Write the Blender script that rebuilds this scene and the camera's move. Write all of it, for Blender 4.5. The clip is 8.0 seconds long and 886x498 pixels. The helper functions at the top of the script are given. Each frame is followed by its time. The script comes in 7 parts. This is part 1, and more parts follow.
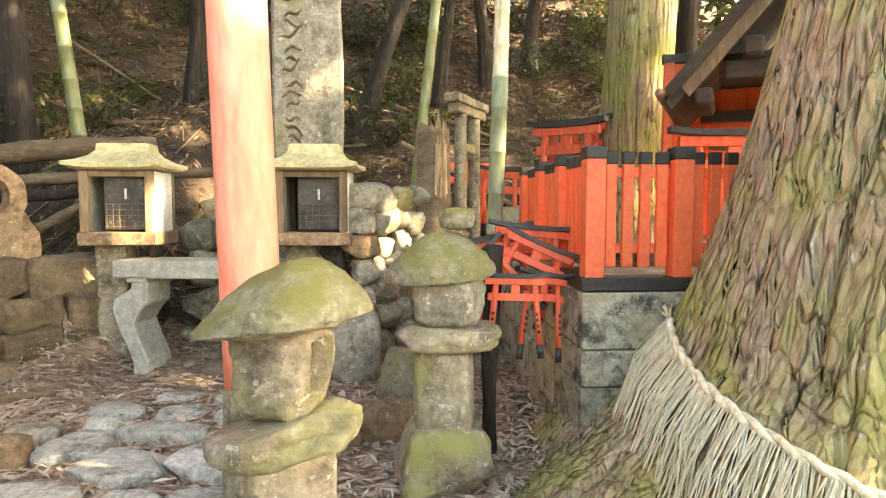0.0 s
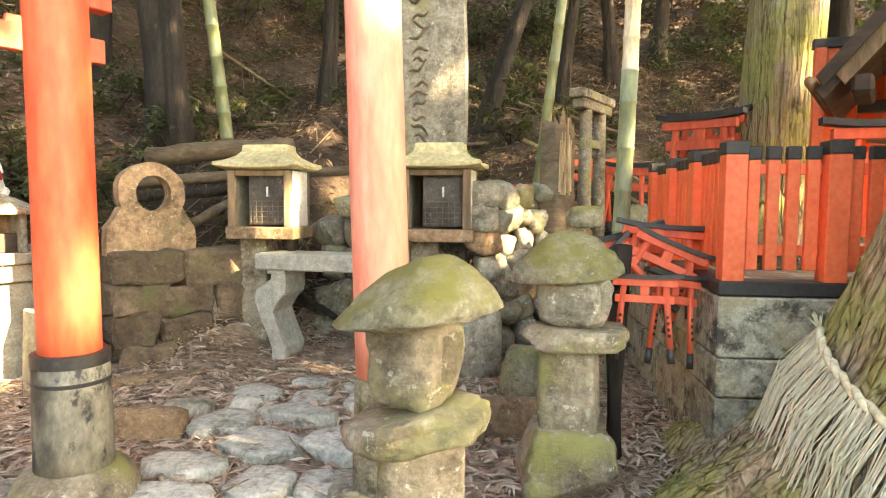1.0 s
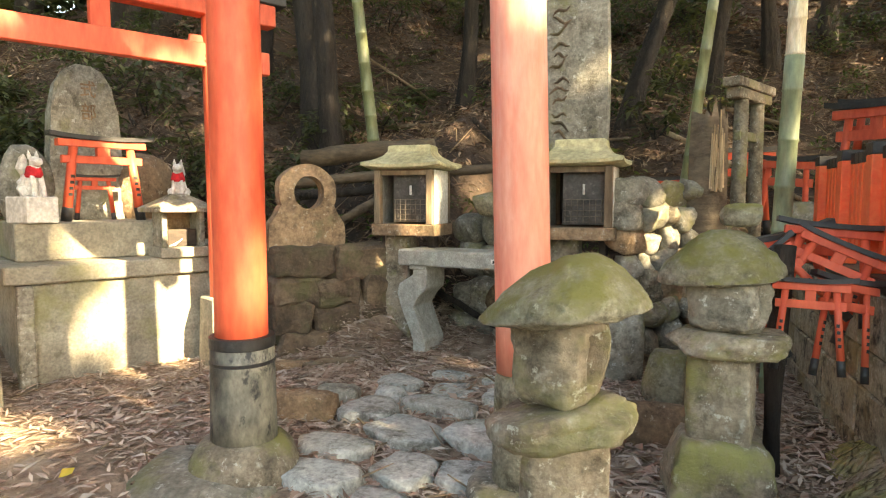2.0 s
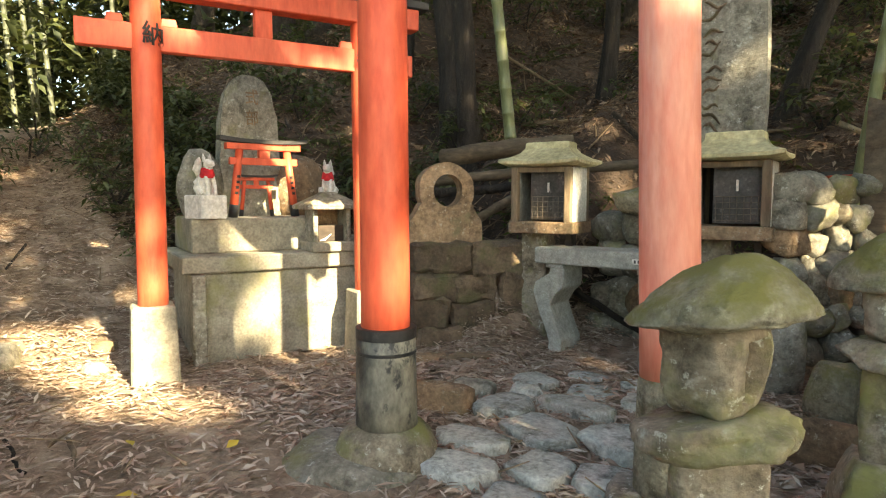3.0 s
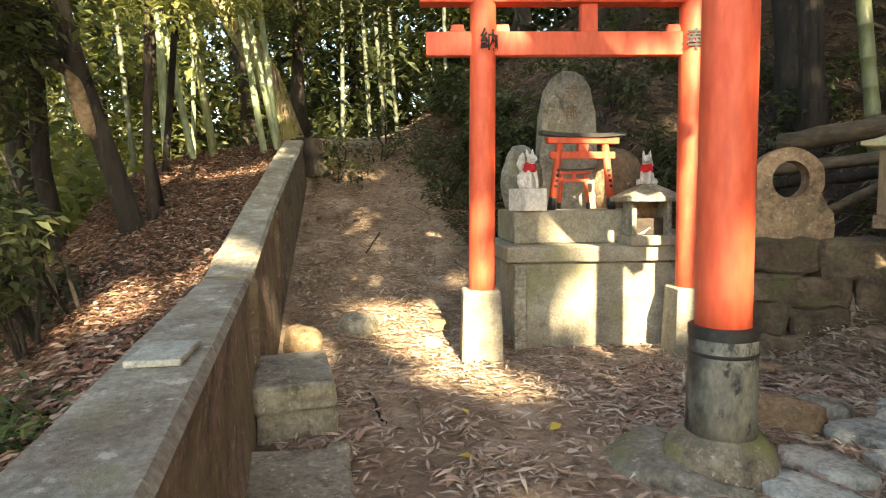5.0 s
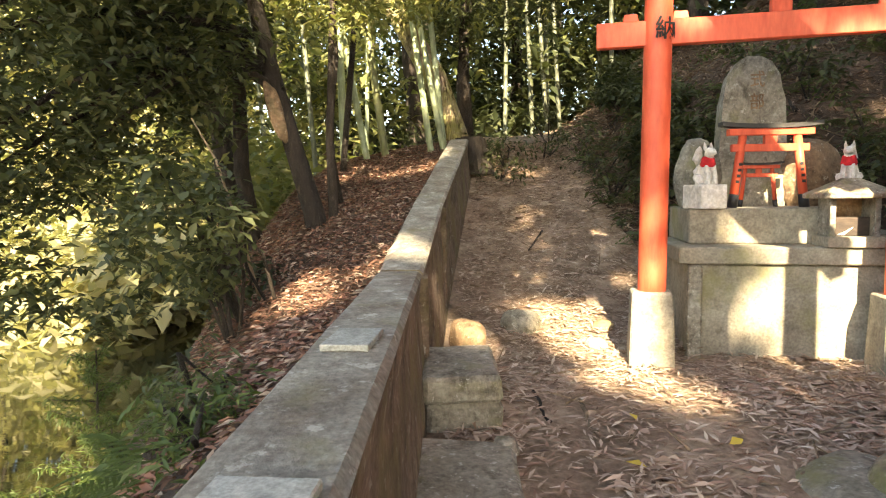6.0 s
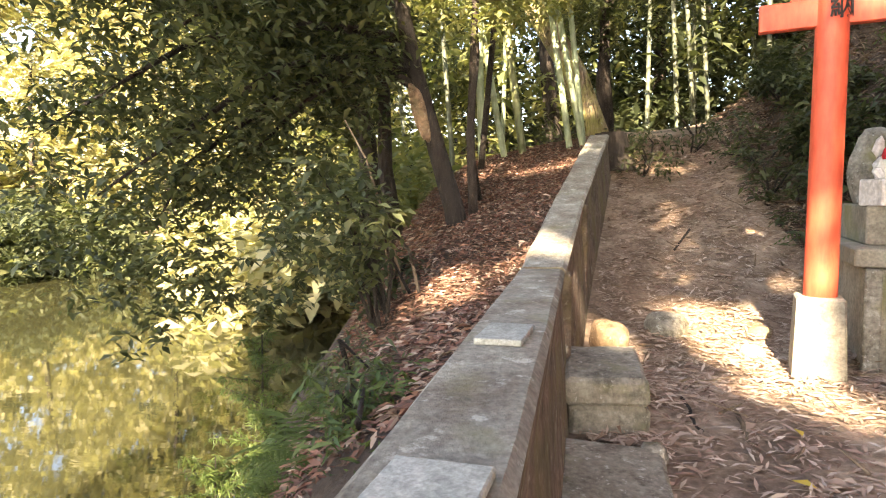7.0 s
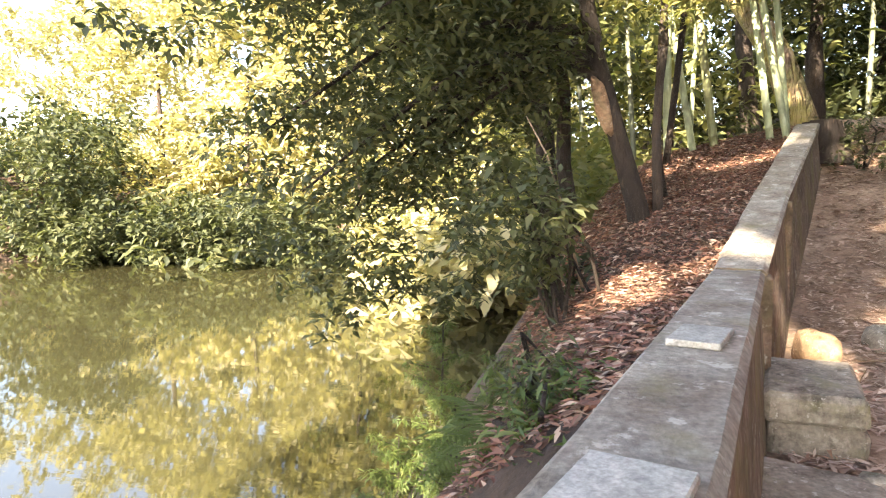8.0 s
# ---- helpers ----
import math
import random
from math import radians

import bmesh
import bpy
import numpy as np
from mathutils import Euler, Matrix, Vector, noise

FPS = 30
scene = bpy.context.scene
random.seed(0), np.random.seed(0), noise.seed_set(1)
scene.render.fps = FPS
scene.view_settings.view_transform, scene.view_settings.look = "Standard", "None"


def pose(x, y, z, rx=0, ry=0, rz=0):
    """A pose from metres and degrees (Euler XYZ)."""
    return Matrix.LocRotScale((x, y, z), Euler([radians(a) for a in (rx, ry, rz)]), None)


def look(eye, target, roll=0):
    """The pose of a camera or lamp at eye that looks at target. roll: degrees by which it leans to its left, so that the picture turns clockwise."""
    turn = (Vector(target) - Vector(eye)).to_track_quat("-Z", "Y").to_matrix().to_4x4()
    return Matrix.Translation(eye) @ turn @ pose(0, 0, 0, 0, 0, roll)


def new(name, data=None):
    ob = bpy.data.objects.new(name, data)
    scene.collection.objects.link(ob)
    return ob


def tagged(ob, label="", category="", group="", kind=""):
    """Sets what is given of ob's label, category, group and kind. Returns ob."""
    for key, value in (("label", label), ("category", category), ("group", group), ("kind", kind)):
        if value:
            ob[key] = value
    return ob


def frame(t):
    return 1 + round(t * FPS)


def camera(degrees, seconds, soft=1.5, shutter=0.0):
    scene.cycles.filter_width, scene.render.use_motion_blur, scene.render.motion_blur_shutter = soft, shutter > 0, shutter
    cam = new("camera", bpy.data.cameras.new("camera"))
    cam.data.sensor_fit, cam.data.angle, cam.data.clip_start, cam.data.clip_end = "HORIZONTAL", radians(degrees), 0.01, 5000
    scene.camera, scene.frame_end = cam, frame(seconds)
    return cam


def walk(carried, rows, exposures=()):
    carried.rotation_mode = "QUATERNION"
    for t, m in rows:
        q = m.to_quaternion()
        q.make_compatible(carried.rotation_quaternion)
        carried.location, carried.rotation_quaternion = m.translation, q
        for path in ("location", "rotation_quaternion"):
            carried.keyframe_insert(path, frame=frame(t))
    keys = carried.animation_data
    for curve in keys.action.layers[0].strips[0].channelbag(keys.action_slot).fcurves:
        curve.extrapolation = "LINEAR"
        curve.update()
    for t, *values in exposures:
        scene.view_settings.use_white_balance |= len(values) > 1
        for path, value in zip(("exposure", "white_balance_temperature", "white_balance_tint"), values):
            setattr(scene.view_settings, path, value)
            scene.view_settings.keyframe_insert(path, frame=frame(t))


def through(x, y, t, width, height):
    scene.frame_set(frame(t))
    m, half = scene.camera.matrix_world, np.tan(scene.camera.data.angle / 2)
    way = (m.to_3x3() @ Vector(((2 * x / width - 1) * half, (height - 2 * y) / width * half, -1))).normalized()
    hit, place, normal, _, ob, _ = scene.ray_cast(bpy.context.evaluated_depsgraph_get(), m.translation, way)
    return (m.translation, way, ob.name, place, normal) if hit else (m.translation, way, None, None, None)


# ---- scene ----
cam = camera(71.0, 8.0, soft=1.15)
PATH = [
    (0, (0.035, 0.128, 1.151), (0.0, 2.123, 1.017), 0.1),
    (0.5, (0.013, 0.13, 1.151), (-0.205, 2.113, 1.011), 0.2),
    (1, (0.003, 0.114, 1.155), (-0.405, 2.067, 1.01), 0.3),
    (1.5, (-0.008, 0.094, 1.156), (-0.626, 1.99, 1.006), 0.2),
    (3, (-0.037, 0.064, 1.153), (-1.22, 1.668, 0.992), 0.0),
    (3.5, (-0.051, 0.049, 1.146), (-1.415, 1.502, 0.98), -0.1),
    (4, (-0.07, 0.039, 1.135), (-1.6, 1.315, 0.966), -0.2),
    (4.5, (-0.111, 0.006, 1.12), (-1.774, 1.104, 0.952), -0.3),
    (6, (-0.139, -0.072, 1.117), (-2.089, 0.34, 0.949), -0.7),
    (6.5, (-0.142, -0.103, 1.12), (-2.125, 0.094, 0.945), -0.6),
    (7, (-0.136, -0.133, 1.113), (-2.129, -0.139, 0.944), -0.9),
    (7.5, (-0.104, -0.169, 1.12), (-2.081, -0.42, 0.945), -0.7),
    (8, (-0.129, -0.169, 1.101), (-2.045, -0.72, 0.933), -0.9),
]
EXPOSURE = [(0, 4.0, 9600, 10), (1.5, 3.7, 9300, 10), (1.7, 3.5, 9100, 10), (2.8, 2.75, 8200, 5), (4.5, 2.6, 8000, 5), (6.5, 2.95, 7800, 14), (8, 3.35, 7200, 20)]
walk(cam, [(t, look(eye, target, roll)) for t, eye, target, roll in PATH], EXPOSURE)


# ---------- world, sun, exposure ----------
SUN_DIR = Vector((0.813, -0.201, 0.545)).normalized()      # towards the sun
world = bpy.data.worlds.new("world")
scene.world = world
world.use_nodes = True
wn, wl = world.node_tree.nodes, world.node_tree.links
sky = wn.new("ShaderNodeTexSky")
sky.sky_type = "NISHITA"
sky.sun_disc = False
sky.sun_elevation = math.asin(SUN_DIR.z)
sky.sun_rotation = math.atan2(SUN_DIR.x, SUN_DIR.y)
wl.new(sky.outputs[0], wn["Background"].inputs[0])
wn["Background"].inputs[1].default_value = 0.11
sun = new("sun", bpy.data.lights.new("sun", "SUN"))
sun.data.energy, sun.data.angle, sun.data.color = 5.0, radians(0.55), (1.0, 0.9, 0.72)
sun.matrix_world = look(tuple(SUN_DIR * 40), (0, 0, 0))


# ---------- materials ----------
def nodes_of(name):
    m = bpy.data.materials.new(name)
    m.use_nodes = True
    return m, m.node_tree.nodes, m.node_tree.links, m.node_tree.nodes["Principled BSDF"]


def mix(nt, links, fac, a, b, mode="MIX"):
    """A colour mix node; a and b are sockets or colours, fac a socket or number."""
    n = nt.new("ShaderNodeMix")
    n.data_type, n.blend_type = "RGBA", mode
    for sock, v in ((n.inputs[0], fac), (n.inputs[6], a), (n.inputs[7], b)):
        if isinstance(v, bpy.types.NodeSocket):
            links.new(v, sock)
        else:
            sock.default_value = v if not isinstance(v, tuple) else (*v, 1)
    return n.outputs[2]


def ramp(nt, links, src, lo, hi):
    n = nt.new("ShaderNodeMapRange")
    n.inputs[1].default_value, n.inputs[2].default_value = lo, hi
    links.new(src, n.inputs[0])
    return n.outputs[0]


def noise_tex(nt, links, vec, scale, detail=6, rough=0.6):
    n = nt.new("ShaderNodeTexNoise")
    n.inputs["Scale"].default_value, n.inputs["Detail"].default_value, n.inputs["Roughness"].default_value = scale, detail, rough
    links.new(vec, n.inputs["Vector"])
    return n.outputs[0]


def surface(name, base, second, rough=0.8, scale=3.0, fine=40.0, bump=0.3, depth=0.01, moss=None, moss_at=(0.5, 0.7), spots=None,
            spots_at=(0.6, 0.68), stretch=(1, 1, 1), vary=0.0, metal=0.0, spec=0.5, coat=0.0, moss_up=False, blotch=0.75, lichen=None):
    """A weathered surface: two colours at a large scale, grain at a small one, patches of moss and spots of stain, relief."""
    m, nt, links, b = nodes_of(name)
    tc = nt.new("ShaderNodeTexCoord")
    mp = nt.new("ShaderNodeMapping")
    mp.inputs["Scale"].default_value = stretch
    oi = nt.new("ShaderNodeObjectInfo")
    add = nt.new("ShaderNodeVectorMath")
    add.operation = "ADD"
    links.new(tc.outputs["Object"], add.inputs[0])
    mul = nt.new("ShaderNodeVectorMath")
    mul.operation = "SCALE"
    mul.inputs[0].default_value = (31, 17, 23)
    links.new(oi.outputs["Random"], mul.inputs["Scale"])
    links.new(mul.outputs[0], add.inputs[1])
    links.new(add.outputs[0], mp.inputs["Vector"])
    v = mp.outputs[0]
    big, small = noise_tex(nt, links, v, scale), noise_tex(nt, links, v, fine, 4)
    c = mix(nt, links, ramp(nt, links, big, 0.35, 0.65), base, second)
    c = mix(nt, links, 0.45, c, mix(nt, links, ramp(nt, links, small, 0.3, 0.7), (0.25, 0.25, 0.25), (0.9, 0.9, 0.9)), "OVERLAY")
    mid = noise_tex(nt, links, v, scale * 4.3, 10, 0.72)
    c = mix(nt, links, blotch, c, mix(nt, links, ramp(nt, links, mid, 0.28, 0.72), (0.42, 0.41, 0.40), (1.35, 1.35, 1.35)), "MULTIPLY")
    if spots:
        c = mix(nt, links, ramp(nt, links, noise_tex(nt, links, v, scale * 2.7, 8, 0.7), *spots_at), c, spots)
    if lichen:
        stain = noise_tex(nt, links, v, scale * 1.3, 12, 0.78)
        c = mix(nt, links, ramp(nt, links, stain, 0.50, 0.36), c, mix(nt, links, 0.85, c, (0.22, 0.20, 0.17), "MULTIPLY"))
        c = mix(nt, links, ramp(nt, links, noise_tex(nt, links, v, scale * 5.5, 10, 0.75), 0.585, 0.63), c, lichen)
    if moss:
        f = ramp(nt, links, noise_tex(nt, links, v, scale * 0.8, 8, 0.65), *moss_at)
        if moss_up:
            geo = nt.new("ShaderNodeNewGeometry")
            sep = nt.new("ShaderNodeSeparateXYZ")
            links.new(geo.outputs["Normal"], sep.inputs[0])
            mm = nt.new("ShaderNodeMath")
            mm.operation = "MULTIPLY"
            links.new(f, mm.inputs[0])
            links.new(ramp(nt, links, sep.outputs[2], -0.1, 0.6), mm.inputs[1])
            f = mm.outputs[0]
        c = mix(nt, links, f, c, moss)
    if vary:
        hs = nt.new("ShaderNodeHueSaturation")
        links.new(c, hs.inputs["Color"])
        rr = nt.new("ShaderNodeMapRange")
        rr.inputs[3].default_value, rr.inputs[4].default_value = 1 - vary, 1 + vary
        links.new(oi.outputs["Random"], rr.inputs[0])
        links.new(rr.outputs[0], hs.inputs["Value"])
        c = hs.outputs[0]
    links.new(c, b.inputs["Base Color"])
    r = nt.new("ShaderNodeMapRange")
    r.inputs[3].default_value, r.inputs[4].default_value = max(rough - 0.12, 0.05), min(rough + 0.12, 1)
    links.new(big, r.inputs[0])
    links.new(r.outputs[0], b.inputs["Roughness"])
    b.inputs["Metallic"].default_value = metal
    b.inputs["Specular IOR Level"].default_value = spec
    b.inputs["Coat Weight"].default_value = coat
    b.inputs["Coat Roughness"].default_value = 0.25
    bp = nt.new("ShaderNodeBump")
    bp.inputs["Strength"].default_value, bp.inputs["Distance"].default_value = bump, depth
    links.new(noise_tex(nt, links, v, fine * 0.5, 8, 0.7), bp.inputs["Height"])
    bp2 = nt.new("ShaderNodeBump")
    bp2.inputs["Strength"].default_value, bp2.inputs["Distance"].default_value = bump, depth * 3
    links.new(mid, bp2.inputs["Height"])
    links.new(bp2.outputs[0], bp.inputs["Normal"])
    links.new(bp.outputs[0], b.inputs["Normal"])
    return m


def leafy(name, colours, rough=0.5, through=0.35, spec=0.4):
    """Leaves: each island its own colour; some light passes through."""
    m, nt, links, b = nodes_of(name)
    geo = nt.new("ShaderNodeNewGeometry")
    cr = nt.new("ShaderNodeValToRGB")
    cr.color_ramp.interpolation = "LINEAR"
    while len(cr.color_ramp.elements) < len(colours):
        cr.color_ramp.elements.new(0.5)
    for i, c in enumerate(colours):
        cr.color_ramp.elements[i].position = i / (len(colours) - 1)
        cr.color_ramp.elements[i].color = (*c, 1)
    links.new(geo.outputs["Random Per Island"], cr.inputs[0])
    links.new(cr.outputs[0], b.inputs["Base Color"])
    b.inputs["Roughness"].default_value = rough
    b.inputs["Specular IOR Level"].default_value = spec
    if through:
        t = nt.new("ShaderNodeBsdfTranslucent")
        links.new(mix(nt, links, 1.0, cr.outputs[0], (1.3, 1.35, 0.8), "MULTIPLY"), t.inputs[0])
        ms = nt.new("ShaderNodeMixShader")
        ms.inputs[0].default_value = through
        links.new(b.outputs[0], ms.inputs[1])
        links.new(t.outputs[0], ms.inputs[2])
        links.new(ms.outputs[0], nt["Material Output"].inputs[0])
    return m


M_EARTH = surface("earth", (0.37, 0.27, 0.19), (0.21, 0.148, 0.10), 0.95, 0.9, 30, 0.7, 0.03, spots=(0.54, 0.42, 0.30), spots_at=(0.52, 0.66))
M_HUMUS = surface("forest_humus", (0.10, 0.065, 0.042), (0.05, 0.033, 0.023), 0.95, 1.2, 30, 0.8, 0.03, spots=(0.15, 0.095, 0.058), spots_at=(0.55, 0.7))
M_TAN = surface("tan_stone", (0.37, 0.315, 0.225), (0.20, 0.16, 0.11), 0.9, 4, 45, 0.6, 0.012, spots=(0.52, 0.49, 0.40), spots_at=(0.58, 0.7), moss=(0.25, 0.245, 0.085), moss_at=(0.50, 0.66), vary=0.12, lichen=(0.55, 0.53, 0.43))
M_STONE = surface("grey_stone", (0.36, 0.335, 0.265), (0.23, 0.21, 0.16), 0.85, 4, 45, 0.5, 0.012, moss=(0.24, 0.235, 0.095), moss_at=(0.54, 0.72), spots=(0.46, 0.43, 0.35), spots_at=(0.58, 0.68), vary=0.2, lichen=(0.52, 0.51, 0.44))
M_MOSSY = surface("mossy_stone", (0.37, 0.345, 0.25), (0.27, 0.245, 0.17), 0.95, 5, 55, 0.8, 0.012, moss=(0.215, 0.205, 0.06), moss_at=(0.42, 0.56), spots=(0.33, 0.31, 0.2), moss_up=True, lichen=(0.46, 0.44, 0.32))
M_PAVER = surface("paving_stone", (0.55, 0.55, 0.48), (0.42, 0.42, 0.355), 0.8, 5, 50, 0.45, 0.01, spots=(0.52, 0.51, 0.43), moss=(0.2, 0.2, 0.1), moss_at=(0.62, 0.75), vary=0.15, lichen=(0.58, 0.58, 0.52))
M_BROWNSTONE = surface("brown_stone", (0.38, 0.25, 0.145), (0.22, 0.145, 0.085), 0.9, 4, 40, 0.6, 0.012, spots=(0.33, 0.27, 0.19), moss=(0.15, 0.14, 0.07), moss_at=(0.56, 0.7), vary=0.22, lichen=(0.45, 0.38, 0.28))
# dark brown stone with the shade over the stack mixed into the colour
M_SHADESTONE = surface("shade_dark_stone", (0.20, 0.14, 0.088), (0.10, 0.07, 0.045), 0.92, 4, 40, 0.7, 0.014, spots=(0.26, 0.20, 0.13), moss=(0.12, 0.115, 0.05), moss_at=(0.5, 0.66), vary=0.3)
M_CONCRETE = surface("old_concrete", (0.36, 0.33, 0.25), (0.25, 0.22, 0.165), 0.9, 2.2, 60, 0.4, 0.006, spots=(0.13, 0.11, 0.075), spots_at=(0.6, 0.74), moss=(0.24, 0.23, 0.09), moss_at=(0.55, 0.75))
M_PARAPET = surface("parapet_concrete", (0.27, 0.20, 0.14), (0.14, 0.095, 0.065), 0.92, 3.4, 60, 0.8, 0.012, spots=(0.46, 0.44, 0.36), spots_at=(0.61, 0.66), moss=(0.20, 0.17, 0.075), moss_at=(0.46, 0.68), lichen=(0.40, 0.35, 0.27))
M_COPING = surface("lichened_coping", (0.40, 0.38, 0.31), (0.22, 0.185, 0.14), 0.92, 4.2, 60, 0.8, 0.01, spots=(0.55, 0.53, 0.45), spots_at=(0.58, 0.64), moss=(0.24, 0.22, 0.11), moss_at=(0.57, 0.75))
M_PLINTH = surface("stained_plinth_stone", (0.50, 0.46, 0.345), (0.36, 0.33, 0.245), 0.9, 3, 70, 0.5, 0.006, spots=(0.08, 0.07, 0.055), spots_at=(0.5, 0.62), moss=(0.40, 0.31, 0.15), moss_at=(0.5, 0.72), vary=0.1, lichen=(0.58, 0.56, 0.47))
M_GRANITE = surface("pale_granite", (0.41, 0.41, 0.355), (0.29, 0.295, 0.25), 0.7, 6, 130, 0.3, 0.004, spots=(0.26, 0.26, 0.22), spots_at=(0.55, 0.7))
M_RED = surface("vermilion_paint", (0.76, 0.125, 0.062), (0.68, 0.10, 0.048), 0.52, 1.8, 25, 0.12, 0.003, spots=(0.70, 0.17, 0.08), spots_at=(0.62, 0.8), stretch=(1, 1, 0.25), vary=0.06, spec=0.3, coat=0.06, blotch=0.34)
M_OLDRED = surface("faded_vermilion_paint", (0.80, 0.36, 0.275), (0.76, 0.26, 0.175), 0.62, 1.6, 20, 0.12, 0.003, spots=(0.84, 0.47, 0.38), spots_at=(0.5, 0.75), stretch=(1, 1, 0.2), spec=0.2, coat=0.0, blotch=0.3)
M_FENCERED = surface("fence_vermilion_paint", (0.93, 0.165, 0.065), (0.88, 0.145, 0.055), 0.5, 3, 40, 0.15, 0.002, vary=0.07, blotch=0.2)
M_BLACK = surface("black_paint", (0.022, 0.021, 0.02), (0.035, 0.033, 0.03), 0.5, 5, 50, 0.3, 0.004, spots=(0.10, 0.095, 0.08), spots_at=(0.6, 0.8))
M_WORNBLACK = surface("worn_black_sheath", (0.36, 0.335, 0.25), (0.035, 0.034, 0.03), 0.5, 3.2, 40, 0.3, 0.004, spots=(0.03, 0.03, 0.028), spots_at=(0.55, 0.62), stretch=(1.2, 1.2, 0.7), blotch=0.5)
def bark_material():
    """Furrowed cedar bark: long fibrous plates parted by dark cracks, moss and pale lichen on them."""
    m, nt, links, b = nodes_of("cedar_bark")
    tc = nt.new("ShaderNodeTexCoord")
    mp = nt.new("ShaderNodeMapping")
    mp.inputs["Scale"].default_value = (1, 1, 0.06)
    links.new(tc.outputs["Object"], mp.inputs["Vector"])
    wav = nt.new("ShaderNodeTexNoise")
    wav.inputs["Scale"].default_value, wav.inputs["Detail"].default_value = 5.0, 4
    links.new(tc.outputs["Object"], wav.inputs["Vector"])
    bend = nt.new("ShaderNodeVectorMath")
    bend.operation = "MULTIPLY_ADD"
    bend.inputs[1].default_value = (0.05, 0.05, 0.02)
    links.new(wav.outputs[1], bend.inputs[0])
    links.new(mp.outputs[0], bend.inputs[2])
    cracks = []
    for sc in (10.0, 23.0):
        vo = nt.new("ShaderNodeTexVoronoi")
        vo.feature = "DISTANCE_TO_EDGE"
        vo.inputs["Scale"].default_value = sc
        links.new(bend.outputs[0], vo.inputs["Vector"])
        cracks.append(vo.outputs["Distance"])
    fib = noise_tex(nt, links, bend.outputs[0], 55, 8, 0.7)
    big = noise_tex(nt, links, tc.outputs["Object"], 2.2, 8, 0.65)
    c = mix(nt, links, ramp(nt, links, fib, 0.3, 0.7), (0.27, 0.185, 0.125), (0.60, 0.47, 0.34))
    c = mix(nt, links, ramp(nt, links, big, 0.39, 0.56), c, mix(nt, links, ramp(nt, links, fib, 0.3, 0.7), (0.27, 0.25, 0.085), (0.50, 0.46, 0.18)))
    c = mix(nt, links, ramp(nt, links, noise_tex(nt, links, mp.outputs[0], 34, 6, 0.7), 0.62, 0.68), c, (0.62, 0.60, 0.50))
    gate = noise_tex(nt, links, tc.outputs["Object"], 7.0, 4, 0.6)
    for src, width, lo, hi, tone in ((cracks[1], 0.10, 0.40, 0.60, (0.66, 0.62, 0.58)), (cracks[0], 0.05, 0.42, 0.58, (0.30, 0.26, 0.22))):
        mm = nt.new("ShaderNodeMath")
        mm.operation = "MULTIPLY"
        links.new(ramp(nt, links, src, width, 0.0), mm.inputs[0])
        links.new(ramp(nt, links, gate, lo, hi), mm.inputs[1])
        c = mix(nt, links, mm.outputs[0], c, mix(nt, links, 1.0, c, tone, "MULTIPLY"))
    links.new(c, b.inputs["Base Color"])
    b.inputs["Roughness"].default_value = 0.95
    b.inputs["Specular IOR Level"].default_value = 0.2
    last = None
    for src, hi, dist in ((cracks[0], 0.20, 0.03), (cracks[1], 0.16, 0.012), (fib, 1.0, 0.012)):
        bp = nt.new("ShaderNodeBump")
        bp.inputs["Strength"].default_value, bp.inputs["Distance"].default_value = 0.9, dist
        links.new(ramp(nt, links, src, 0.0, hi), bp.inputs["Height"])
        if last:
            links.new(last, bp.inputs["Normal"])
        last = bp.outputs[0]
    links.new(last, b.inputs["Normal"])
    return m


M_BARK = bark_material()
M_DARKBARK = surface("dark_bark", (0.06, 0.045, 0.033), (0.035, 0.027, 0.02), 0.95, 6, 30, 0.9, 0.03, spots=(0.12, 0.09, 0.06), stretch=(1, 1, 0.25), vary=0.25)
M_BAMBOO = surface("bamboo", (0.24, 0.26, 0.12), (0.17, 0.19, 0.085), 0.4, 3, 25, 0.15, 0.003, spots=(0.30, 0.28, 0.17), spots_at=(0.55, 0.8), stretch=(1, 1, 0.3), vary=0.15)
# darker copy of bamboo: the shade on the far culms is in the colour
M_SHADEBAMBOO = surface("shaded_grey_bamboo", (0.15, 0.165, 0.11), (0.10, 0.115, 0.075), 0.5, 3, 25, 0.15, 0.003, stretch=(1, 1, 0.3), vary=0.25)
M_PALEBAMBOO = surface("pale_bamboo", (0.31, 0.36, 0.22), (0.23, 0.28, 0.16), 0.45, 3, 25, 0.15, 0.003, stretch=(1, 1, 0.3), vary=0.15)
M_WOOD = surface("grey_wood", (0.26, 0.19, 0.115), (0.17, 0.12, 0.075), 0.85, 4, 35, 0.5, 0.006, stretch=(1, 1, 0.2), vary=0.2)
M_DEADWOOD = surface("dead_wood", (0.22, 0.16, 0.10), (0.13, 0.095, 0.06), 0.9, 4, 30, 0.7, 0.01, stretch=(0.3, 1, 1), vary=0.3)
M_PALEWOOD = surface("split_pale_wood", (0.55, 0.42, 0.25), (0.42, 0.29, 0.16), 0.85, 6, 30, 0.6, 0.008, stretch=(1, 1, 0.15))
M_DARKWOOD = surface("dark_roof_wood", (0.06, 0.042, 0.03), (0.032, 0.024, 0.018), 0.8, 4, 35, 0.5, 0.006, stretch=(0.3, 1, 1))
M_METALROOF = surface("verdigris_roof", (0.60, 0.54, 0.31), (0.44, 0.39, 0.21), 0.7, 3, 30, 0.3, 0.004, spots=(0.42, 0.38, 0.22))
M_STRAW = surface("rice_straw", (0.74, 0.67, 0.47), (0.62, 0.54, 0.35), 0.85, 8, 60, 0.5, 0.004, stretch=(1, 1, 0.2), vary=0.1)
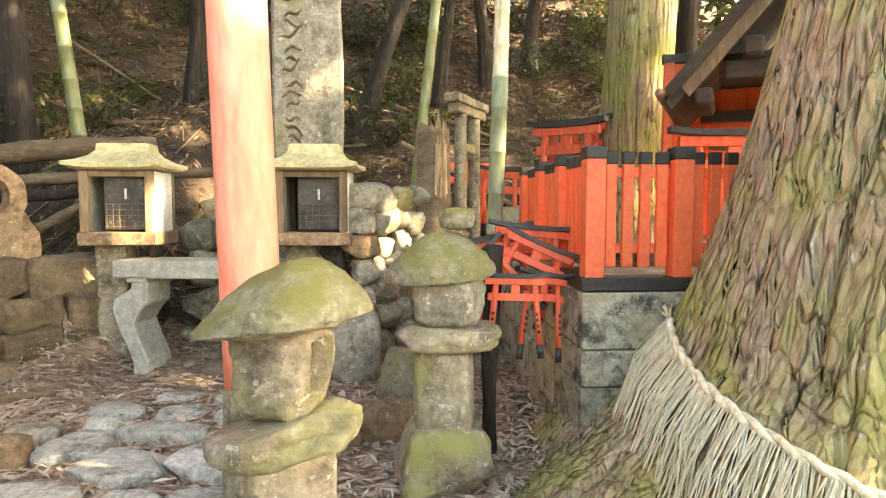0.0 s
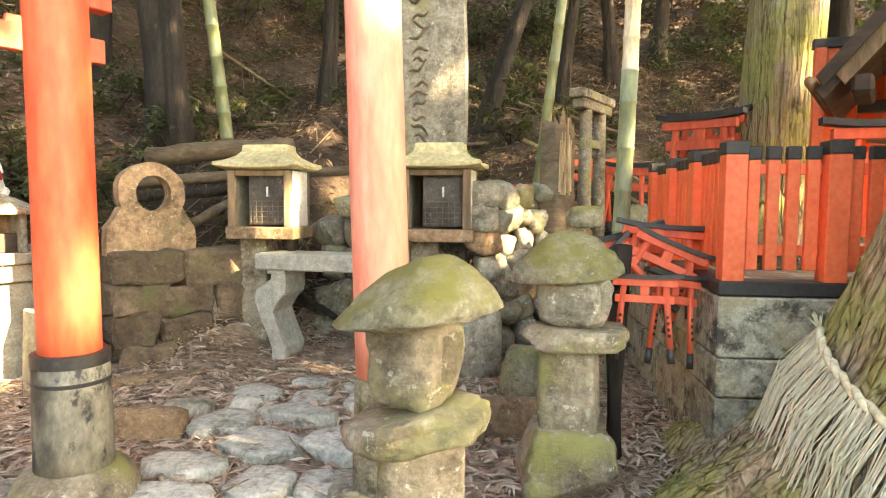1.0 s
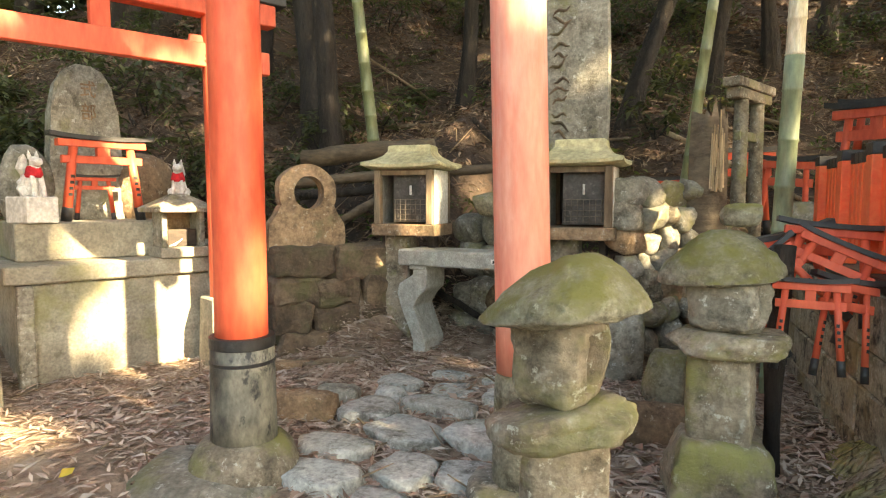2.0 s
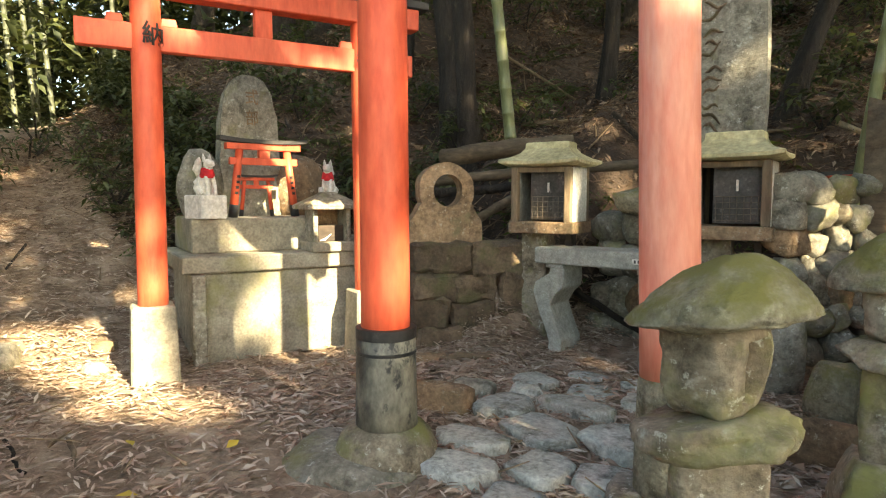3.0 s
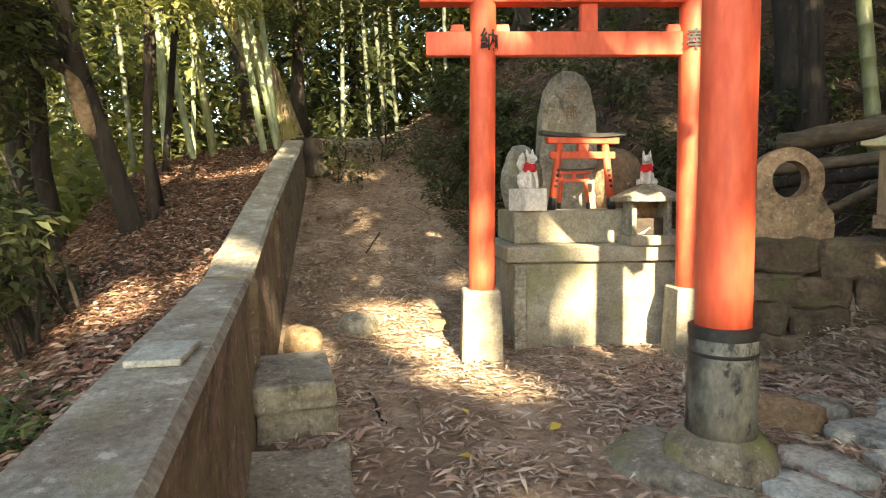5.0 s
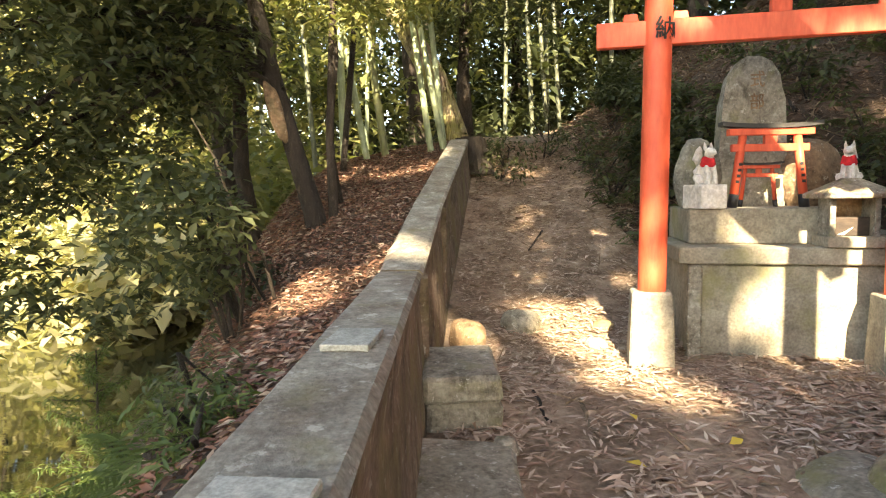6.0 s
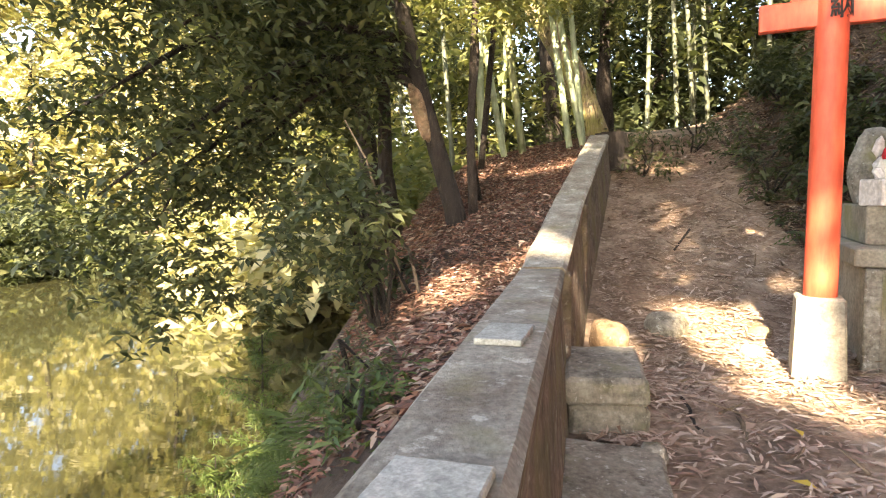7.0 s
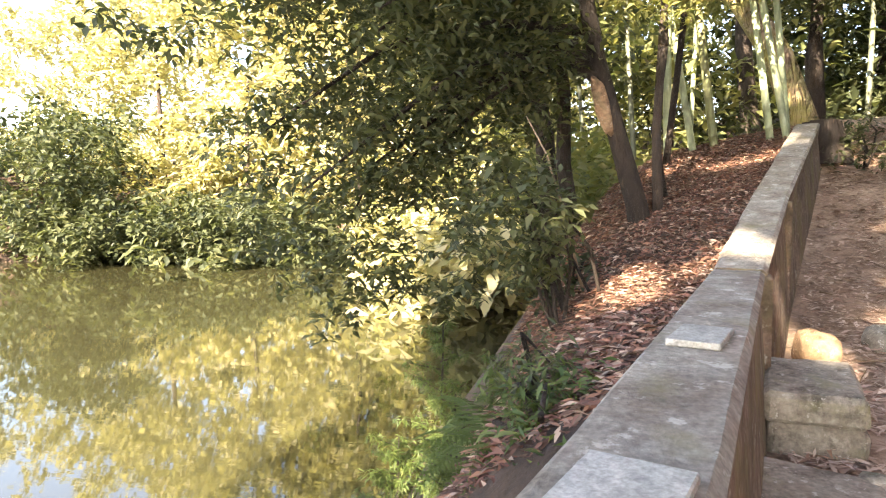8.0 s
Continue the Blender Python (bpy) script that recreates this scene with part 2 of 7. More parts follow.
M_WHITE = surface("white_ceramic", (0.76, 0.73, 0.66), (0.68, 0.64, 0.56), 0.6, 6, 40, 0.3, 0.004, spots=(0.5, 0.46, 0.38), spots_at=(0.62, 0.8))
M_BIB = surface("red_cloth", (0.62, 0.02, 0.03), (0.52, 0.018, 0.025), 0.9, 8, 60, 0.4, 0.003)
M_INK = surface("black_ink", (0.02, 0.018, 0.016), (0.03, 0.027, 0.024), 0.7, 8, 40, 0.1, 0.001)
M_WIRE = surface("rusty_wire", (0.20, 0.17, 0.13), (0.12, 0.10, 0.08), 0.6, 8, 40, 0.2, 0.002, metal=0.5)
M_PAPER = surface("white_plate", (0.74, 0.72, 0.64), (0.68, 0.66, 0.58), 0.6, 8, 40, 0.1, 0.001)
M_LITTER = leafy("leaf_litter", [(0.17, 0.105, 0.07), (0.40, 0.29, 0.21), (0.56, 0.44, 0.34), (0.34, 0.21, 0.145), (0.66, 0.56, 0.45), (0.46, 0.35, 0.26), (0.24, 0.15, 0.10)], 0.75, 0.0, 0.25)
M_LITTER_RED = leafy("russet_leaf_litter", [(0.10, 0.05, 0.035), (0.20, 0.10, 0.07), (0.30, 0.16, 0.10), (0.15, 0.07, 0.05), (0.46, 0.35, 0.26), (0.08, 0.045, 0.03), (0.12, 0.07, 0.05)], 0.75, 0.0, 0.25)
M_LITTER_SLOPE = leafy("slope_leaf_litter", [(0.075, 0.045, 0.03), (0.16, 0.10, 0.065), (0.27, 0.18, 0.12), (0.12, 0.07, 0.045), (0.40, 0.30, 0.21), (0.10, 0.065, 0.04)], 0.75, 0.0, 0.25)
M_GRILLE = surface("dark_metal_grille", (0.09, 0.08, 0.068), (0.04, 0.036, 0.03), 0.6, 6, 60, 0.4, 0.003, spots=(0.24, 0.22, 0.19), spots_at=(0.58, 0.72))
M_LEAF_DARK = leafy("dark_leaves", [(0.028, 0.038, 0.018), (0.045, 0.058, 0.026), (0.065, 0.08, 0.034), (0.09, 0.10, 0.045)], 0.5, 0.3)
M_LEAF_MID = leafy("green_leaves", [(0.045, 0.058, 0.030), (0.072, 0.088, 0.042), (0.10, 0.115, 0.052), (0.135, 0.14, 0.062)], 0.5, 0.4)
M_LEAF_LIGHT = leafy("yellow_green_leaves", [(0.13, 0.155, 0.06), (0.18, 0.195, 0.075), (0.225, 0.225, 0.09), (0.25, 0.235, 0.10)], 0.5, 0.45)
# pale gold has the far shore's sun glare and haze in its colour
M_LEAF_SUNGOLD = leafy("sunlit_gold_leaves", [(0.30, 0.29, 0.16), (0.40, 0.37, 0.21), (0.46, 0.42, 0.25), (0.25, 0.25, 0.14)], 0.5, 0.45)
M_FERN = leafy("fern_leaves", [(0.045, 0.08, 0.022), (0.08, 0.12, 0.03), (0.12, 0.15, 0.04)], 0.5, 0.35)


def water_material():
    m, nt, links, b = nodes_of("pond_water")
    b.inputs["Base Color"].default_value = (0.03, 0.03, 0.014, 1)
    b.inputs["Roughness"].default_value = 0.02
    b.inputs["IOR"].default_value = 1.5
    b.inputs["Specular IOR Level"].default_value = 1.0
    tc = nt.new("ShaderNodeTexCoord")
    mp = nt.new("ShaderNodeMapping")
    mp.inputs["Rotation"].default_value = (0, 0, radians(-20))
    mp.inputs["Scale"].default_value = (4.5, 1.0, 1)
    links.new(tc.outputs["Object"], mp.inputs["Vector"])
    bp = nt.new("ShaderNodeBump")
    bp.inputs["Strength"].default_value, bp.inputs["Distance"].default_value = 0.022, 0.02
    links.new(noise_tex(nt, links, mp.outputs[0], 2.4, 3, 0.5), bp.inputs["Height"])
    links.new(bp.outputs[0], b.inputs["Normal"])
    return m


M_WATER = water_material()


# ---------- building helpers ----------
def mesh_of(name, verts, faces, material, smooth=False):
    me = bpy.data.meshes.new(name)
    me.from_pydata([tuple(v) for v in verts], [], [tuple(f) for f in faces])
    me.materials.append(material)
    if smooth:
        me.shade_smooth()
    return me


def part(name, bm, material, parent=None, label="", smooth=False, m=None):
    """Links a bmesh (or a mesh) as one mesh object under a thing or a part."""
    if isinstance(bm, bpy.types.Mesh):
        me = bm
    else:
        me = bpy.data.meshes.new(name)
        bm.normal_update()
        bm.to_mesh(me)
        bm.free()
        me.materials.append(material)
        if smooth:
            me.shade_smooth()
    ob = new(name, me)
    if m is not None:
        ob.matrix_basis = m
    if parent is not None:
        ob.parent = parent
    if label:
        ob["label"] = label
    return ob


def thing(name, m, label, category, group="", kind=""):
    ob = new(name)
    ob.empty_display_size = 0.1
    ob.matrix_basis = m
    return tagged(ob, label, category, group, kind)


def box(bm, size, at=(0, 0, 0), rot=(0, 0, 0), bevel=0.0, taper=1.0):
    """A box with its base's middle at `at`; taper narrows the top."""
    v = bmesh.ops.create_cube(bm, size=1)["verts"]
    for w in v:
        k = taper if w.co.z > 0 else 1
        w.co = Vector((w.co.x * size[0] * k, w.co.y * size[1] * k, (w.co.z + 0.5) * size[2]))
    if bevel:
        es = list({e for w in v for e in w.link_edges})
        v = list({w for f in bmesh.ops.bevel(bm, geom=es, offset=bevel, segments=1, affect="EDGES", profile=0.5)["faces"] for w in f.verts} | {w for w in v if w.is_valid})
    bmesh.ops.transform(bm, matrix=pose(*at, *rot), verts=v)
    return bm


def block(size, at=(0, 0, 0), rot=(0, 0, 0), bevel=0.008, taper=1.0):
    return box(bmesh.new(), size, at, rot, bevel, taper)


def lathe(bm, profile, seg=24, at=(0, 0, 0), m=None, wobble=0.0, seed=0.0):
    """A solid of revolution from (radius, height) pairs, closed at both ends."""
    rings = []
    for r, z in profile:
        ring = []
        for i in range(seg):
            a = 2 * math.pi * i / seg
            k = 1 + (wobble * noise.noise(Vector((math.cos(a) * 1.3 + seed, math.sin(a) * 1.3, z * 3))) if wobble else 0)
            p = Vector((r * k * math.cos(a), r * k * math.sin(a), z))
            ring.append(bm.verts.new((m @ p if m else p) + Vector(at)))
        rings.append(ring)
    for a, b in zip(rings, rings[1:]):
        for i in range(seg):
            bm.faces.new((a[i], a[(i + 1) % seg], b[(i + 1) % seg], b[i]))
    bm.faces.new(rings[0][::-1])
    bm.faces.new(rings[-1])
    return bm


def tube(bm, pts, radii, seg=10):
    """A tapered tube along points."""
    pts = [Vector(p) for p in pts]
    rings = []
    for i, p in enumerate(pts):
        d = (pts[min(i + 1, len(pts) - 1)] - pts[max(i - 1, 0)]).normalized()
        q = d.to_track_quat("Z", "Y")
        rings.append([bm.verts.new(p + q @ Vector((radii[i] * math.cos(2 * math.pi * k / seg), radii[i] * math.sin(2 * math.pi * k / seg), 0))) for k in range(seg)])
    for a, b in zip(rings, rings[1:]):
        for k in range(seg):
            bm.faces.new((a[k], a[(k + 1) % seg], b[(k + 1) % seg], b[k]))
    bm.faces.new(rings[0][::-1])
    bm.faces.new(rings[-1])
    return bm


def rock(size, seed, rough=0.22, sub=3, flat=0.0, squareness=0.0, m=None, facets=9):
    """A stone of that size (x, y, z), its base at z = 0, with an uneven, partly faceted skin."""
    bm = bmesh.new()
    bmesh.ops.create_icosphere(bm, subdivisions=sub, radius=1)
    off = Vector((seed * 7.3, seed * 3.1, seed * 5.7))
    rng = random.Random(seed * 13 + 5)
    cuts = [(Vector((rng.gauss(0, 1), rng.gauss(0, 1), rng.gauss(0, 0.8))).normalized(), rng.uniform(0.74, 0.97)) for _ in range(facets)]
    for v in bm.verts:
        n = v.co.normalized()
        if squareness:
            k = max(abs(n.x), abs(n.y), abs(n.z))
            n = n.lerp(n / k * 0.85, squareness)
        d = 1 + rough * noise.noise(n * 1.1 + off) + rough * 0.6 * noise.noise(n * 2.4 + off) + rough * 0.22 * noise.noise(n * 6 + off)
        p = n * d
        for way, lim in cuts:
            over = p.dot(way) - lim
            if over > 0:
                p = p - way * over * 0.85
        p += n * rough * (0.14 * noise.noise(n * 9 + off) + 0.09 * noise.noise(n * 17 + off))
        if flat and p.z > flat:
            p.z = flat + (p.z - flat) * 0.15
        v.co = Vector((p.x * size[0] / 2, p.y * size[1] / 2, p.z * size[2] / 2))
    lo = min(v.co.z for v in bm.verts)
    for v in bm.verts:
        v.co.z -= lo
    if m is not None:
        bmesh.ops.transform(bm, matrix=m, verts=bm.verts)
    return bm


def leaf_mesh(name, centres, normals_seed, length, width, material, droop=0.25, spread=1.0, flat=False):
    """Many small leaves, each of four triangles folded along its midrib, at the given centres."""
    rng = np.random.default_rng(normals_seed)
    c = np.asarray(centres, float)
    n = len(c)
    yaw = rng.uniform(0, 2 * np.pi, n)
    pit = rng.normal(0, 0.18, n) if flat else rng.uniform(-0.9, 0.35, n) * spread
    s = rng.uniform(0.6, 1.3, n)[:, None]
    d = np.stack([np.cos(yaw) * np.cos(pit), np.sin(yaw) * np.cos(pit), np.sin(pit)], 1)
    side = np.stack([-np.sin(yaw), np.cos(yaw), rng.normal(0, 0.25 if flat else 0.5, n)], 1)
    side /= np.linalg.norm(side, axis=1)[:, None]
    up = np.cross(d, side)
    ln, wd = length * s, width * s
    p0 = c
    p1 = c + d * ln * 0.5 + side * wd * 0.5 + up * wd * 0.18
    p2 = c + d * ln - up * ln * droop * 0.4
    p3 = c + d * ln * 0.5 - side * wd * 0.5 + up * wd * 0.18
    pm = c + d * ln * 0.5
    v = np.stack([p0, p1, p2, p3, pm], 1).reshape(-1, 3)
    k = np.arange(n) * 5
    f = np.concatenate([np.stack([k, k + 1, k + 4], 1), np.stack([k + 1, k + 2, k + 4], 1), np.stack([k + 2, k + 3, k + 4], 1), np.stack([k + 3, k, k + 4], 1)])
    me = bpy.data.meshes.new(name)
    me.vertices.add(len(v))
    me.vertices.foreach_set("co", v.ravel())
    me.loops.add(len(f) * 3)
    me.loops.foreach_set("vertex_index", f.ravel().astype(np.int32))
    me.polygons.add(len(f))
    me.polygons.foreach_set("loop_start", np.arange(len(f), dtype=np.int32) * 3)
    me.update(calc_edges=True)
    me.materials.append(material)
    return me


def cloud(rng, clumps, per, size):
    """Leaf places gathered in clumps: clumps is an array of centres."""
    c = np.repeat(np.asarray(clumps, float), per, axis=0)
    g = rng.normal(0, 1, c.shape)
    g /= np.linalg.norm(g, axis=1)[:, None]
    return c + g * (rng.uniform(0.15, 1, (len(c), 1)) ** 0.6) * np.asarray(size)


# ---------- the lie of the land ----------
WATER_Z = -1.5
FOOT = [(9, 7.2), (3.5, 6.6), (1.2, 6.4), (-0.6, 4.9), (-1.7, 4.95), (-2.2, 4.55), (-2.5, 4.15), (-2.75, 4.0), (-3.3, 4.4), (-4.3, 3.95), (-5.0, 3.15), (-6.2, 2.95), (-8.2, 3.5), (-11, 4.4), (-16, 6.5), (-30, 12)]
PARAPET = [(0.6, -0.50, 0.72), (-3.45, 0.392, 0.72), (-3.451, 0.40, 0.725), (-5.0, 0.84, 1.06), (-7.9, 1.80, 1.84)]


def along(line, x, k=1):
    """The value at x of a line of points whose x falls."""
    if x >= line[0][0]:
        return line[0][k]
    for a, b in zip(line, line[1:]):
        if x >= b[0]:
            u = (a[0] - x) / (a[0] - b[0])
            return a[k] + (b[k] - a[k]) * u
    a, b = line[-2:]
    return b[k] + (b[k] - a[k]) * min((b[0] - x) / (a[0] - b[0]), 6 if k == 1 else 0.15)


def soft(x, k=0.35):
    return k * math.log1p(math.exp(min(x / k, 40)))


def path_z(x):
    return 0.40 * soft(-4.55 - x, 0.3) - 0.40 * soft(-10.2 - x, 0.8)


def land(x, y):
    """Height of the ground."""
    z = path_z(x)
    n = noise.noise(Vector((x * 0.6, y * 0.6, 3))) * 0.08 + noise.noise(Vector((x * 2.2, y * 2.2, 7))) * 0.03
    z += 0.42 * math.exp(-((x + 2.62) ** 2 + (y - 4.32) ** 2) / 0.10)
    d = y - along(FOOT, x)
    if d > -1.5:
        s = soft(d, 0.3)
        rise = 0.85 * min(s, 1.2) + 0.60 * max(s - 1.2, 0) - 0.25 * max(s - 14, 0)
        z += rise + (noise.noise(Vector((x * 0.5, y * 0.5, 0))) * 0.5 + noise.noise(Vector((x * 1.5, y * 1.5, 5))) * 0.14) * min(s, 1)
    d = along(PARAPET, x) - 0.13 - y
    if d > 0 and x < 3:
        top = along(PARAPET, x, 2) - 0.1
        w = min(max((-1.3 - x) * 0.24, 0.0), 1.5)
        bank = top - 0.16 * d - 1.3 * soft(d - w - 0.2, 0.15) + n
        r = math.hypot((x + 7) / 18.0, (y + 16) / 15.0) + 0.05 * noise.noise(Vector((x * 0.2, y * 0.2, 1)))
        far = -2.3 + 11.0 * max(r - 0.98, 0)
        z = max(bank, min(far, 3.5), -2.3)
        return z
    if y < 0.2 and x >= 3:
        r = math.hypot((x + 7) / 18.0, (y + 16) / 15.0)
        return max(-2.3, min(0, (r - 1.0) * 6)) if r < 1 else 0.0
    return z + n * 0.5 + 0.5 * soft(-17 - x, 1.0) * (x > -40)


def axis_steps(breaks):
    """Uneven grid lines: (from, to, step) stretches one after another."""
    out = []
    for a, b, s in breaks:
        out += list(np.arange(a, b - 1e-6, s))
    return out + [breaks[-1][1]]


gx = axis_steps([(-400, -60, 40), (-60, -16, 2), (-16, -9, 0.4), (-9, 3, 0.12), (3, 12, 0.6), (12, 60, 4), (60, 400, 40)])
gy = axis_steps([(-400, -50, 40), (-50, -6, 1.2), (-6, -2, 0.3), (-2, 7, 0.12), (7, 14, 0.35), (14, 50, 2), (50, 400, 40)])
gv = [(x, y, land(max(min(x, 60), -60), max(min(y, 45), -45))) for y in gy for x in gx]
gw = len(gx)
gf = [(j * gw + i, j * gw + i + 1, (j + 1) * gw + i + 1, (j + 1) * gw + i) for j in range(len(gy) - 1) for i in range(gw - 1)]
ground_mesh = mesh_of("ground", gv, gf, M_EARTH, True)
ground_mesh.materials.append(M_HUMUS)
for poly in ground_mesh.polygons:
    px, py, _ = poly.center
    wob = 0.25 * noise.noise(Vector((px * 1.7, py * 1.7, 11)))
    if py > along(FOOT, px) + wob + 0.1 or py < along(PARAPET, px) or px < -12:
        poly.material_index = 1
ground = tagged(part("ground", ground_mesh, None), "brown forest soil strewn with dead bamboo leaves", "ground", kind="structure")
water = tagged(part("water", mesh_of("water", [(-45, -45, WATER_Z), (12, -45, WATER_Z), (12, 0.0, WATER_Z), (-45, 0.0, WATER_Z)], [(0, 1, 2, 3)], M_WATER), None), "still green pond reflecting golden trees", "pond", kind="structure")


# ---------- parapet wall, steps ----------
def parapet():
    wall = thing("parapet", pose(0, 0, 0), "low weathered concrete parapet wall rising along the path", "wall", kind="structure")
    for k, (a, b) in enumerate(((PARAPET[0], PARAPET[1]), (PARAPET[2], PARAPET[3]), (PARAPET[3], PARAPET[4]))):
        n = 14
        verts, faces = [], []
        dx, dy = b[0] - a[0], b[1] - a[1]
        ln = math.hypot(dx, dy)
        nx, ny = -dy / ln, dx / ln
        if ny < 0:
            nx, ny = -nx, -ny
        w0, w1 = -0.13, 0.115
        for i in range(n + 1):
            u = i / n
            x, y, z = a[0] + dx * u, a[1] + dy * u, a[2] + (b[2] - a[2]) * u
            j = noise.noise(Vector((x * 3, y * 3, k))) * 0.012
            base = land(x + nx * 0.5, y + ny * 0.5) - 0.25
            prof = [(w0 - 0.02, base - 0.9), (w0 + j, z - 0.02), (w0 + 0.02, z + j), (w1 - 0.02 + j, z + j * 0.6), (w1, z - 0.022), (w1 - 0.015, z - 0.16), (w1 + 0.05, base)]
            verts += [(x + nx * p, y + ny * p, h) for p, h in prof]
        q = 7
        for i in range(n):
            for s in range(q - 1):
                faces.append((i * q + s, i * q + s + 1, (i + 1) * q + s + 1, (i + 1) * q + s))
        faces += [tuple(range(q)), tuple(range(n * q + q - 1, n * q - 1, -1))]
        me = mesh_of("wall_stretch", verts, faces, M_PARAPET)
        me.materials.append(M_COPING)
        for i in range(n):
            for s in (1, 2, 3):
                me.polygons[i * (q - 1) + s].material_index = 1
        bm = bmesh.new()
        bm.from_mesh(me)
        bmesh.ops.recalc_face_normals(bm, faces=bm.faces)
        bm.to_mesh(me)
        bm.free()
        part("wall_stretch", me, None, wall)
    for i, (x, w) in enumerate(((-3.47, 0.2), (-5.02, 0.18))):
        y, z = along(PARAPET, x), along(PARAPET, x - 0.02, 2)
        part("buttress", block((w, 0.08, z + 0.26), (x, y + 0.10, -0.3), (0, 0, -10), 0.012), M_PARAPET, wall)
    return wall


parapet()


def granite_plate(m, sx, sy):
    t = thing("granite_plate", m, "thin pale granite tile lying loose on the parapet", "stone tile", "granite plates on the parapet")
    part("slab", block((sx, sy, 0.018), bevel=0.003), M_GRANITE, t)
    return t


granite_plate(pose(-1.83, 0.03, 0.722, 0, 0, -17), 0.21, 0.13)
granite_plate(pose(-0.87, -0.175, 0.722, 0, 0, -17), 0.25, 0.15)


def stone_step(m, size, seed, mat=None):
    t = thing("stone_step", m, "rough grey stone block step beside the parapet", "step", "stone steps along the parapet")
    bm = block(size, bevel=0.02)
    bmesh.ops.subdivide_edges(bm, edges=bm.edges, cuts=3, use_grid_fill=True)
    for v in bm.verts:
        v.co += Vector((noise.noise(v.co * 6 + Vector((seed, 0, 0))), noise.noise(v.co * 6 + Vector((0, seed, 0))), noise.noise(v.co * 5 + Vector((0, 0, seed))))) * 0.02
    part("block", bm, mat or M_STONE, t)
    return t


stone_step(pose(-3.27, 0.675, 0.13, 0, 0, -12), (0.66, 0.38, 0.13), 1)
stone_step(pose(-3.24, 0.665, -0.02, 0, 0, -10), (0.60, 0.37, 0.145), 2)
stone_step(pose(-2.24, 0.455, -0.03, 0, 0, -13), (0.88, 0.41, 0.11), 3)


# ---------- torii ----------
def pillar(parent, at, r, z0, z1, mat, lean=(0, 0)):
    bm = bmesh.new()
    lathe(bm, [(r * (1 - 0.06 * i / 12), z0 + (z1 - z0) * i / 12) for i in range(13)], 40)
    return part("pillar", bm, mat, parent, smooth=True, m=pose(at[0], at[1], 0, lean[0], lean[1], 0))


def glyph(text, size, m, parent, mat, depth=0.003):
    cu = bpy.data.curves.new("glyph", "FONT")
    cu.body, cu.size, cu.extrude, cu.align_x, cu.align_y = text, size, depth, "CENTER", "CENTER"
    cu.offset = size * 0.012
    tmp = new("glyph", cu)
    me = bpy.data.meshes.new_from_object(tmp.evaluated_get(bpy.context.evaluated_depsgraph_get()))
    bpy.data.objects.remove(tmp)
    bpy.data.curves.remove(cu)
    me.materials.clear()
    me.materials.append(mat)
    return part("lettering", me, None, parent, "black brushed character", m=m)


def near_torii():
    a, b = Vector((-1.83, 2.075, 0)), Vector((-0.685, 2.375, 0))
    mid = (a + b) / 2
    ang = math.degrees(math.atan2(b.y - a.y, b.x - a.x))
    t = thing("torii_gate", pose(mid.x, mid.y, 0, 0, 0, ang), "tall vermilion torii gate astride the stepping stones", "torii gate")
    h = (b - a).length / 2
    for sx, mat, lbl in ((-1, M_RED, ""), (1, M_OLDRED, "sun-faded pinkish pillar")):
        p = pillar(t, (sx * h, 0), 0.108, 0.5, 3.3, mat, (0, -0.2 if sx < 0 else -1.6))
        if lbl:
            p["label"] = lbl
        bm = bmesh.new()
        if sx < 0:
            lathe(bm, [(0.138, 0.13), (0.134, 0.3), (0.132, 0.45), (0.129, 0.59)], 36)
            part("sheath", bm, M_WORNBLACK, t, "worn black sheath", True, pose(sx * h, 0, 0))
            for z0, z1, r0 in ((0.484, 0.5, 0.134), (0.552, 0.6, 0.1335)):
                bm = bmesh.new()
                lathe(bm, [(r0 - 0.003, z0), (r0, z0 + 0.002), (r0, z1 - 0.002), (r0 - 0.003, z1)], 40)
                part("band", bm, M_BLACK, t, "black painted band", False, pose(sx * h, 0, 0))
            bm = bmesh.new()
            lathe(bm, [(0.235, -0.06), (0.23, 0.03), (0.205, 0.085), (0.17, 0.125), (0.13, 0.14)], 36, wobble=0.06)
            part("base_stone", bm, M_TAN, t, "rounded mossy base stone", True, pose(sx * h, 0, 0.03))
        else:
            lathe(bm, [(0.135, -0.05), (0.132, 0.25), (0.128, 0.47), (0.118, 0.5)], 30, wobble=0.05)
            part("sheath", bm, M_MOSSY, t, "mossy concrete foot", True, pose(sx * h, 0, 0))
            part("base_stone", rock((0.5, 0.42, 0.14), 41, 0.12, 3, 0.5), M_STONE, t, "", True, pose(sx * h, -0.03, -0.04))
    part("tie_beam", block((2 * h + 0.75, 0.1, 0.2), (0, 0, 2.7), bevel=0.006), M_RED, t)
    part("lintel", block((2 * h + 1.0, 0.16, 0.2), (0, 0, 3.28), bevel=0.01), M_RED, t)
    part("cap_beam", block((2 * h + 1.1, 0.2, 0.08), (0, 0, 3.48), bevel=0.01), M_BLACK, t)
    return t


near_torii()


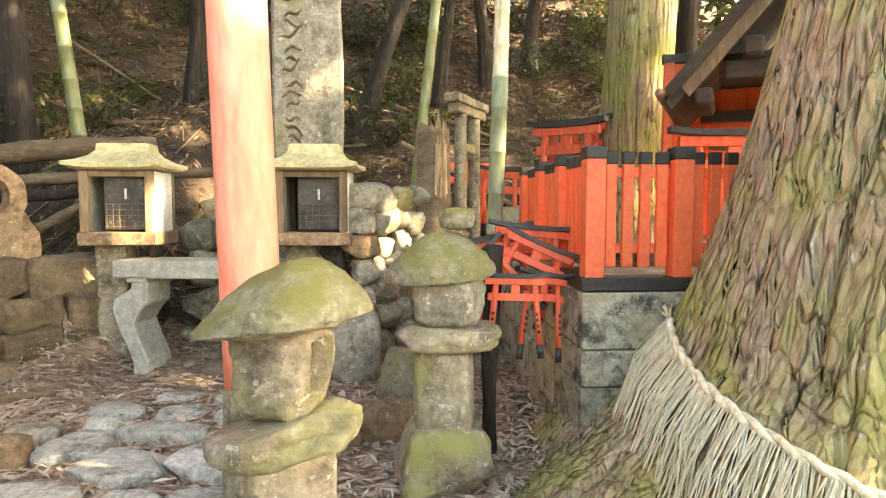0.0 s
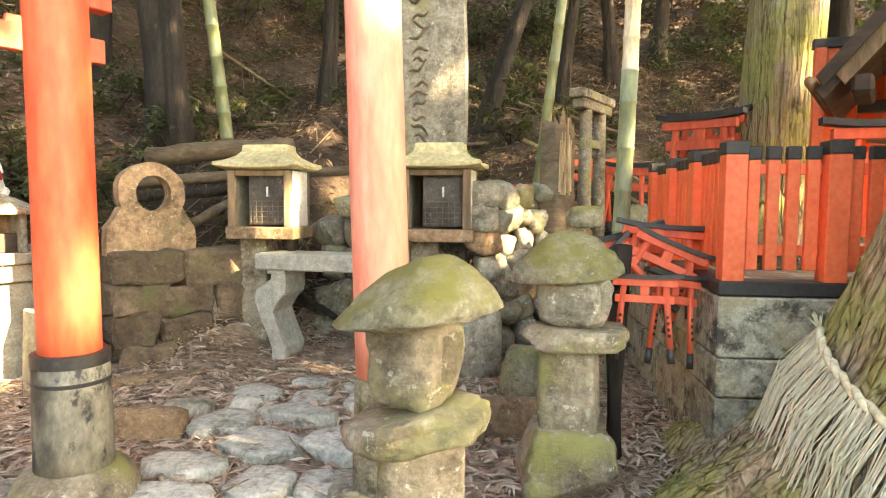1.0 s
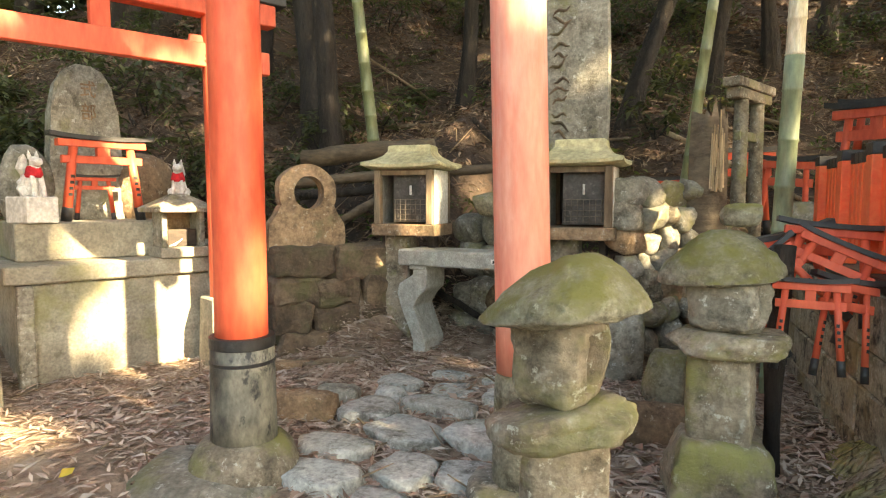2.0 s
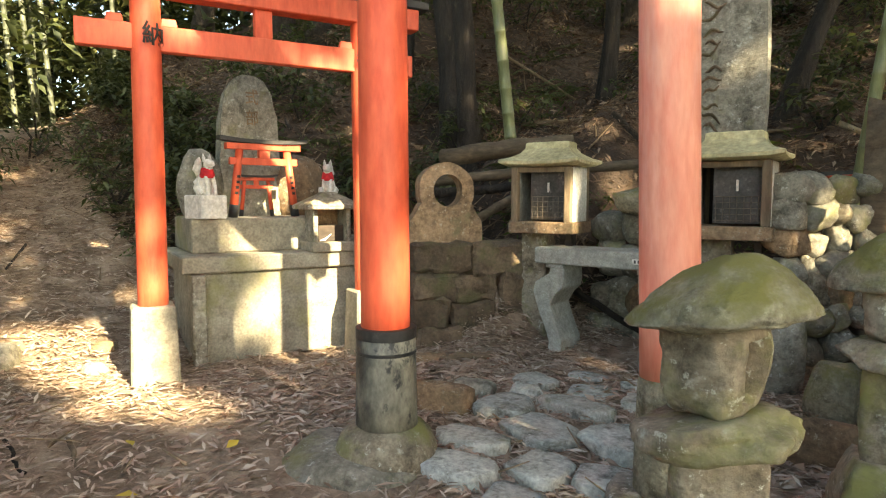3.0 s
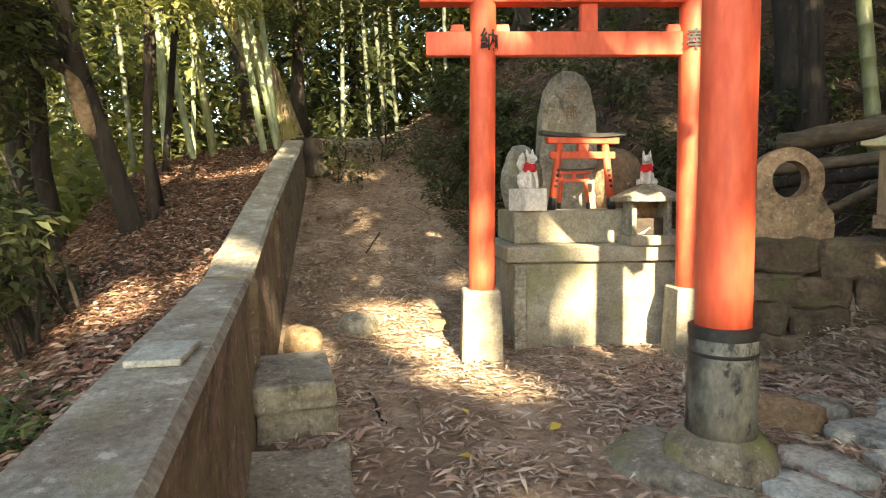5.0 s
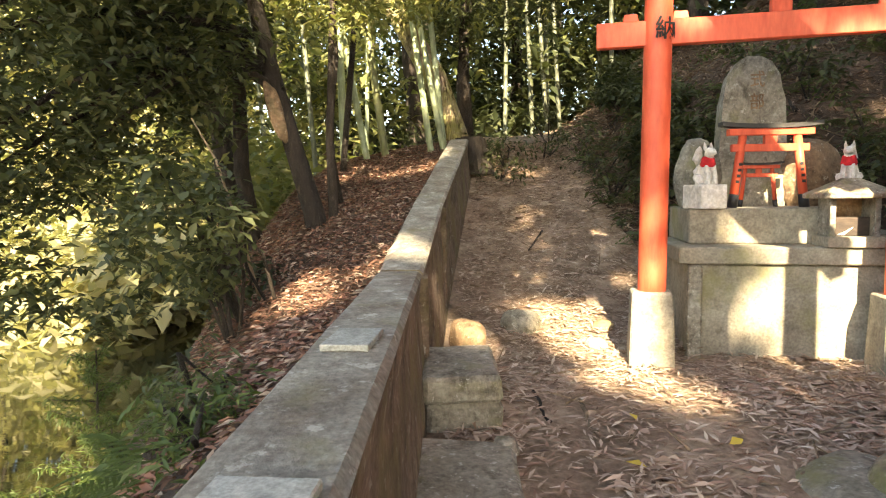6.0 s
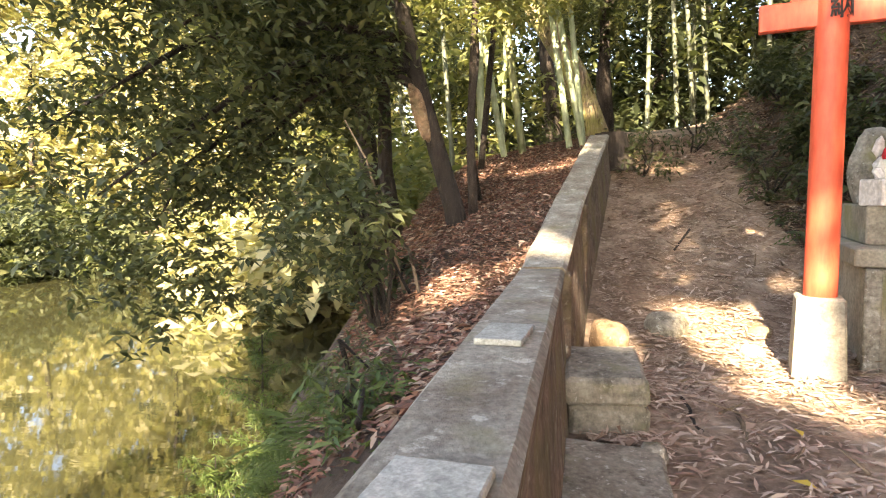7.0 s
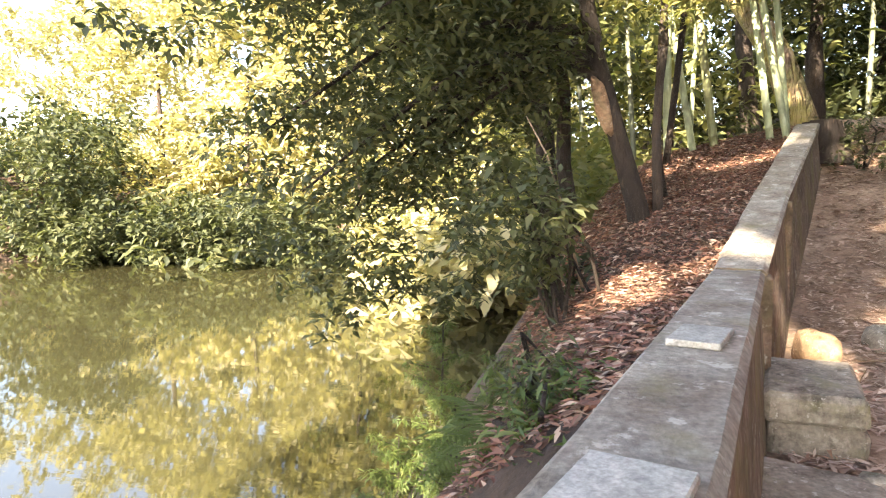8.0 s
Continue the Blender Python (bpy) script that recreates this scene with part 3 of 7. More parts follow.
def altar_torii():
    a, b = Vector((-3.80, 2.09, 0)), Vector((-3.19, 3.40, 0))
    mid = (a + b) / 2
    ang = math.degrees(math.atan2(b.y - a.y, b.x - a.x))
    t = thing("torii_gate", pose(mid.x, mid.y, 0, 0, 0, ang), "vermilion torii gate with black characters before the stone altar", "torii gate")
    h = (b - a).length / 2
    for sx in (-1, 1):
        pillar(t, (sx * h, 0), 0.09, 0.4, 2.75, M_RED, (0, -sx * 0.5))
        part("foot", block((0.285, 0.285, 0.52), (sx * h, 0, -0.03), bevel=0.012, taper=0.88), M_CONCRETE, t, "square concrete foot")
    part("tie_beam", block((2 * h + 0.72, 0.07, 0.155), (0, 0, 2.05), bevel=0.005), M_RED, t)
    for sx in (-1, 1):
        for o in (-0.15, 0.15):
            part("wedge", block((0.1, 0.04, 0.05), (sx * h + o, 0, 2.205), bevel=0.004, taper=0.8), M_RED, t)
    part("strut", block((0.115, 0.06, 0.19), (0, 0, 2.2), bevel=0.005), M_RED, t)
    part("lintel", block((2 * h + 0.8, 0.13, 0.15), (0, 0, 2.385), bevel=0.008), M_RED, t)
    part("cap_beam", block((2 * h + 0.95, 0.17, 0.06), (0, 0, 2.535), bevel=0.008), M_BLACK, t)
    glyph("納", 0.145, pose(-h + 0.055, -0.082, 2.13, 90, 0, 28), t, M_INK)
    glyph("奉", 0.145, pose(h - 0.03, -0.092, 2.13, 90, 0, -8), t, M_INK)
    return t


altar_torii()


# ---------- stone altar with its foxes ----------
AU, AV = Vector((0.385, 0.923, 0)), Vector((-0.923, 0.385, 0))
A0 = Vector((-3.88, 2.43, 0))
A_ANG = math.degrees(math.atan2(AU.y, AU.x))
ALTAR = Matrix.Translation(A0) @ pose(0, 0, 0, 0, 0, A_ANG)


def altar_pose(u, v, z, turn=0):
    return ALTAR @ pose(u, v, z, 0, 0, turn)


def stone_altar():
    t = thing("stone_altar", ALTAR, "stepped concrete and stone altar below the hillside", "altar")
    part("pedestal", block((1.42, 1.0, 0.74), (0.71, 0.5, -0.1), bevel=0.012), M_CONCRETE, t)
    part("left_jamb", block((0.09, 0.1, 0.66), (0.02, -0.02, -0.02), bevel=0.01), M_STONE, t)
    part("ledge", block((1.56, 1.08, 0.115), (0.70, 0.5, 0.645), bevel=0.01), M_CONCRETE, t)
    part("upper_tier", block((1.05, 0.8, 0.25), (0.55, 0.62, 0.762), bevel=0.01), M_CONCRETE, t)
    part("upper_tier", block((0.5, 0.6, 0.06), (1.33, 0.62, 0.762), bevel=0.01), M_STONE, t)
    part("back_stone", rock((0.36, 0.3, 0.66), 3, 0.16, 3), M_STONE, t, "upright mossy stone", True, pose(0.2, 0.86, 0.9))
    part("back_stone", rock((0.5, 0.3, 0.62), 4, 0.14, 3), M_BROWNSTONE, t, "", True, pose(1.03, 0.88, 0.9))
    return t


stone_altar()


def memorial_stone():
    t = thing("memorial_stone", altar_pose(0.60, 0.92, 0.93, 2) @ Matrix.Diagonal((0.85, 1, 1, 1)), "rounded grey memorial stone with carved characters", "stone monument")
    bm = bmesh.new()
    prof = [(-0.30, 0), (-0.295, 0.5), (-0.27, 0.9), (-0.225, 1.1), (-0.15, 1.2), (-0.06, 1.245), (0.06, 1.24), (0.15, 1.2), (0.225, 1.1), (0.265, 0.9), (0.29, 0.5), (0.3, 0)]
    front = [bm.verts.new((x, -0.1, z)) for x, z in prof]
    back = [bm.verts.new((x * 0.97, 0.1, z * 0.985)) for x, z in prof]
    bm.faces.new(front)
    bm.faces.new(back[::-1])
    for i in range(len(prof)):
        j = (i + 1) % len(prof)
        bm.faces.new((front[j], front[i], back[i], back[j]))
    bmesh.ops.bevel(bm, geom=[e for e in bm.edges if e.is_manifold and abs(e.verts[0].co.y - e.verts[1].co.y) < 1e-4], offset=0.03, segments=2, affect="EDGES")
    bmesh.ops.recalc_face_normals(bm, faces=bm.faces)
    part("slab", bm, M_STONE, t)
    glyph("式", 0.13, pose(0.02, -0.102, 1.05, 90), t, M_BROWNSTONE)
    glyph("部", 0.13, pose(0.02, -0.102, 0.88, 90), t, M_BROWNSTONE)
    return t


memorial_stone()


def small_torii(m, w, h, label, group="small offered torii", plain=False, tilt=0):
    """A little offered torii: two leaning pillars on black feet, tie beam, strut, lintel, black cap."""
    t = thing("small_torii", m, label, "torii gate", group)
    r = w * 0.06
    for s in (-1, 1):
        bm = bmesh.new()
        tube(bm, [(s * w * 0.46, 0, h * 0.16), (s * w * 0.36, 0, h * 0.88)], [r, r * 0.92], 14)
        part("pillar", bm, M_RED, t, smooth=True)
        bm = bmesh.new()
        tube(bm, [(s * w * 0.483, 0, 0), (s * w * 0.458, 0, h * 0.165)], [r * 1.12, r * 1.08], 14)
        part("foot", bm, M_BLACK, t, "black pillar foot", True)
    part("tie_beam", block((w * 1.02, r * 1.3, h * 0.09), (0, 0, h * 0.68), bevel=0.002), M_RED, t)
    part("strut", block((w * 0.16, r * 1.4, h * 0.13), (0, 0, h * 0.765), bevel=0.002), M_RED, t)
    part("lintel", block((w * 1.12, r * 2.2, h * 0.08), (0, 0, h * 0.875), bevel=0.002), M_RED, t)
    bm = bmesh.new()
    v = []
    for i in range(9):
        x = (i / 8 - 0.5) * w * 1.32
        z = h * 0.955 + abs(x / (w * 0.66)) ** 2.5 * h * 0.035
        v.append([bm.verts.new((x, y, z + dz)) for y, dz in ((-r * 1.7, 0), (r * 1.7, 0), (r * 1.7, h * 0.05), (-r * 1.7, h * 0.05))])
    for a, b in zip(v, v[1:]):
        for k in range(4):
            bm.faces.new((a[k], a[(k + 1) % 4], b[(k + 1) % 4], b[k]))
    bm.faces.new(v[0][::-1])
    bm.faces.new(v[-1])
    bmesh.ops.recalc_face_normals(bm, faces=bm.faces)
    part("cap_beam", bm, M_BLACK, t, "black cap beam")
    if not plain:
        for s in (-1, 1):
            for i in range(4):
                part("writing_bar", block((r * 0.8, 0.002, h * 0.035), (s * w * (0.437 - 0.012 * i), -r - 0.002, h * (0.30 + 0.07 * i)), bevel=0), M_INK, t, "short black bar of writing")
    return t


small_torii(altar_pose(0.60, 0.42, 1.01, 6), 0.52, 0.59, "small red offered torii standing on the altar")
small_torii(altar_pose(0.60, 0.66, 1.01), 0.26, 0.33, "tiny red offered torii behind a larger one", plain=True)


def fox(m, label, bib, pedestal=0.0):
    """A seated messenger fox of stone as one plain shape with its bib and base."""
    t = thing("fox_statue", m, label, "statue", "pair of fox statues")
    bm = bmesh.new()
    tube(bm, [(0, 0.05, 0.0), (0, 0.045, 0.06), (0, 0.02, 0.12), (0, -0.01, 0.17), (0, -0.02, 0.20)], [0.055, 0.06, 0.05, 0.036, 0.03], 14)
    tube(bm, [(0, -0.005, 0.2), (0, -0.02, 0.225), (0, -0.06, 0.222), (0, -0.09, 0.212)], [0.026, 0.036, 0.026, 0.010], 12)
    for s in (-1, 1):
        tube(bm, [(s * 0.02, -0.005, 0.24), (s * 0.024, 0.0, 0.265), (s * 0.025, 0.004, 0.295)], [0.014, 0.012, 0.002], 8)
        tube(bm, [(s * 0.03, -0.055, 0.0), (s * 0.028, -0.05, 0.06), (s * 0.024, -0.025, 0.14)], [0.015, 0.014, 0.018], 8)
        tube(bm, [(s * 0.05, -0.01, 0.0), (s * 0.052, 0.03, 0.045), (s * 0.045, 0.06, 0.05)], [0.02, 0.034, 0.03], 8)
    tube(bm, [(0, 0.09, 0.03), (0, 0.125, 0.10), (0, 0.13, 0.18), (0, 0.11, 0.25), (0, 0.10, 0.275)], [0.025, 0.034, 0.036, 0.022, 0.004], 10)
    bmesh.ops.transform(bm, matrix=Matrix.Translation((0, 0, pedestal)), verts=bm.verts)
    if pedestal:
        box(bm, (0.2, 0.24, pedestal), (0, 0.03, 0), bevel=0.008)
    part("figure", bm, M_WHITE, t, smooth=False)
    if bib:
        bm = bmesh.new()
        lathe(bm, [(0.047, 0.12 + pedestal), (0.053, 0.14 + pedestal), (0.042, 0.185 + pedestal), (0.036, 0.195 + pedestal)], 16, at=(0, -0.004, 0))
        part("bib", bm, M_BIB, t, "red cloth bib", True)
    return t


fox(altar_pose(0.15, 0.26, 1.01, 20), "white fox statue with a red bib on a pale block", True, 0.17)
fox(altar_pose(1.13, 0.45, 1.01, -30), "grey-white fox statue in a red bib", True, 0.17)


def small_stone_lantern():
    t = thing("stone_lantern", altar_pose(0.98, 0.06, 0.76), "small stone lantern with a wooden box front on the altar ledge", "lantern")
    part("base", block((0.34, 0.26, 0.07), bevel=0.006), M_CONCRETE, t)
    for x in (-0.13, 0.13):
        part("post", block((0.035, 0.2, 0.25), (x, 0, 0.07), bevel=0.004), M_STONE, t)
    part("back_panel", block((0.26, 0.03, 0.25), (0, 0.1, 0.07), bevel=0.003), M_BROWNSTONE, t)
    part("inner_box", block((0.2, 0.12, 0.12), (0.01, 0.02, 0.072), bevel=0.003), M_DARKWOOD, t)
    bm = bmesh.new()
    v = bmesh.ops.create_cone(bm, cap_ends=True, segments=4, radius1=0.31, radius2=0.06, depth=0.1)["verts"]
    bmesh.ops.transform(bm, matrix=pose(0, 0, 0.395, 0, 0, 45) , verts=v)
    for w in bm.verts:
        w.co.y *= 0.82
    box(bm, (0.44, 0.36, 0.035), (0, 0, 0.315), bevel=0.006)
    part("roof", bm, M_TAN, t, "hipped stone roof")
    for i in range(4):
        bm = bmesh.new()
        tube(bm, [(-0.1 + 0.012 * i, -0.09, 0.08), (-0.04 + 0.01 * i, -0.09, 0.105 + 0.008 * i)], [0.003, 0.003], 6)
        part("white_stick", bm, M_PAPER, t)
    return t


small_stone_lantern()


def ring_stone():
    ang = 52
    t = thing("ring_stone", pose(-2.84, 3.88, 0.80, 0, 0, ang), "brown standing stone pierced by a round hole", "stone")
    bm = bmesh.new()
    right = [(0.0, 0.0), (0.15, 0.0), (0.28, 0.0), (0.285, 0.1), (0.275, 0.19), (0.235, 0.245), (0.205, 0.31)]
    head = [(0.212 * math.cos(radians(-22 + 224 * i / 33)), 0.405 + 0.222 * math.sin(radians(-22 + 224 * i / 33))) for i in range(34)]
    outer = right + head + [(-x * 1.02, z) for x, z in right[:0:-1]]
    n = len(outer)
    outer = [(x + 0.012 * noise.noise(Vector((x * 9, z * 9, 9))), z + (0.01 * noise.noise(Vector((x * 9, z * 9, 4))) if z > 0.01 else 0)) for x, z in outer]
    inner = []
    for x, z in outer:
        a = math.atan2(z - 0.415, x - 0.01)
        inner.append((0.01 + 0.112 * math.cos(a), 0.415 + 0.122 * math.sin(a)))
    rings = [[bm.verts.new((x, y, z)) for x, z in src] for src, y in ((outer, -0.075), (inner, -0.075), (inner, 0.075), (outer, 0.075))]
    for a, b in zip(rings, rings[1:] + rings[:1]):
        for i in range(n):
            bm.faces.new((a[i], a[(i + 1) % n], b[(i + 1) % n], b[i]))
    bmesh.ops.recalc_face_normals(bm, faces=bm.faces)
    part("disc", bm, M_BROWNSTONE, t)
    return t


ring_stone()


def rough_block(size, seed):
    """A split stone block with uneven faces and chipped edges, its base at z = 0."""
    bm = block(size, bevel=0.025)
    bmesh.ops.subdivide_edges(bm, edges=bm.edges, cuts=4, use_grid_fill=True)
    o = Vector((seed * 1.7, seed * 2.9, seed * 0.7))
    for v in bm.verts:
        q = v.co * 4.5 + o
        v.co += Vector((noise.noise(q), noise.noise(q + Vector((9, 0, 0))), noise.noise(q + Vector((0, 9, 0))))) * 0.045
        v.co += Vector((noise.noise(q * 3.3), noise.noise(q * 3.3 + Vector((5, 0, 0))), noise.noise(q * 3.3 + Vector((0, 5, 0))))) * 0.016
    return bm


def stacked_stone(m, size, seed, mat, label="rough brown stone in a dry-laid stack", group="stacked stones under the ring stone"):
    return tagged(part("stone", rough_block(size, seed), mat, None, "", False, m), label, "stone", group)


for i, (u, z, w, h, d) in enumerate(((-0.14, 0.60, 0.46, 0.23, 0.42), (0.34, 0.57, 0.52, 0.25, 0.40), (0.78, 0.50, 0.34, 0.24, 0.40), (-0.22, 0.40, 0.34, 0.22, 0.44), (0.12, 0.37, 0.36, 0.23, 0.42), (0.50, 0.33, 0.42, 0.25, 0.40), (-0.24, 0.20, 0.30, 0.22, 0.46), (0.08, 0.14, 0.36, 0.25, 0.44), (0.44, 0.08, 0.38, 0.27, 0.42), (-0.16, -0.04, 0.34, 0.26, 0.50), (0.2, -0.06, 0.32, 0.22, 0.5), (0.55, -0.1, 0.34, 0.22, 0.46))):
    stacked_stone(pose(-2.80 + 0.62 * u, 3.97 + 0.79 * u, z, 0, 0, 52 + 7 * math.sin(i * 2.7)), (w * 1.0, d, h * 0.98), 20 + i, M_SHADESTONE)


# ---------- bench table and the two box lanterns ----------
def offering_table():
    t = thing("offering_table", pose(-1.64, 4.20, 0.02, 0, 0, -5), "grey stone offering table on curved legs with a small white plate", "table")
    part("top", block((1.04, 0.34, 0.115), (0, 0, 0.67), bevel=0.01), M_GRANITE, t, "long stone slab top")
    # the outline of a leg, outer and inner edge from the top down
    outer = [(0, 0.67), (0, 0.60), (-0.05, 0.565), (-0.10, 0.53), (-0.115, 0.46), (-0.08, 0.33), (-0.03, 0.20), (0.0, 0.10), (-0.015, -0.1)]
    inner = [(0.095, 0.67), (0.095, 0.60), (0.095, 0.55), (0.09, 0.50), (0.045, 0.45), (0.005, 0.37), (0.04, 0.25), (0.09, 0.12), (0.075, -0.1)]
    for s, x in ((1, -0.41), (-1, 0.37)):
        bm = bmesh.new()
        part("leg_head", block((0.14, 0.3, 0.03), (s * 0.047 + x, 0, 0.64), bevel=0.004), M_GRANITE, t, "square block on top of the leg")
        rings = [[bm.verts.new((s * p * 1.2, y, z)) for p, y, z in ((o[0], -0.14, o[1]), (i[0], -0.14, i[1]), (i[0], 0.14, i[1]), (o[0], 0.14, o[1]))] for o, i in zip(outer, inner)]
        for a, b in zip(rings, rings[1:]):
            for k in range(4):
                bm.faces.new((a[k], a[(k + 1) % 4], b[(k + 1) % 4], b[k]))
        bm.faces.new(rings[0][::-1])
        bm.faces.new(rings[-1])
        bmesh.ops.recalc_face_normals(bm, faces=bm.faces)
        bmesh.ops.bevel(bm, geom=bm.edges[:], offset=0.008, segments=1, affect="EDGES")
        part("leg", bm, M_GRANITE, t, "S-curved stone leg", m=pose(x, 0, 0))
    part("plate", block((0.06, 0.004, 0.035), (0.26, -0.173, 0.71), bevel=0.001), M_PAPER, t, "small white plate")
    for i in range(2):
        part("writing_bar", block((0.012, 0.002, 0.02), (0.25 + 0.025 * i, -0.176, 0.717), bevel=0), M_INK, t)
    return t


offering_table()


def box_lantern(m, label, lit=True):
    t = thing("box_lantern", m, label, "shrine box", "pair of box lanterns")
    part("post", block((0.2, 0.17, 1.05), (-0.10, 0.0, -0.15), bevel=0.012), M_TAN, t, "squared stone post")
    part("brace", block((0.05, 0.1, 0.3), (0.15, 0.04, 0.6), bevel=0.006), M_DARKWOOD, t)
    part("shelf", block((0.50, 0.42, 0.085), (0, 0, 0.9), bevel=0.006), M_BROWNSTONE, t)
    for x in (-0.205, 0.205):
        for y in (-0.18, 0.18):
            part("corner_post", block((0.05, 0.05, 0.4), (x, y, 0.985), bevel=0.004), M_WOOD, t)
    # the right panel is made white so that it looks sunlit
    part("side_panel", block((0.022, 0.31, 0.4), (0.217, 0, 0.985), bevel=0.003), M_PAPER, t, "side panel coloured white as if sunlit")
    part("side_panel", block((0.022, 0.31, 0.4), (-0.217, 0, 0.985), bevel=0.003), M_GRANITE, t)
    part("back_panel", block((0.38, 0.02, 0.4), (0, 0.17, 0.985), bevel=0.003), M_DARKWOOD, t)
    # door coloured dark for the shade inside the box
    part("door_panel", block((0.28, 0.02, 0.36), (0.04, -0.13, 1.0), bevel=0.003), M_GRILLE, t, "metal door darkened for the dim inside of the box")
    part("latch", block((0.014, 0.012, 0.07), (0.04, -0.147, 1.2), bevel=0.002), M_PAPER, t, "pale metal latch")
    part("header", block((0.36, 0.03, 0.04), (0, -0.18, 1.345), bevel=0.003), M_WOOD, t)
    for i in range(7):
        bm = bmesh.new()
        tube(bm, [(-0.08 + 0.04 * i, -0.152, 1.01), (-0.08 + 0.04 * i, -0.152, 1.17)], [0.003, 0.003], 6)
        part("wire", bm, M_WIRE, t)
    for i in range(5):
        bm = bmesh.new()
        tube(bm, [(-0.09, -0.155, 1.02 + 0.037 * i), (0.17, -0.155, 1.02 + 0.037 * i)], [0.003, 0.003], 6)
        part("wire", bm, M_WIRE, t)
    bm = bmesh.new()
    rings = []
    for hx, hy, z, lift in ((0.27, 0.24, 1.388, 0.012), (0.305, 0.275, 1.402, 0.016), (0.305, 0.275, 1.422, 0.018), (0.25, 0.21, 1.452, 0.004), (0.195, 0.13, 1.49, 0), (0.172, 0.085, 1.525, 0), (0.168, 0.08, 1.565, 0), (0.155, 0.07, 1.573, 0)):
        ring = []
        for k in range(32):
            side, u = divmod(k, 8)
            w = u / 4 - 1
            x, y = ((hx * w, -hy), (hx, hy * w), (-hx * w, hy), (-hx, -hy * w))[side]
            ring.append(bm.verts.new((x, y, z + lift * abs(w) ** 3)))
        rings.append(ring)
    for a, b in zip(rings, rings[1:]):
        for k in range(32):
            bm.faces.new((a[k], a[(k + 1) % 32], b[(k + 1) % 32], b[k]))
    bm.faces.new(rings[0][::-1])
    bm.faces.new(rings[-1])
    part("roof", bm, M_METALROOF, t, "curved yellow-green weathered roof")
    return t


box_lantern(pose(-2.17, 4.32, 0, 0, 0, 5), "small shrine box on a stone post under a curved roof")
box_lantern(pose(-0.90, 4.36, 0, 0, 0, 2), "small shrine box with a wire grille under a curved roof")


# ---------- near stone lanterns ----------
def fire_box(size, seed, side=1, taper=0.85):
    """A squared rough stone, its base at z = 0, with a real hollow cut into its front corner face."""
    bm = bmesh.new()
    bmesh.ops.create_cube(bm, size=2)
    bmesh.ops.subdivide_edges(bm, edges=bm.edges, cuts=17, use_grid_fill=True)
    off = Vector((seed * 3.7, seed * 1.9, seed * 2.3))
    for v in bm.verts:
        c = v.co.copy()
        k = (c.x ** 4 + c.y ** 4 + c.z ** 4) ** 0.25
        p = c / k if k > 1 else c
        p = p * (1 + 0.09 * noise.noise(c * 1.3 + off) + 0.05 * noise.noise(c * 3.1 + off) + 0.02 * noise.noise(c * 8 + off))
        if abs(c.x - side) < 0.01 and abs(c.y + 0.05) < 0.42 and -0.55 < c.z < 0.75:
            p.x -= side * 1.35
        t = taper + (1 - taper) * (p.z + 1) / 2
        v.co = Vector((p.x * size[0] / 2 * t, p.y * size[1] / 2 * t, (p.z + 1) * size[2] / 2))
    return bm


def lantern_cap(size, seed, lean, peak, brim):
    """A flat-bottomed dome of natural stone with a rounded brim, its peak to one side."""
    bm = bmesh.new()
    bmesh.ops.create_icosphere(bm, subdivisions=5, radius=1)
    off = Vector((seed * 2.1, seed * 1.3, seed * 4.7))
    for v in bm.verts:
        n = v.co.normalized()
        r = 1 + 0.09 * noise.noise(n * 1.4 + off) + 0.05 * noise.noise(n * 3.6 + off) + 0.022 * noise.noise(n * 8 + off) + 0.012 * noise.noise(n * 18 + off)
        p = n * r
        if p.z < 0:
            p.z *= brim * (1 + 0.4 * noise.noise(n * 3 + off))
        else:
            p.z *= 1 - 0.30 * max(math.hypot(p.x - peak, p.y) - 0.25, 0)
            p.x += peak * p.z * 0.55
        p.x *= 1 + (lean if p.x < 0 else 0) * (1 - min(max(p.z, 0), 1))
        v.co = Vector((p.x * size[0] / 2, p.y * size[1] / 2, p.z * size[2]))
    return bm


def mossy_lantern():
    t = thing("stone_lantern", pose(-0.36, 1.60, 0), "leaning stone lantern with a broad mossy mushroom cap", "lantern", "natural stone lanterns")
    part("foot", rock((0.46, 0.4, 0.2), 51, 0.16, 4, 0, 0.5), M_STONE, t, "", True, pose(0, 0, -0.05))
    part("shaft", rock((0.245, 0.24, 0.62), 52, 0.15, 4, 0, 0.85), M_TAN, t, "", True, pose(-0.005, 0, 0.06, 0, 0, 20))
    part("platform", rock((0.40, 0.36, 0.12), 53, 0.24, 4, 0.6, 0.5), M_TAN, t, "tilted flat stone", True, pose(0.0, 0, 0.56, 0, -15, 0))
    part("fire_box", fire_box((0.225, 0.22, 0.235), 54, 1, 0.82), M_TAN, t, "hollowed fire box", True, pose(-0.02, 0, 0.645, 0, 2, -14))
    part("cap", lantern_cap((0.375, 0.36, 0.14), 3.0, 0.2, 0.18, 0.2), M_MOSSY, t, "thick moss-covered cap", True, pose(0.01, 0, 0.885, 0, -8, 0))
    return t


mossy_lantern()


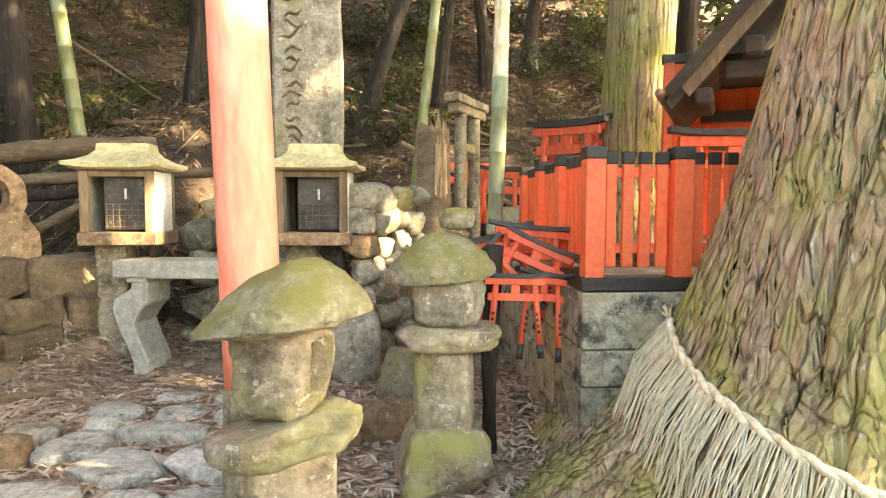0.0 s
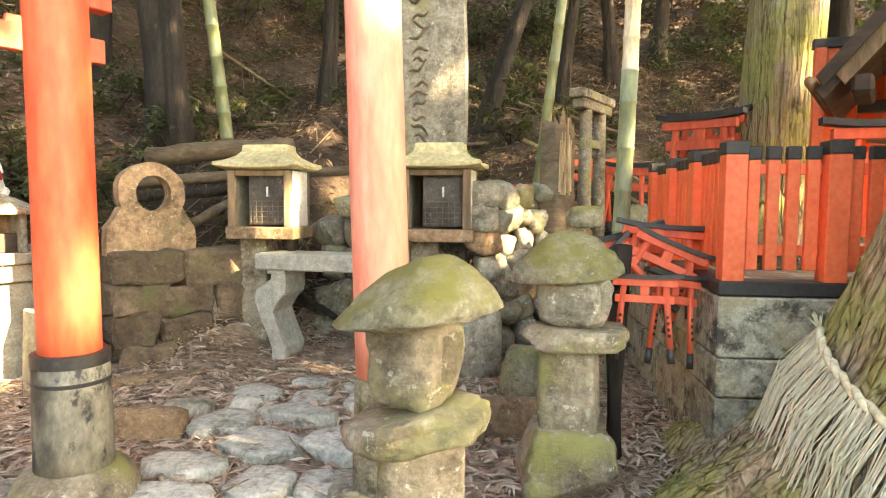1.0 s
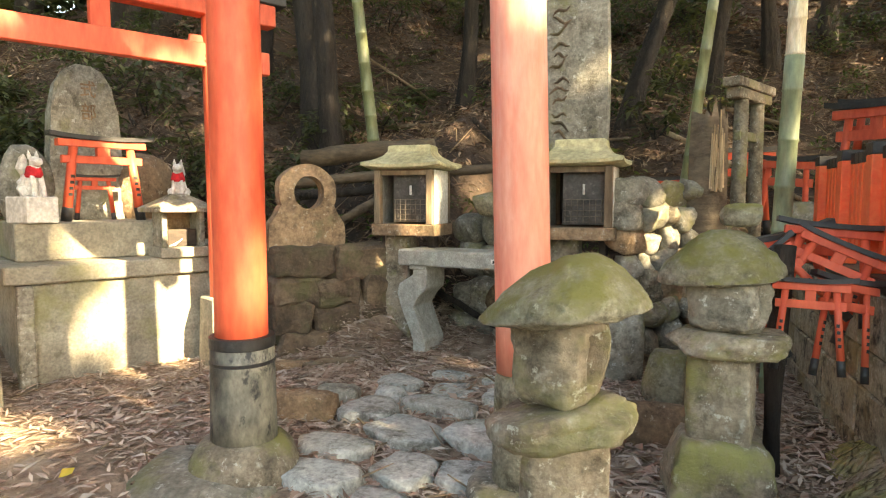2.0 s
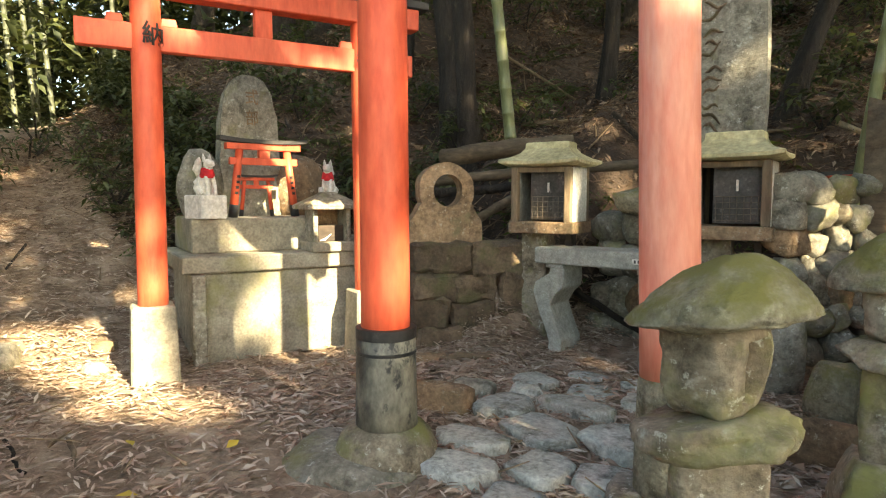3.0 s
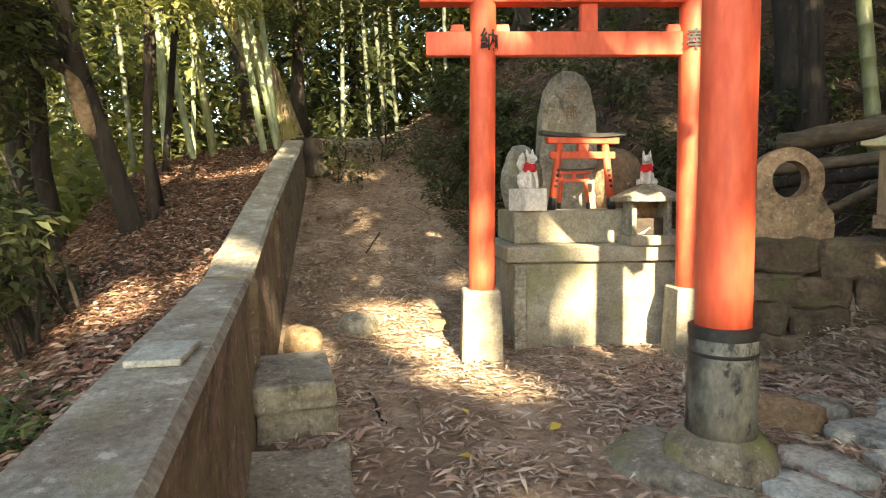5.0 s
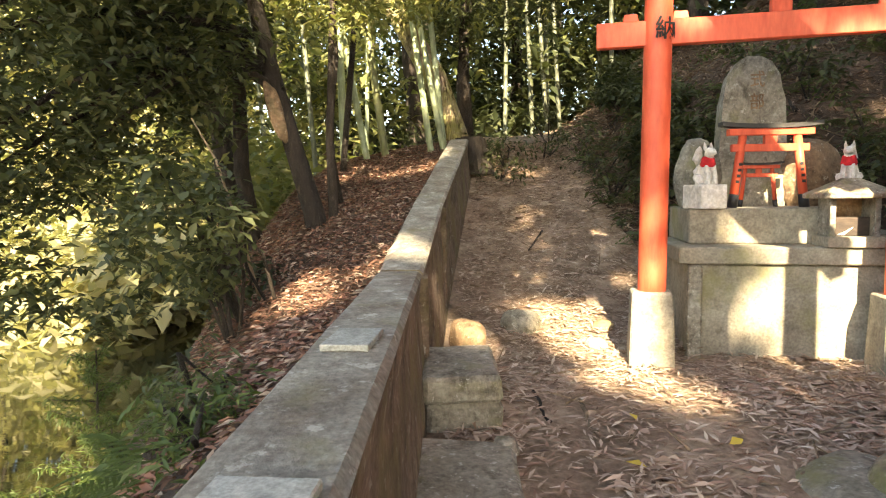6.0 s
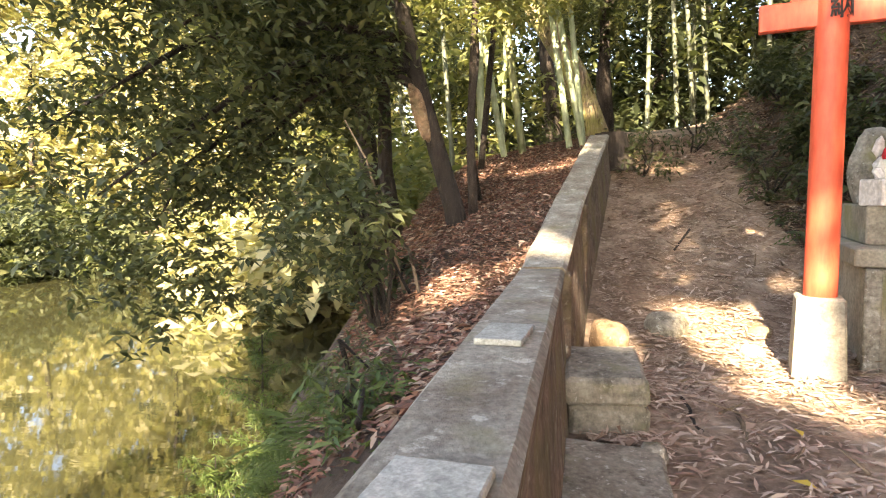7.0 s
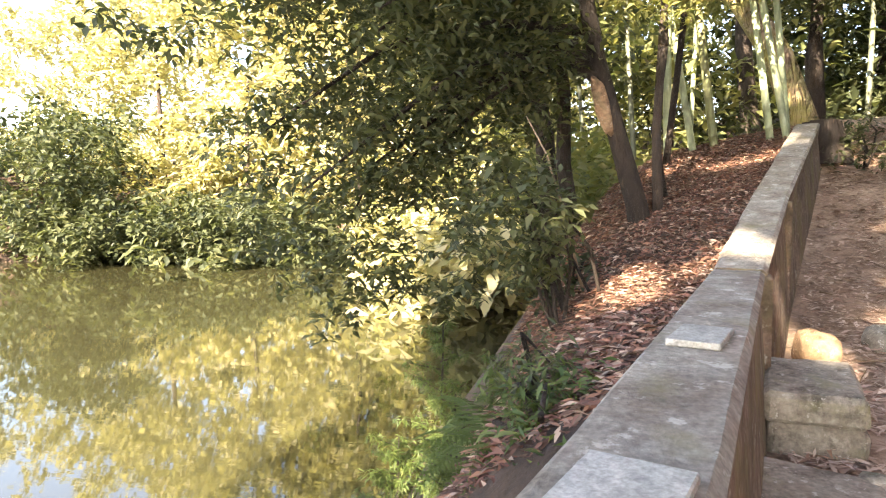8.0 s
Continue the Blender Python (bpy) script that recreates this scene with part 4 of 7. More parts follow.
def second_lantern():
    t = thing("stone_lantern", pose(0.005, 2.58, 0), "stacked natural stone lantern with a rounded cap and top stone", "lantern", "natural stone lanterns")
    part("foot", rock((0.43, 0.36, 0.36), 61, 0.16, 4, 0, 0.8), M_TAN, t, "", True, pose(-0.02, 0, -0.04, 0, 0, 8))
    part("shaft", rock((0.27, 0.25, 0.44), 62, 0.12, 4, 0, 0.88), M_TAN, t, "", True, pose(-0.005, 0, 0.23, 0, 0, -6))
    part("platform", rock((0.45, 0.38, 0.115), 63, 0.16, 4, 0.7, 0.4), M_TAN, t, "flat round stone", True, pose(0.02, 0, 0.59))
    part("fire_box", fire_box((0.27, 0.25, 0.215), 7, 1, 0.92), M_STONE, t, "hollowed fire box", True, pose(0.01, 0, 0.675, 0, 0, -18))
    part("cap", lantern_cap((0.42, 0.38, 0.175), 6.0, 0.05, 0.08, 0.14), M_MOSSY, t, "rounded mossy cap", True, pose(-0.015, 0, 0.875, 0, -5, 0))
    part("finial", rock((0.155, 0.14, 0.095), 67, 0.10, 4, 0, 0.4), M_MOSSY, t, "small round top stone", True, pose(0.045, 0, 1.062))
    return t


second_lantern()


# ---------- plinth, fence ----------
def plinth():
    t = thing("plinth", pose(0.60, 2.85, 0, 0, 0, 5), "stained cut-stone plinth carrying the red shrine fence", "plinth", kind="structure")
    rng = random.Random(5)
    z = -0.15
    for k, h in enumerate((0.26, 0.24, 0.17, 0.26)):
        x = 0.0
        while x < 3.4:
            w = rng.choice((0.55, 0.7, 0.8)) if not (k == 3 and x == 0) else 0.9
            part("block", block((w - 0.006, 0.5, h - 0.005), (x + w / 2, 0.25 + rng.uniform(-0.002, 0.003), z), bevel=0.008), M_PLINTH, t)
            x += w
        y = 0.5
        while y < 1.9:
            w = rng.choice((0.6, 0.75))
            part("block", block((0.4, w - 0.006, h - 0.005), (0.2 + rng.uniform(-0.002, 0.004), y + w / 2, z), bevel=0.008), M_PLINTH, t)
            y += w
        z += h
    part("fill", block((3.0, 1.5, 0.7), (1.9, 1.2, 0.0), bevel=0), M_EARTH, t)
    return t


plinth()


def shrine_fence():
    t = thing("shrine_fence", pose(0.60, 2.85, 0.78, 0, 0, 5), "vermilion picket fence with black caps on black sills", "fence")
    part("sill", block((3.0, 0.13, 0.06), (1.5, 0.075, 0), bevel=0.006), M_BLACK, t)
    part("sill", block((0.13, 1.75, 0.06), (0.075, 1.02, 0), bevel=0.006), M_BLACK, t)
    part("rail", block((2.9, 0.03, 0.045), (1.5, 0.095, 0.165), bevel=0.003), M_FENCERED, t)
    part("rail", block((2.9, 0.03, 0.045), (1.5, 0.095, 0.505), bevel=0.003), M_FENCERED, t)
    part("rail", block((0.03, 1.6, 0.045), (0.095, 0.95, 0.165), bevel=0.003), M_FENCERED, t)
    part("rail", block((0.03, 1.6, 0.045), (0.095, 0.95, 0.505), bevel=0.003), M_FENCERED, t)

    def picket(x, y, big):
        w, z0, z1 = (0.088, 0.06, 0.635) if big else (0.05, 0.105, 0.615)
        d = w if big else 0.026
        turn = x < 0.1
        if not big and turn:
            w, d = d, w
        p = part("post" if big else "picket", block((w, d, z1 - z0 - 0.05), (x, y, z0), bevel=0.003), M_FENCERED, t)
        part("cap", block((w + 0.006, d + 0.006, 0.055), (x, y, z1 - 0.05), bevel=0.004), M_BLACK, p, "black cap")

    for g in range(7):
        picket(0.06 + g * 0.40, 0.06, True)
        for i in range(4):
            picket(0.06 + g * 0.40 + 0.078 * (i + 1) + 0.005, 0.07, False)
    for g in range(4):
        if g:
            picket(0.06, 0.06 + g * 0.48, True)
        for i in range(6):
            picket(0.07, 0.06 + g * 0.48 + 0.0685 * (i + 1), False) if g < 3 else None
    return t


shrine_fence()


# ---------- the great cedar and its straw rope ----------
CEDAR = [(-0.3, 1.6), (0.05, 1.24), (0.3, 0.99), (0.62, 0.80), (0.98, 0.70), (1.38, 0.615), (2.0, 0.51), (3.0, 0.465), (5.0, 0.43), (9.0, 0.36)]


def cedar_radius(z):
    for a, b in zip(CEDAR, CEDAR[1:]):
        if z <= b[0]:
            u = max((z - a[0]) / (b[0] - a[0]), 0)
            return a[1] + (b[1] - a[1]) * u
    return CEDAR[-1][1]


def cedar_middle(z):
    k = max(z, 0)
    return Vector((1.66 + 0.10 * k, 2.40 + 0.03 * k, z))


def bark_trunk(middle, radius, heights, seg, ridge, seed, lobes=0.0):
    """A trunk with long wandering ridges in its bark and root lobes at the foot."""
    verts, faces = [], []
    for z in heights:
        c, r = middle(z), radius(z)
        for i in range(seg):
            a = 2 * math.pi * i / seg
            p = Vector((math.cos(a), math.sin(a), 0))
            q = Vector((p.x * 11 + noise.noise(Vector((p.x, p.y, z * 0.8 + seed))) * 1.2, p.y * 9, z * 0.55 + seed))
            furrow = abs(noise.noise(Vector((q.x * 1.5, q.y * 1.5, q.z * 1.2)))) + 0.5 * abs(noise.noise(Vector((q.x * 3.1, q.y * 3.1, q.z * 2.6 + 7))))
            k = min(furrow / 0.16, 1.0) * ridge * 0.55 + abs(noise.noise(q)) * ridge * 0.5 + noise.noise(q * 2.3) * ridge * 0.3 + noise.noise(Vector((p.x * 1.5, p.y * 1.5, z * 0.4 + seed))) * ridge * 1.4
            lobe = lobes * max(0, 1.1 - z) ** 2 * noise.noise(Vector((p.x * 2.2, p.y * 2.2, seed + 4)))
            verts.append(c + p * (r + k + lobe))
    n = len(heights)
    for j in range(n - 1):
        for i in range(seg):
            faces.append((j * seg + i, j * seg + (i + 1) % seg, (j + 1) * seg + (i + 1) % seg, (j + 1) * seg + i))
    return verts, faces


def great_cedar():
    t = thing("cedar_tree", pose(0, 0, 0), "huge mossy cedar with a flared root foot and furrowed bark", "tree")
    hs = list(np.arange(-0.3, 3.0, 0.04)) + list(np.arange(3.0, 9.1, 0.4))
    v, f = bark_trunk(cedar_middle, cedar_radius, hs, 460, 0.075, 3.0, 0.25)
    part("trunk", mesh_of("trunk", v, f, M_BARK, True), None, t)
    rng = np.random.default_rng(3)
    c = rng.normal(0, 1, (90, 3)) * (1.7, 1.7, 1.0) + (2.3, 2.0, 8.5)
    part("crown", leaf_mesh("crown", cloud(rng, c, 60, (0.6, 0.6, 0.4)), 3, 0.3, 0.12, M_LEAF_DARK), None, t)
    return t


great_cedar()


def straw_rope():
    t = thing("straw_rope", pose(0, 0, 0), "sacred twisted straw rope with a long hanging fringe", "rope")
    pts = []
    for i in range(60):
        u = i / 59
        th = radians(166 + 150 * u)
        z = 0.70 - 0.27 * min(u / 0.44, 1) + 0.05 * max(u - 0.44, 0)
        c = cedar_middle(z)
        r = cedar_radius(z) + 0.07
        pts.append(Vector((c.x + r * math.cos(th), c.y + r * math.sin(th), z)))
    for ph in (0, math.pi):
        bm = bmesh.new()
        q = [p + Vector((0.008 * math.cos(i * 1.5 + ph), 0.008 * math.cos(i * 1.5 + ph), 0.010 * math.sin(i * 1.5 + ph))) for i, p in enumerate(pts)]
        tube(bm, q, [0.013] * len(q), 8)
        part("strand", bm, M_STRAW, t, "twisted straw strand", True)
    rng = random.Random(8)
    bm = bmesh.new()
    for i in range(800):
        u = rng.random()
        k = u * 58
        p = pts[int(k)].lerp(pts[int(k) + 1], k % 1)
        c = cedar_middle(p.z)
        out = Vector((p.x - c.x, p.y - c.y, 0)).normalized()
        ln = rng.uniform(0.28, 0.52)
        s = rng.uniform(-0.09, 0.09)
        side = Vector((-out.y, out.x, 0))
        w = rng.uniform(0.0016, 0.0038)
        o = rng.uniform(0.0, 0.05)
        path = [p + out * o * 0.3, p + out * (0.05 + o + ln * 0.1) + side * s * 0.4 - Vector((0, 0, ln * 0.4)), p + out * (0.05 + o + ln * 0.30) + side * s - Vector((0, 0, ln))]
        a = [(bm.verts.new(q - side * w), bm.verts.new(q + side * w), bm.verts.new(q + out * w)) for q in path]
        for r0, r1 in zip(a, a[1:]):
            for j in range(3):
                bm.faces.new((r0[j], r0[(j + 1) % 3], r1[(j + 1) % 3], r1[j]))
    part("fringe", bm, M_STRAW, t, "loose hanging straw fringe")
    bm = bmesh.new()
    for i in range(26):
        d = Vector((rng.uniform(-0.5, 0.1), rng.uniform(-0.4, 0.3), rng.uniform(0.4, 1.0))).normalized()
        tube(bm, [pts[0], pts[0] + d * rng.uniform(0.04, 0.08)], [0.003, 0.001], 5)
    for i in range(9):
        q = pts[0]
        e = q + Vector((rng.uniform(-0.22, -0.04), rng.uniform(-0.12, 0.0), rng.uniform(-0.45, -0.2)))
        tube(bm, [q, q.lerp(e, 0.5) + Vector((-0.03, 0, 0.03)), e], [0.0035, 0.003, 0.001], 5)
    part("tuft", bm, M_STRAW, t, "frayed rope end")
    return t


straw_rope()


def plain_tree(name, base, top, r0, r1, mat, label, category="tree", group="", bend=0.15, seed=0, seg=22, ridge=0.02):
    t = thing(name, pose(0, 0, 0), label, category, group)
    b, e = Vector(base), Vector(top)
    h = e.z - b.z

    def mid(z):
        u = (z - b.z) / h
        p = b.lerp(e, u)
        return Vector((p.x + bend * noise.noise(Vector((u * 2.2, seed, 0))) * min(u * 4, 1), p.y + bend * noise.noise(Vector((u * 2.2, seed, 9))) * min(u * 4, 1), z))

    def rad(z):
        u = (z - b.z) / h
        return r0 + (r1 - r0) * u + r0 * 0.5 * max(0, 0.12 - u) / 0.12
    hs = [b.z - 0.15 + (h + 0.15) * i / 36 for i in range(37)]
    v, f = bark_trunk(mid, rad, hs, seg, ridge, seed, 0)
    part("trunk", mesh_of("trunk", v, f, mat, True), None, t)
    return t


plain_tree("cedar_tree", (1.93, 6.9, 0.9), (2.15, 6.7, 7.5), 0.37, 0.26, M_BARK, "straight mossy cedar trunk behind the fence", seg=60, ridge=0.03, seed=2, bend=0.05)


# ---------- bamboo ----------
def bamboo(base, top, r, mat, label, group="bamboo culms", cut=False, taper=0.75):
    t = thing("bamboo_culm", pose(*base), label, "bamboo", group)
    b, e = Vector(base), Vector(top)
    d = e - b
    ln = d.length
    bm = bmesh.new()
    prof, z, i = [], 0.0, 0
    rng = random.Random(int(abs(base[0] * 100) + abs(base[1] * 37)))
    while z < ln:
        k = 1 + (taper - 1) * z / ln
        step = 0.2 + 0.04 * i * 0.3 + rng.uniform(-0.02, 0.02)
        prof += [(r * k * 0.97, z), (r * k * 1.09, z + 0.008), (r * k * 1.0, z + 0.018)]
        z += min(step, 0.42)
        i += 1
    prof.append((r * taper, ln))
    m = d.to_track_quat("Z", "Y").to_matrix().to_4x4()
    lathe(bm, prof, 16, m=m)
    part("culm", bm, mat, t, smooth=True)
    return t


def grow(x, y, dx=0, dy=0, h=7, r=0.05, mat=None, label="green bamboo culm with ringed nodes"):
    z = land(x, y) - 0.1
    return bamboo((x, y, z), (x + dx, y + dy, z + h), r, mat or M_BAMBOO, label)


grow(-3.19, 5.60, -0.42, -0.25, 4.5, 0.062)
bamboo((-0.36, 5.15, 0.6), (0.06, 5.1, 4.2), 0.045, M_BAMBOO, "leaning green bamboo culm beside a dead stump")
bamboo((0.265, 4.2, -0.1), (0.33, 4.18, 1.98), 0.055, M_PALEBAMBOO, "pale green upright bamboo pole", taper=0.95)
bamboo((0.33, 4.18, 1.98), (0.36, 4.17, 3.6), 0.05, M_STRAW, "whitish upper bamboo pole", taper=0.9)
for x, y, dx, dy, h, r, mat in ((-8.10, 0.36, 0.1, -0.1, 6, 0.05, M_PALEBAMBOO), (-8.1, 0.66, -0.2, -1.0, 6, 0.042, M_PALEBAMBOO), (-8.2, 0.9, -0.2, -0.75, 6, 0.05, M_BAMBOO),
                                (-8.0, 1.46, -0.3, -0.75, 6, 0.042, M_PALEBAMBOO), (-7.95, 1.62, -0.3, -1.05, 6, 0.04, M_PALEBAMBOO), (-8.15, 1.66, -0.2, -0.55, 6, 0.038, M_PALEBAMBOO),
                                (-12.3, 4.4, 0.2, -0.5, 9, 0.045, M_SHADEBAMBOO), (-12.4, 4.75, 0.0, -0.6, 9, 0.045, M_SHADEBAMBOO), (-12.2, 4.95, -0.1, -0.5, 9, 0.045, M_SHADEBAMBOO), (-11.7, 5.83, 0.0, -0.15, 9, 0.045, M_SHADEBAMBOO),
                                (-12.6, 3.9, 0.1, 0.1, 9, 0.045, M_SHADEBAMBOO), (-13.5, 5.2, 0.3, -0.3, 9, 0.045, M_SHADEBAMBOO), (-14.2, 3.4, 0.2, 0.4, 9, 0.045, M_SHADEBAMBOO), (-13.8, 6.6, 0.2, -0.4, 9, 0.045, M_SHADEBAMBOO),
                                (-10.6, 0.1, 0.2, -0.5, 8, 0.042, M_SHADEBAMBOO), (-11.4, 0.9, -0.2, 0.3, 8, 0.042, M_PALEBAMBOO), (-12.2, -0.6, 0.1, -0.6, 8, 0.042, M_SHADEBAMBOO)):
    grow(x, y, dx, dy, h, r, mat)


# ---------- trunks of the hillside ----------
for i, (x, y, dx, dy, r) in enumerate(((-4.45, 6.5, -0.35, 0.1, 0.20), (-4.0, 6.0, -0.2, -0.05, 0.10), (-1.08, 7.7, 0.35, 0.2, 0.09), (-3.1, 7.6, 0.15, 0, 0.08), (-2.5, 8.6, -0.2, 0, 0.10), (-0.2, 9.2, 0.1, 0.1, 0.07), (0.55, 10.2, -0.1, 0.0, 0.09),
                                        (-5.6, 6.6, 0.2, 0.1, 0.12), (-6.8, 6.2, 0.3, 0.2, 0.13), (-8.3, 6.9, 0.1, -0.2, 0.14), (-7.6, 8.4, 0.2, 0, 0.12), (-10.2, 6.6, 0.2, 0.1, 0.15), (3.4, 9.6, 0.1, 0, 0.16), (2.9, 8.4, 0.1, 0, 0.10), (-3.6, 9.9, 0.1, 0.2, 0.11), (1.4, 11.8, 0, 0, 0.12))):
    z = land(x, y)
    plain_tree("forest_tree", (x, y, z - 0.1), (x + dx * 4, y + dy * 4, z + 7.5), r, r * 0.55, M_DARKBARK, "dark bare lower trunk on the wooded slope", "tree", "trees on the slope", 0.3, i + 11)


# ---------- stump, wooden gate, offered torii ----------
def dead_stump():
    t = thing("dead_stump", pose(-0.12, 4.8, 0.0), "split dead stump with pale torn wood", "stump")
    n = 26
    bm = bmesh.new()
    rows = []
    for j in range(14):
        z = 0.3 + 1.45 * j / 13
        ring = []
        for i in range(n):
            a = 2 * math.pi * i / n
            r = 0.15 - 0.035 * j / 13 + 0.02 * noise.noise(Vector((math.cos(a) * 3, math.sin(a) * 3, z)))
            zz = z if j < 11 else z + 0.35 * noise.noise(Vector((math.cos(a) * 4, math.sin(a) * 4, 2))) * (j - 10) / 3
            ring.append(bm.verts.new((r * math.cos(a), r * math.sin(a), zz)))
        rows.append(ring)
    for a, b in zip(rows, rows[1:]):
        for i in range(n):
            bm.faces.new((a[i], a[(i + 1) % n], b[(i + 1) % n], b[i]))
    bm.faces.new(rows[0][::-1])
    bm.faces.new(rows[-1])
    part("trunk", bm, M_DEADWOOD, t, smooth=True)
    rng = random.Random(4)
    for i in range(22):
        bm = bmesh.new()
        x = 0.05 + rng.uniform(-0.03, 0.05)
        z0 = rng.uniform(1.2, 1.45)
        tube(bm, [(x, -0.135 - rng.uniform(0, 0.02), z0), (x + rng.uniform(-0.01, 0.01), -0.14 - rng.uniform(0, 0.03), z0 + rng.uniform(0.2, 0.36))], [0.009, 0.003], 5)
        part("splinter", bm, M_PALEWOOD, t, "pale splintered wood")
    return t


dead_stump()


def old_wooden_gate():
    t = thing("wooden_gate", pose(0.15, 5.5, 0.6, 0, 0, 68), "small weathered wooden torii going grey-green", "torii gate")
    for x in (-0.16, 0.16):
        bm = bmesh.new()
        tube(bm, [(x * 1.1, 0, 0), (x, 0, 1.32)], [0.058, 0.05], 16)
        part("pillar", bm, M_TAN, t, smooth=True)
    part("tie_beam", block((0.46, 0.045, 0.07), (0, 0, 1.02), bevel=0.006), M_TAN, t)
    part("lintel", block((0.66, 0.1, 0.08), (0, 0, 1.32), bevel=0.008), M_TAN, t)
    part("cap_beam", block((0.74, 0.13, 0.07), (0, 0, 1.40), (0, 0, 0), 0.008), M_TAN, t)
    return t


old_wooden_gate()


def prop_post():
    t = thing("wooden_prop", pose(0.2, 2.93, 0), "dark upright wooden prop beside the plinth", "post")
    bm = bmesh.new()
    tube(bm, [(0, 0, -0.05), (0.0, 0.02, 0.5), (0.02, 0.0, 0.98)], [0.045, 0.042, 0.04], 14)
    part("shaft", bm, M_DARKBARK, t, smooth=True)
    return t


prop_post()
lean_lbl = "small red offered torii leaning in a pile against the plinth"
for m, w, h in ((pose(0.30, 2.80, 0.50, -6, 0, -8), 0.235, 0.36), (pose(0.42, 2.9, 0.46, -10, 10, 25), 0.22, 0.40), (pose(0.36, 3.0, 0.60, -8, -38, 10), 0.28, 0.40), (pose(0.30, 3.12, 0.62, -5, 24, -6), 0.30, 0.40), (pose(0.40, 3.25, 0.62, -5, 5, 4), 0.34, 0.44), (pose(0.34, 3.4, 0.52, 0, -14, 14), 0.36, 0.5)):
    small_torii(m, w, h, lean_lbl)
small_torii(pose(1.16, 6.45, 1.02, 0, 0, -32), 0.62, 0.98, "vermilion offered torii at the foot of the slope", "torii at the slope", True)
small_torii(pose(1.32, 6.85, 1.1, 0, 0, -32), 0.62, 0.98, "vermilion offered torii at the foot of the slope", "torii at the slope", True)
small_torii(pose(0.45, 6.4, 0.75, 0, 4, -20), 0.42, 0.8, "vermilion offered torii at the foot of the slope", "torii at the slope", True)
small_torii(pose(0.14, 6.6, 0.85, 0, 0, 15), 0.5, 0.8, "vermilion offered torii at the foot of the slope", "torii at the slope", True)
small_torii(pose(-0.42, 5.95, 0.75, 0, -3, 10), 0.42, 0.62, "vermilion offered torii at the foot of the slope", "torii at the slope", True)


def low_wall(m, rows, w, label):
    t = thing("stone_pedestal", m, label, "stone pedestal", "old stone pedestals")
    z = 0
    for k in range(rows):
        part("slab", block((w - 0.06 * k, 0.4 - 0.05 * k, 0.16), (0.01 * k, 0, z), (0, 0, 3 * k), 0.012), M_STONE, t)
        z += 0.162
    return t


low_wall(pose(0.62, 5.9, 0.35, 0, 0, -12), 5, 0.62, "stepped mossy stone pedestal below the slope")
low_wall(pose(0.36, 5.35, 0.1, 0, 0, -6), 4, 0.4, "stepped mossy stone pedestal below the slope")
for i, (x, y, z, w, rz) in enumerate(((0.55, 6.6, 1.62, 0.8, 6), (0.6, 6.75, 1.75, 0.9, -4), (-0.5, 6.5, 1.45, 1.0, 8))):
    tagged(part("plank", block((w, 0.12, 0.04), (0, 0, 0), bevel=0.004), M_WOOD, None, "", False, pose(x, y, land(x, y) + 0.06 + 0.05 * i, 4, 0, rz)), "grey weathered plank lying on the slope", "plank", "loose planks")


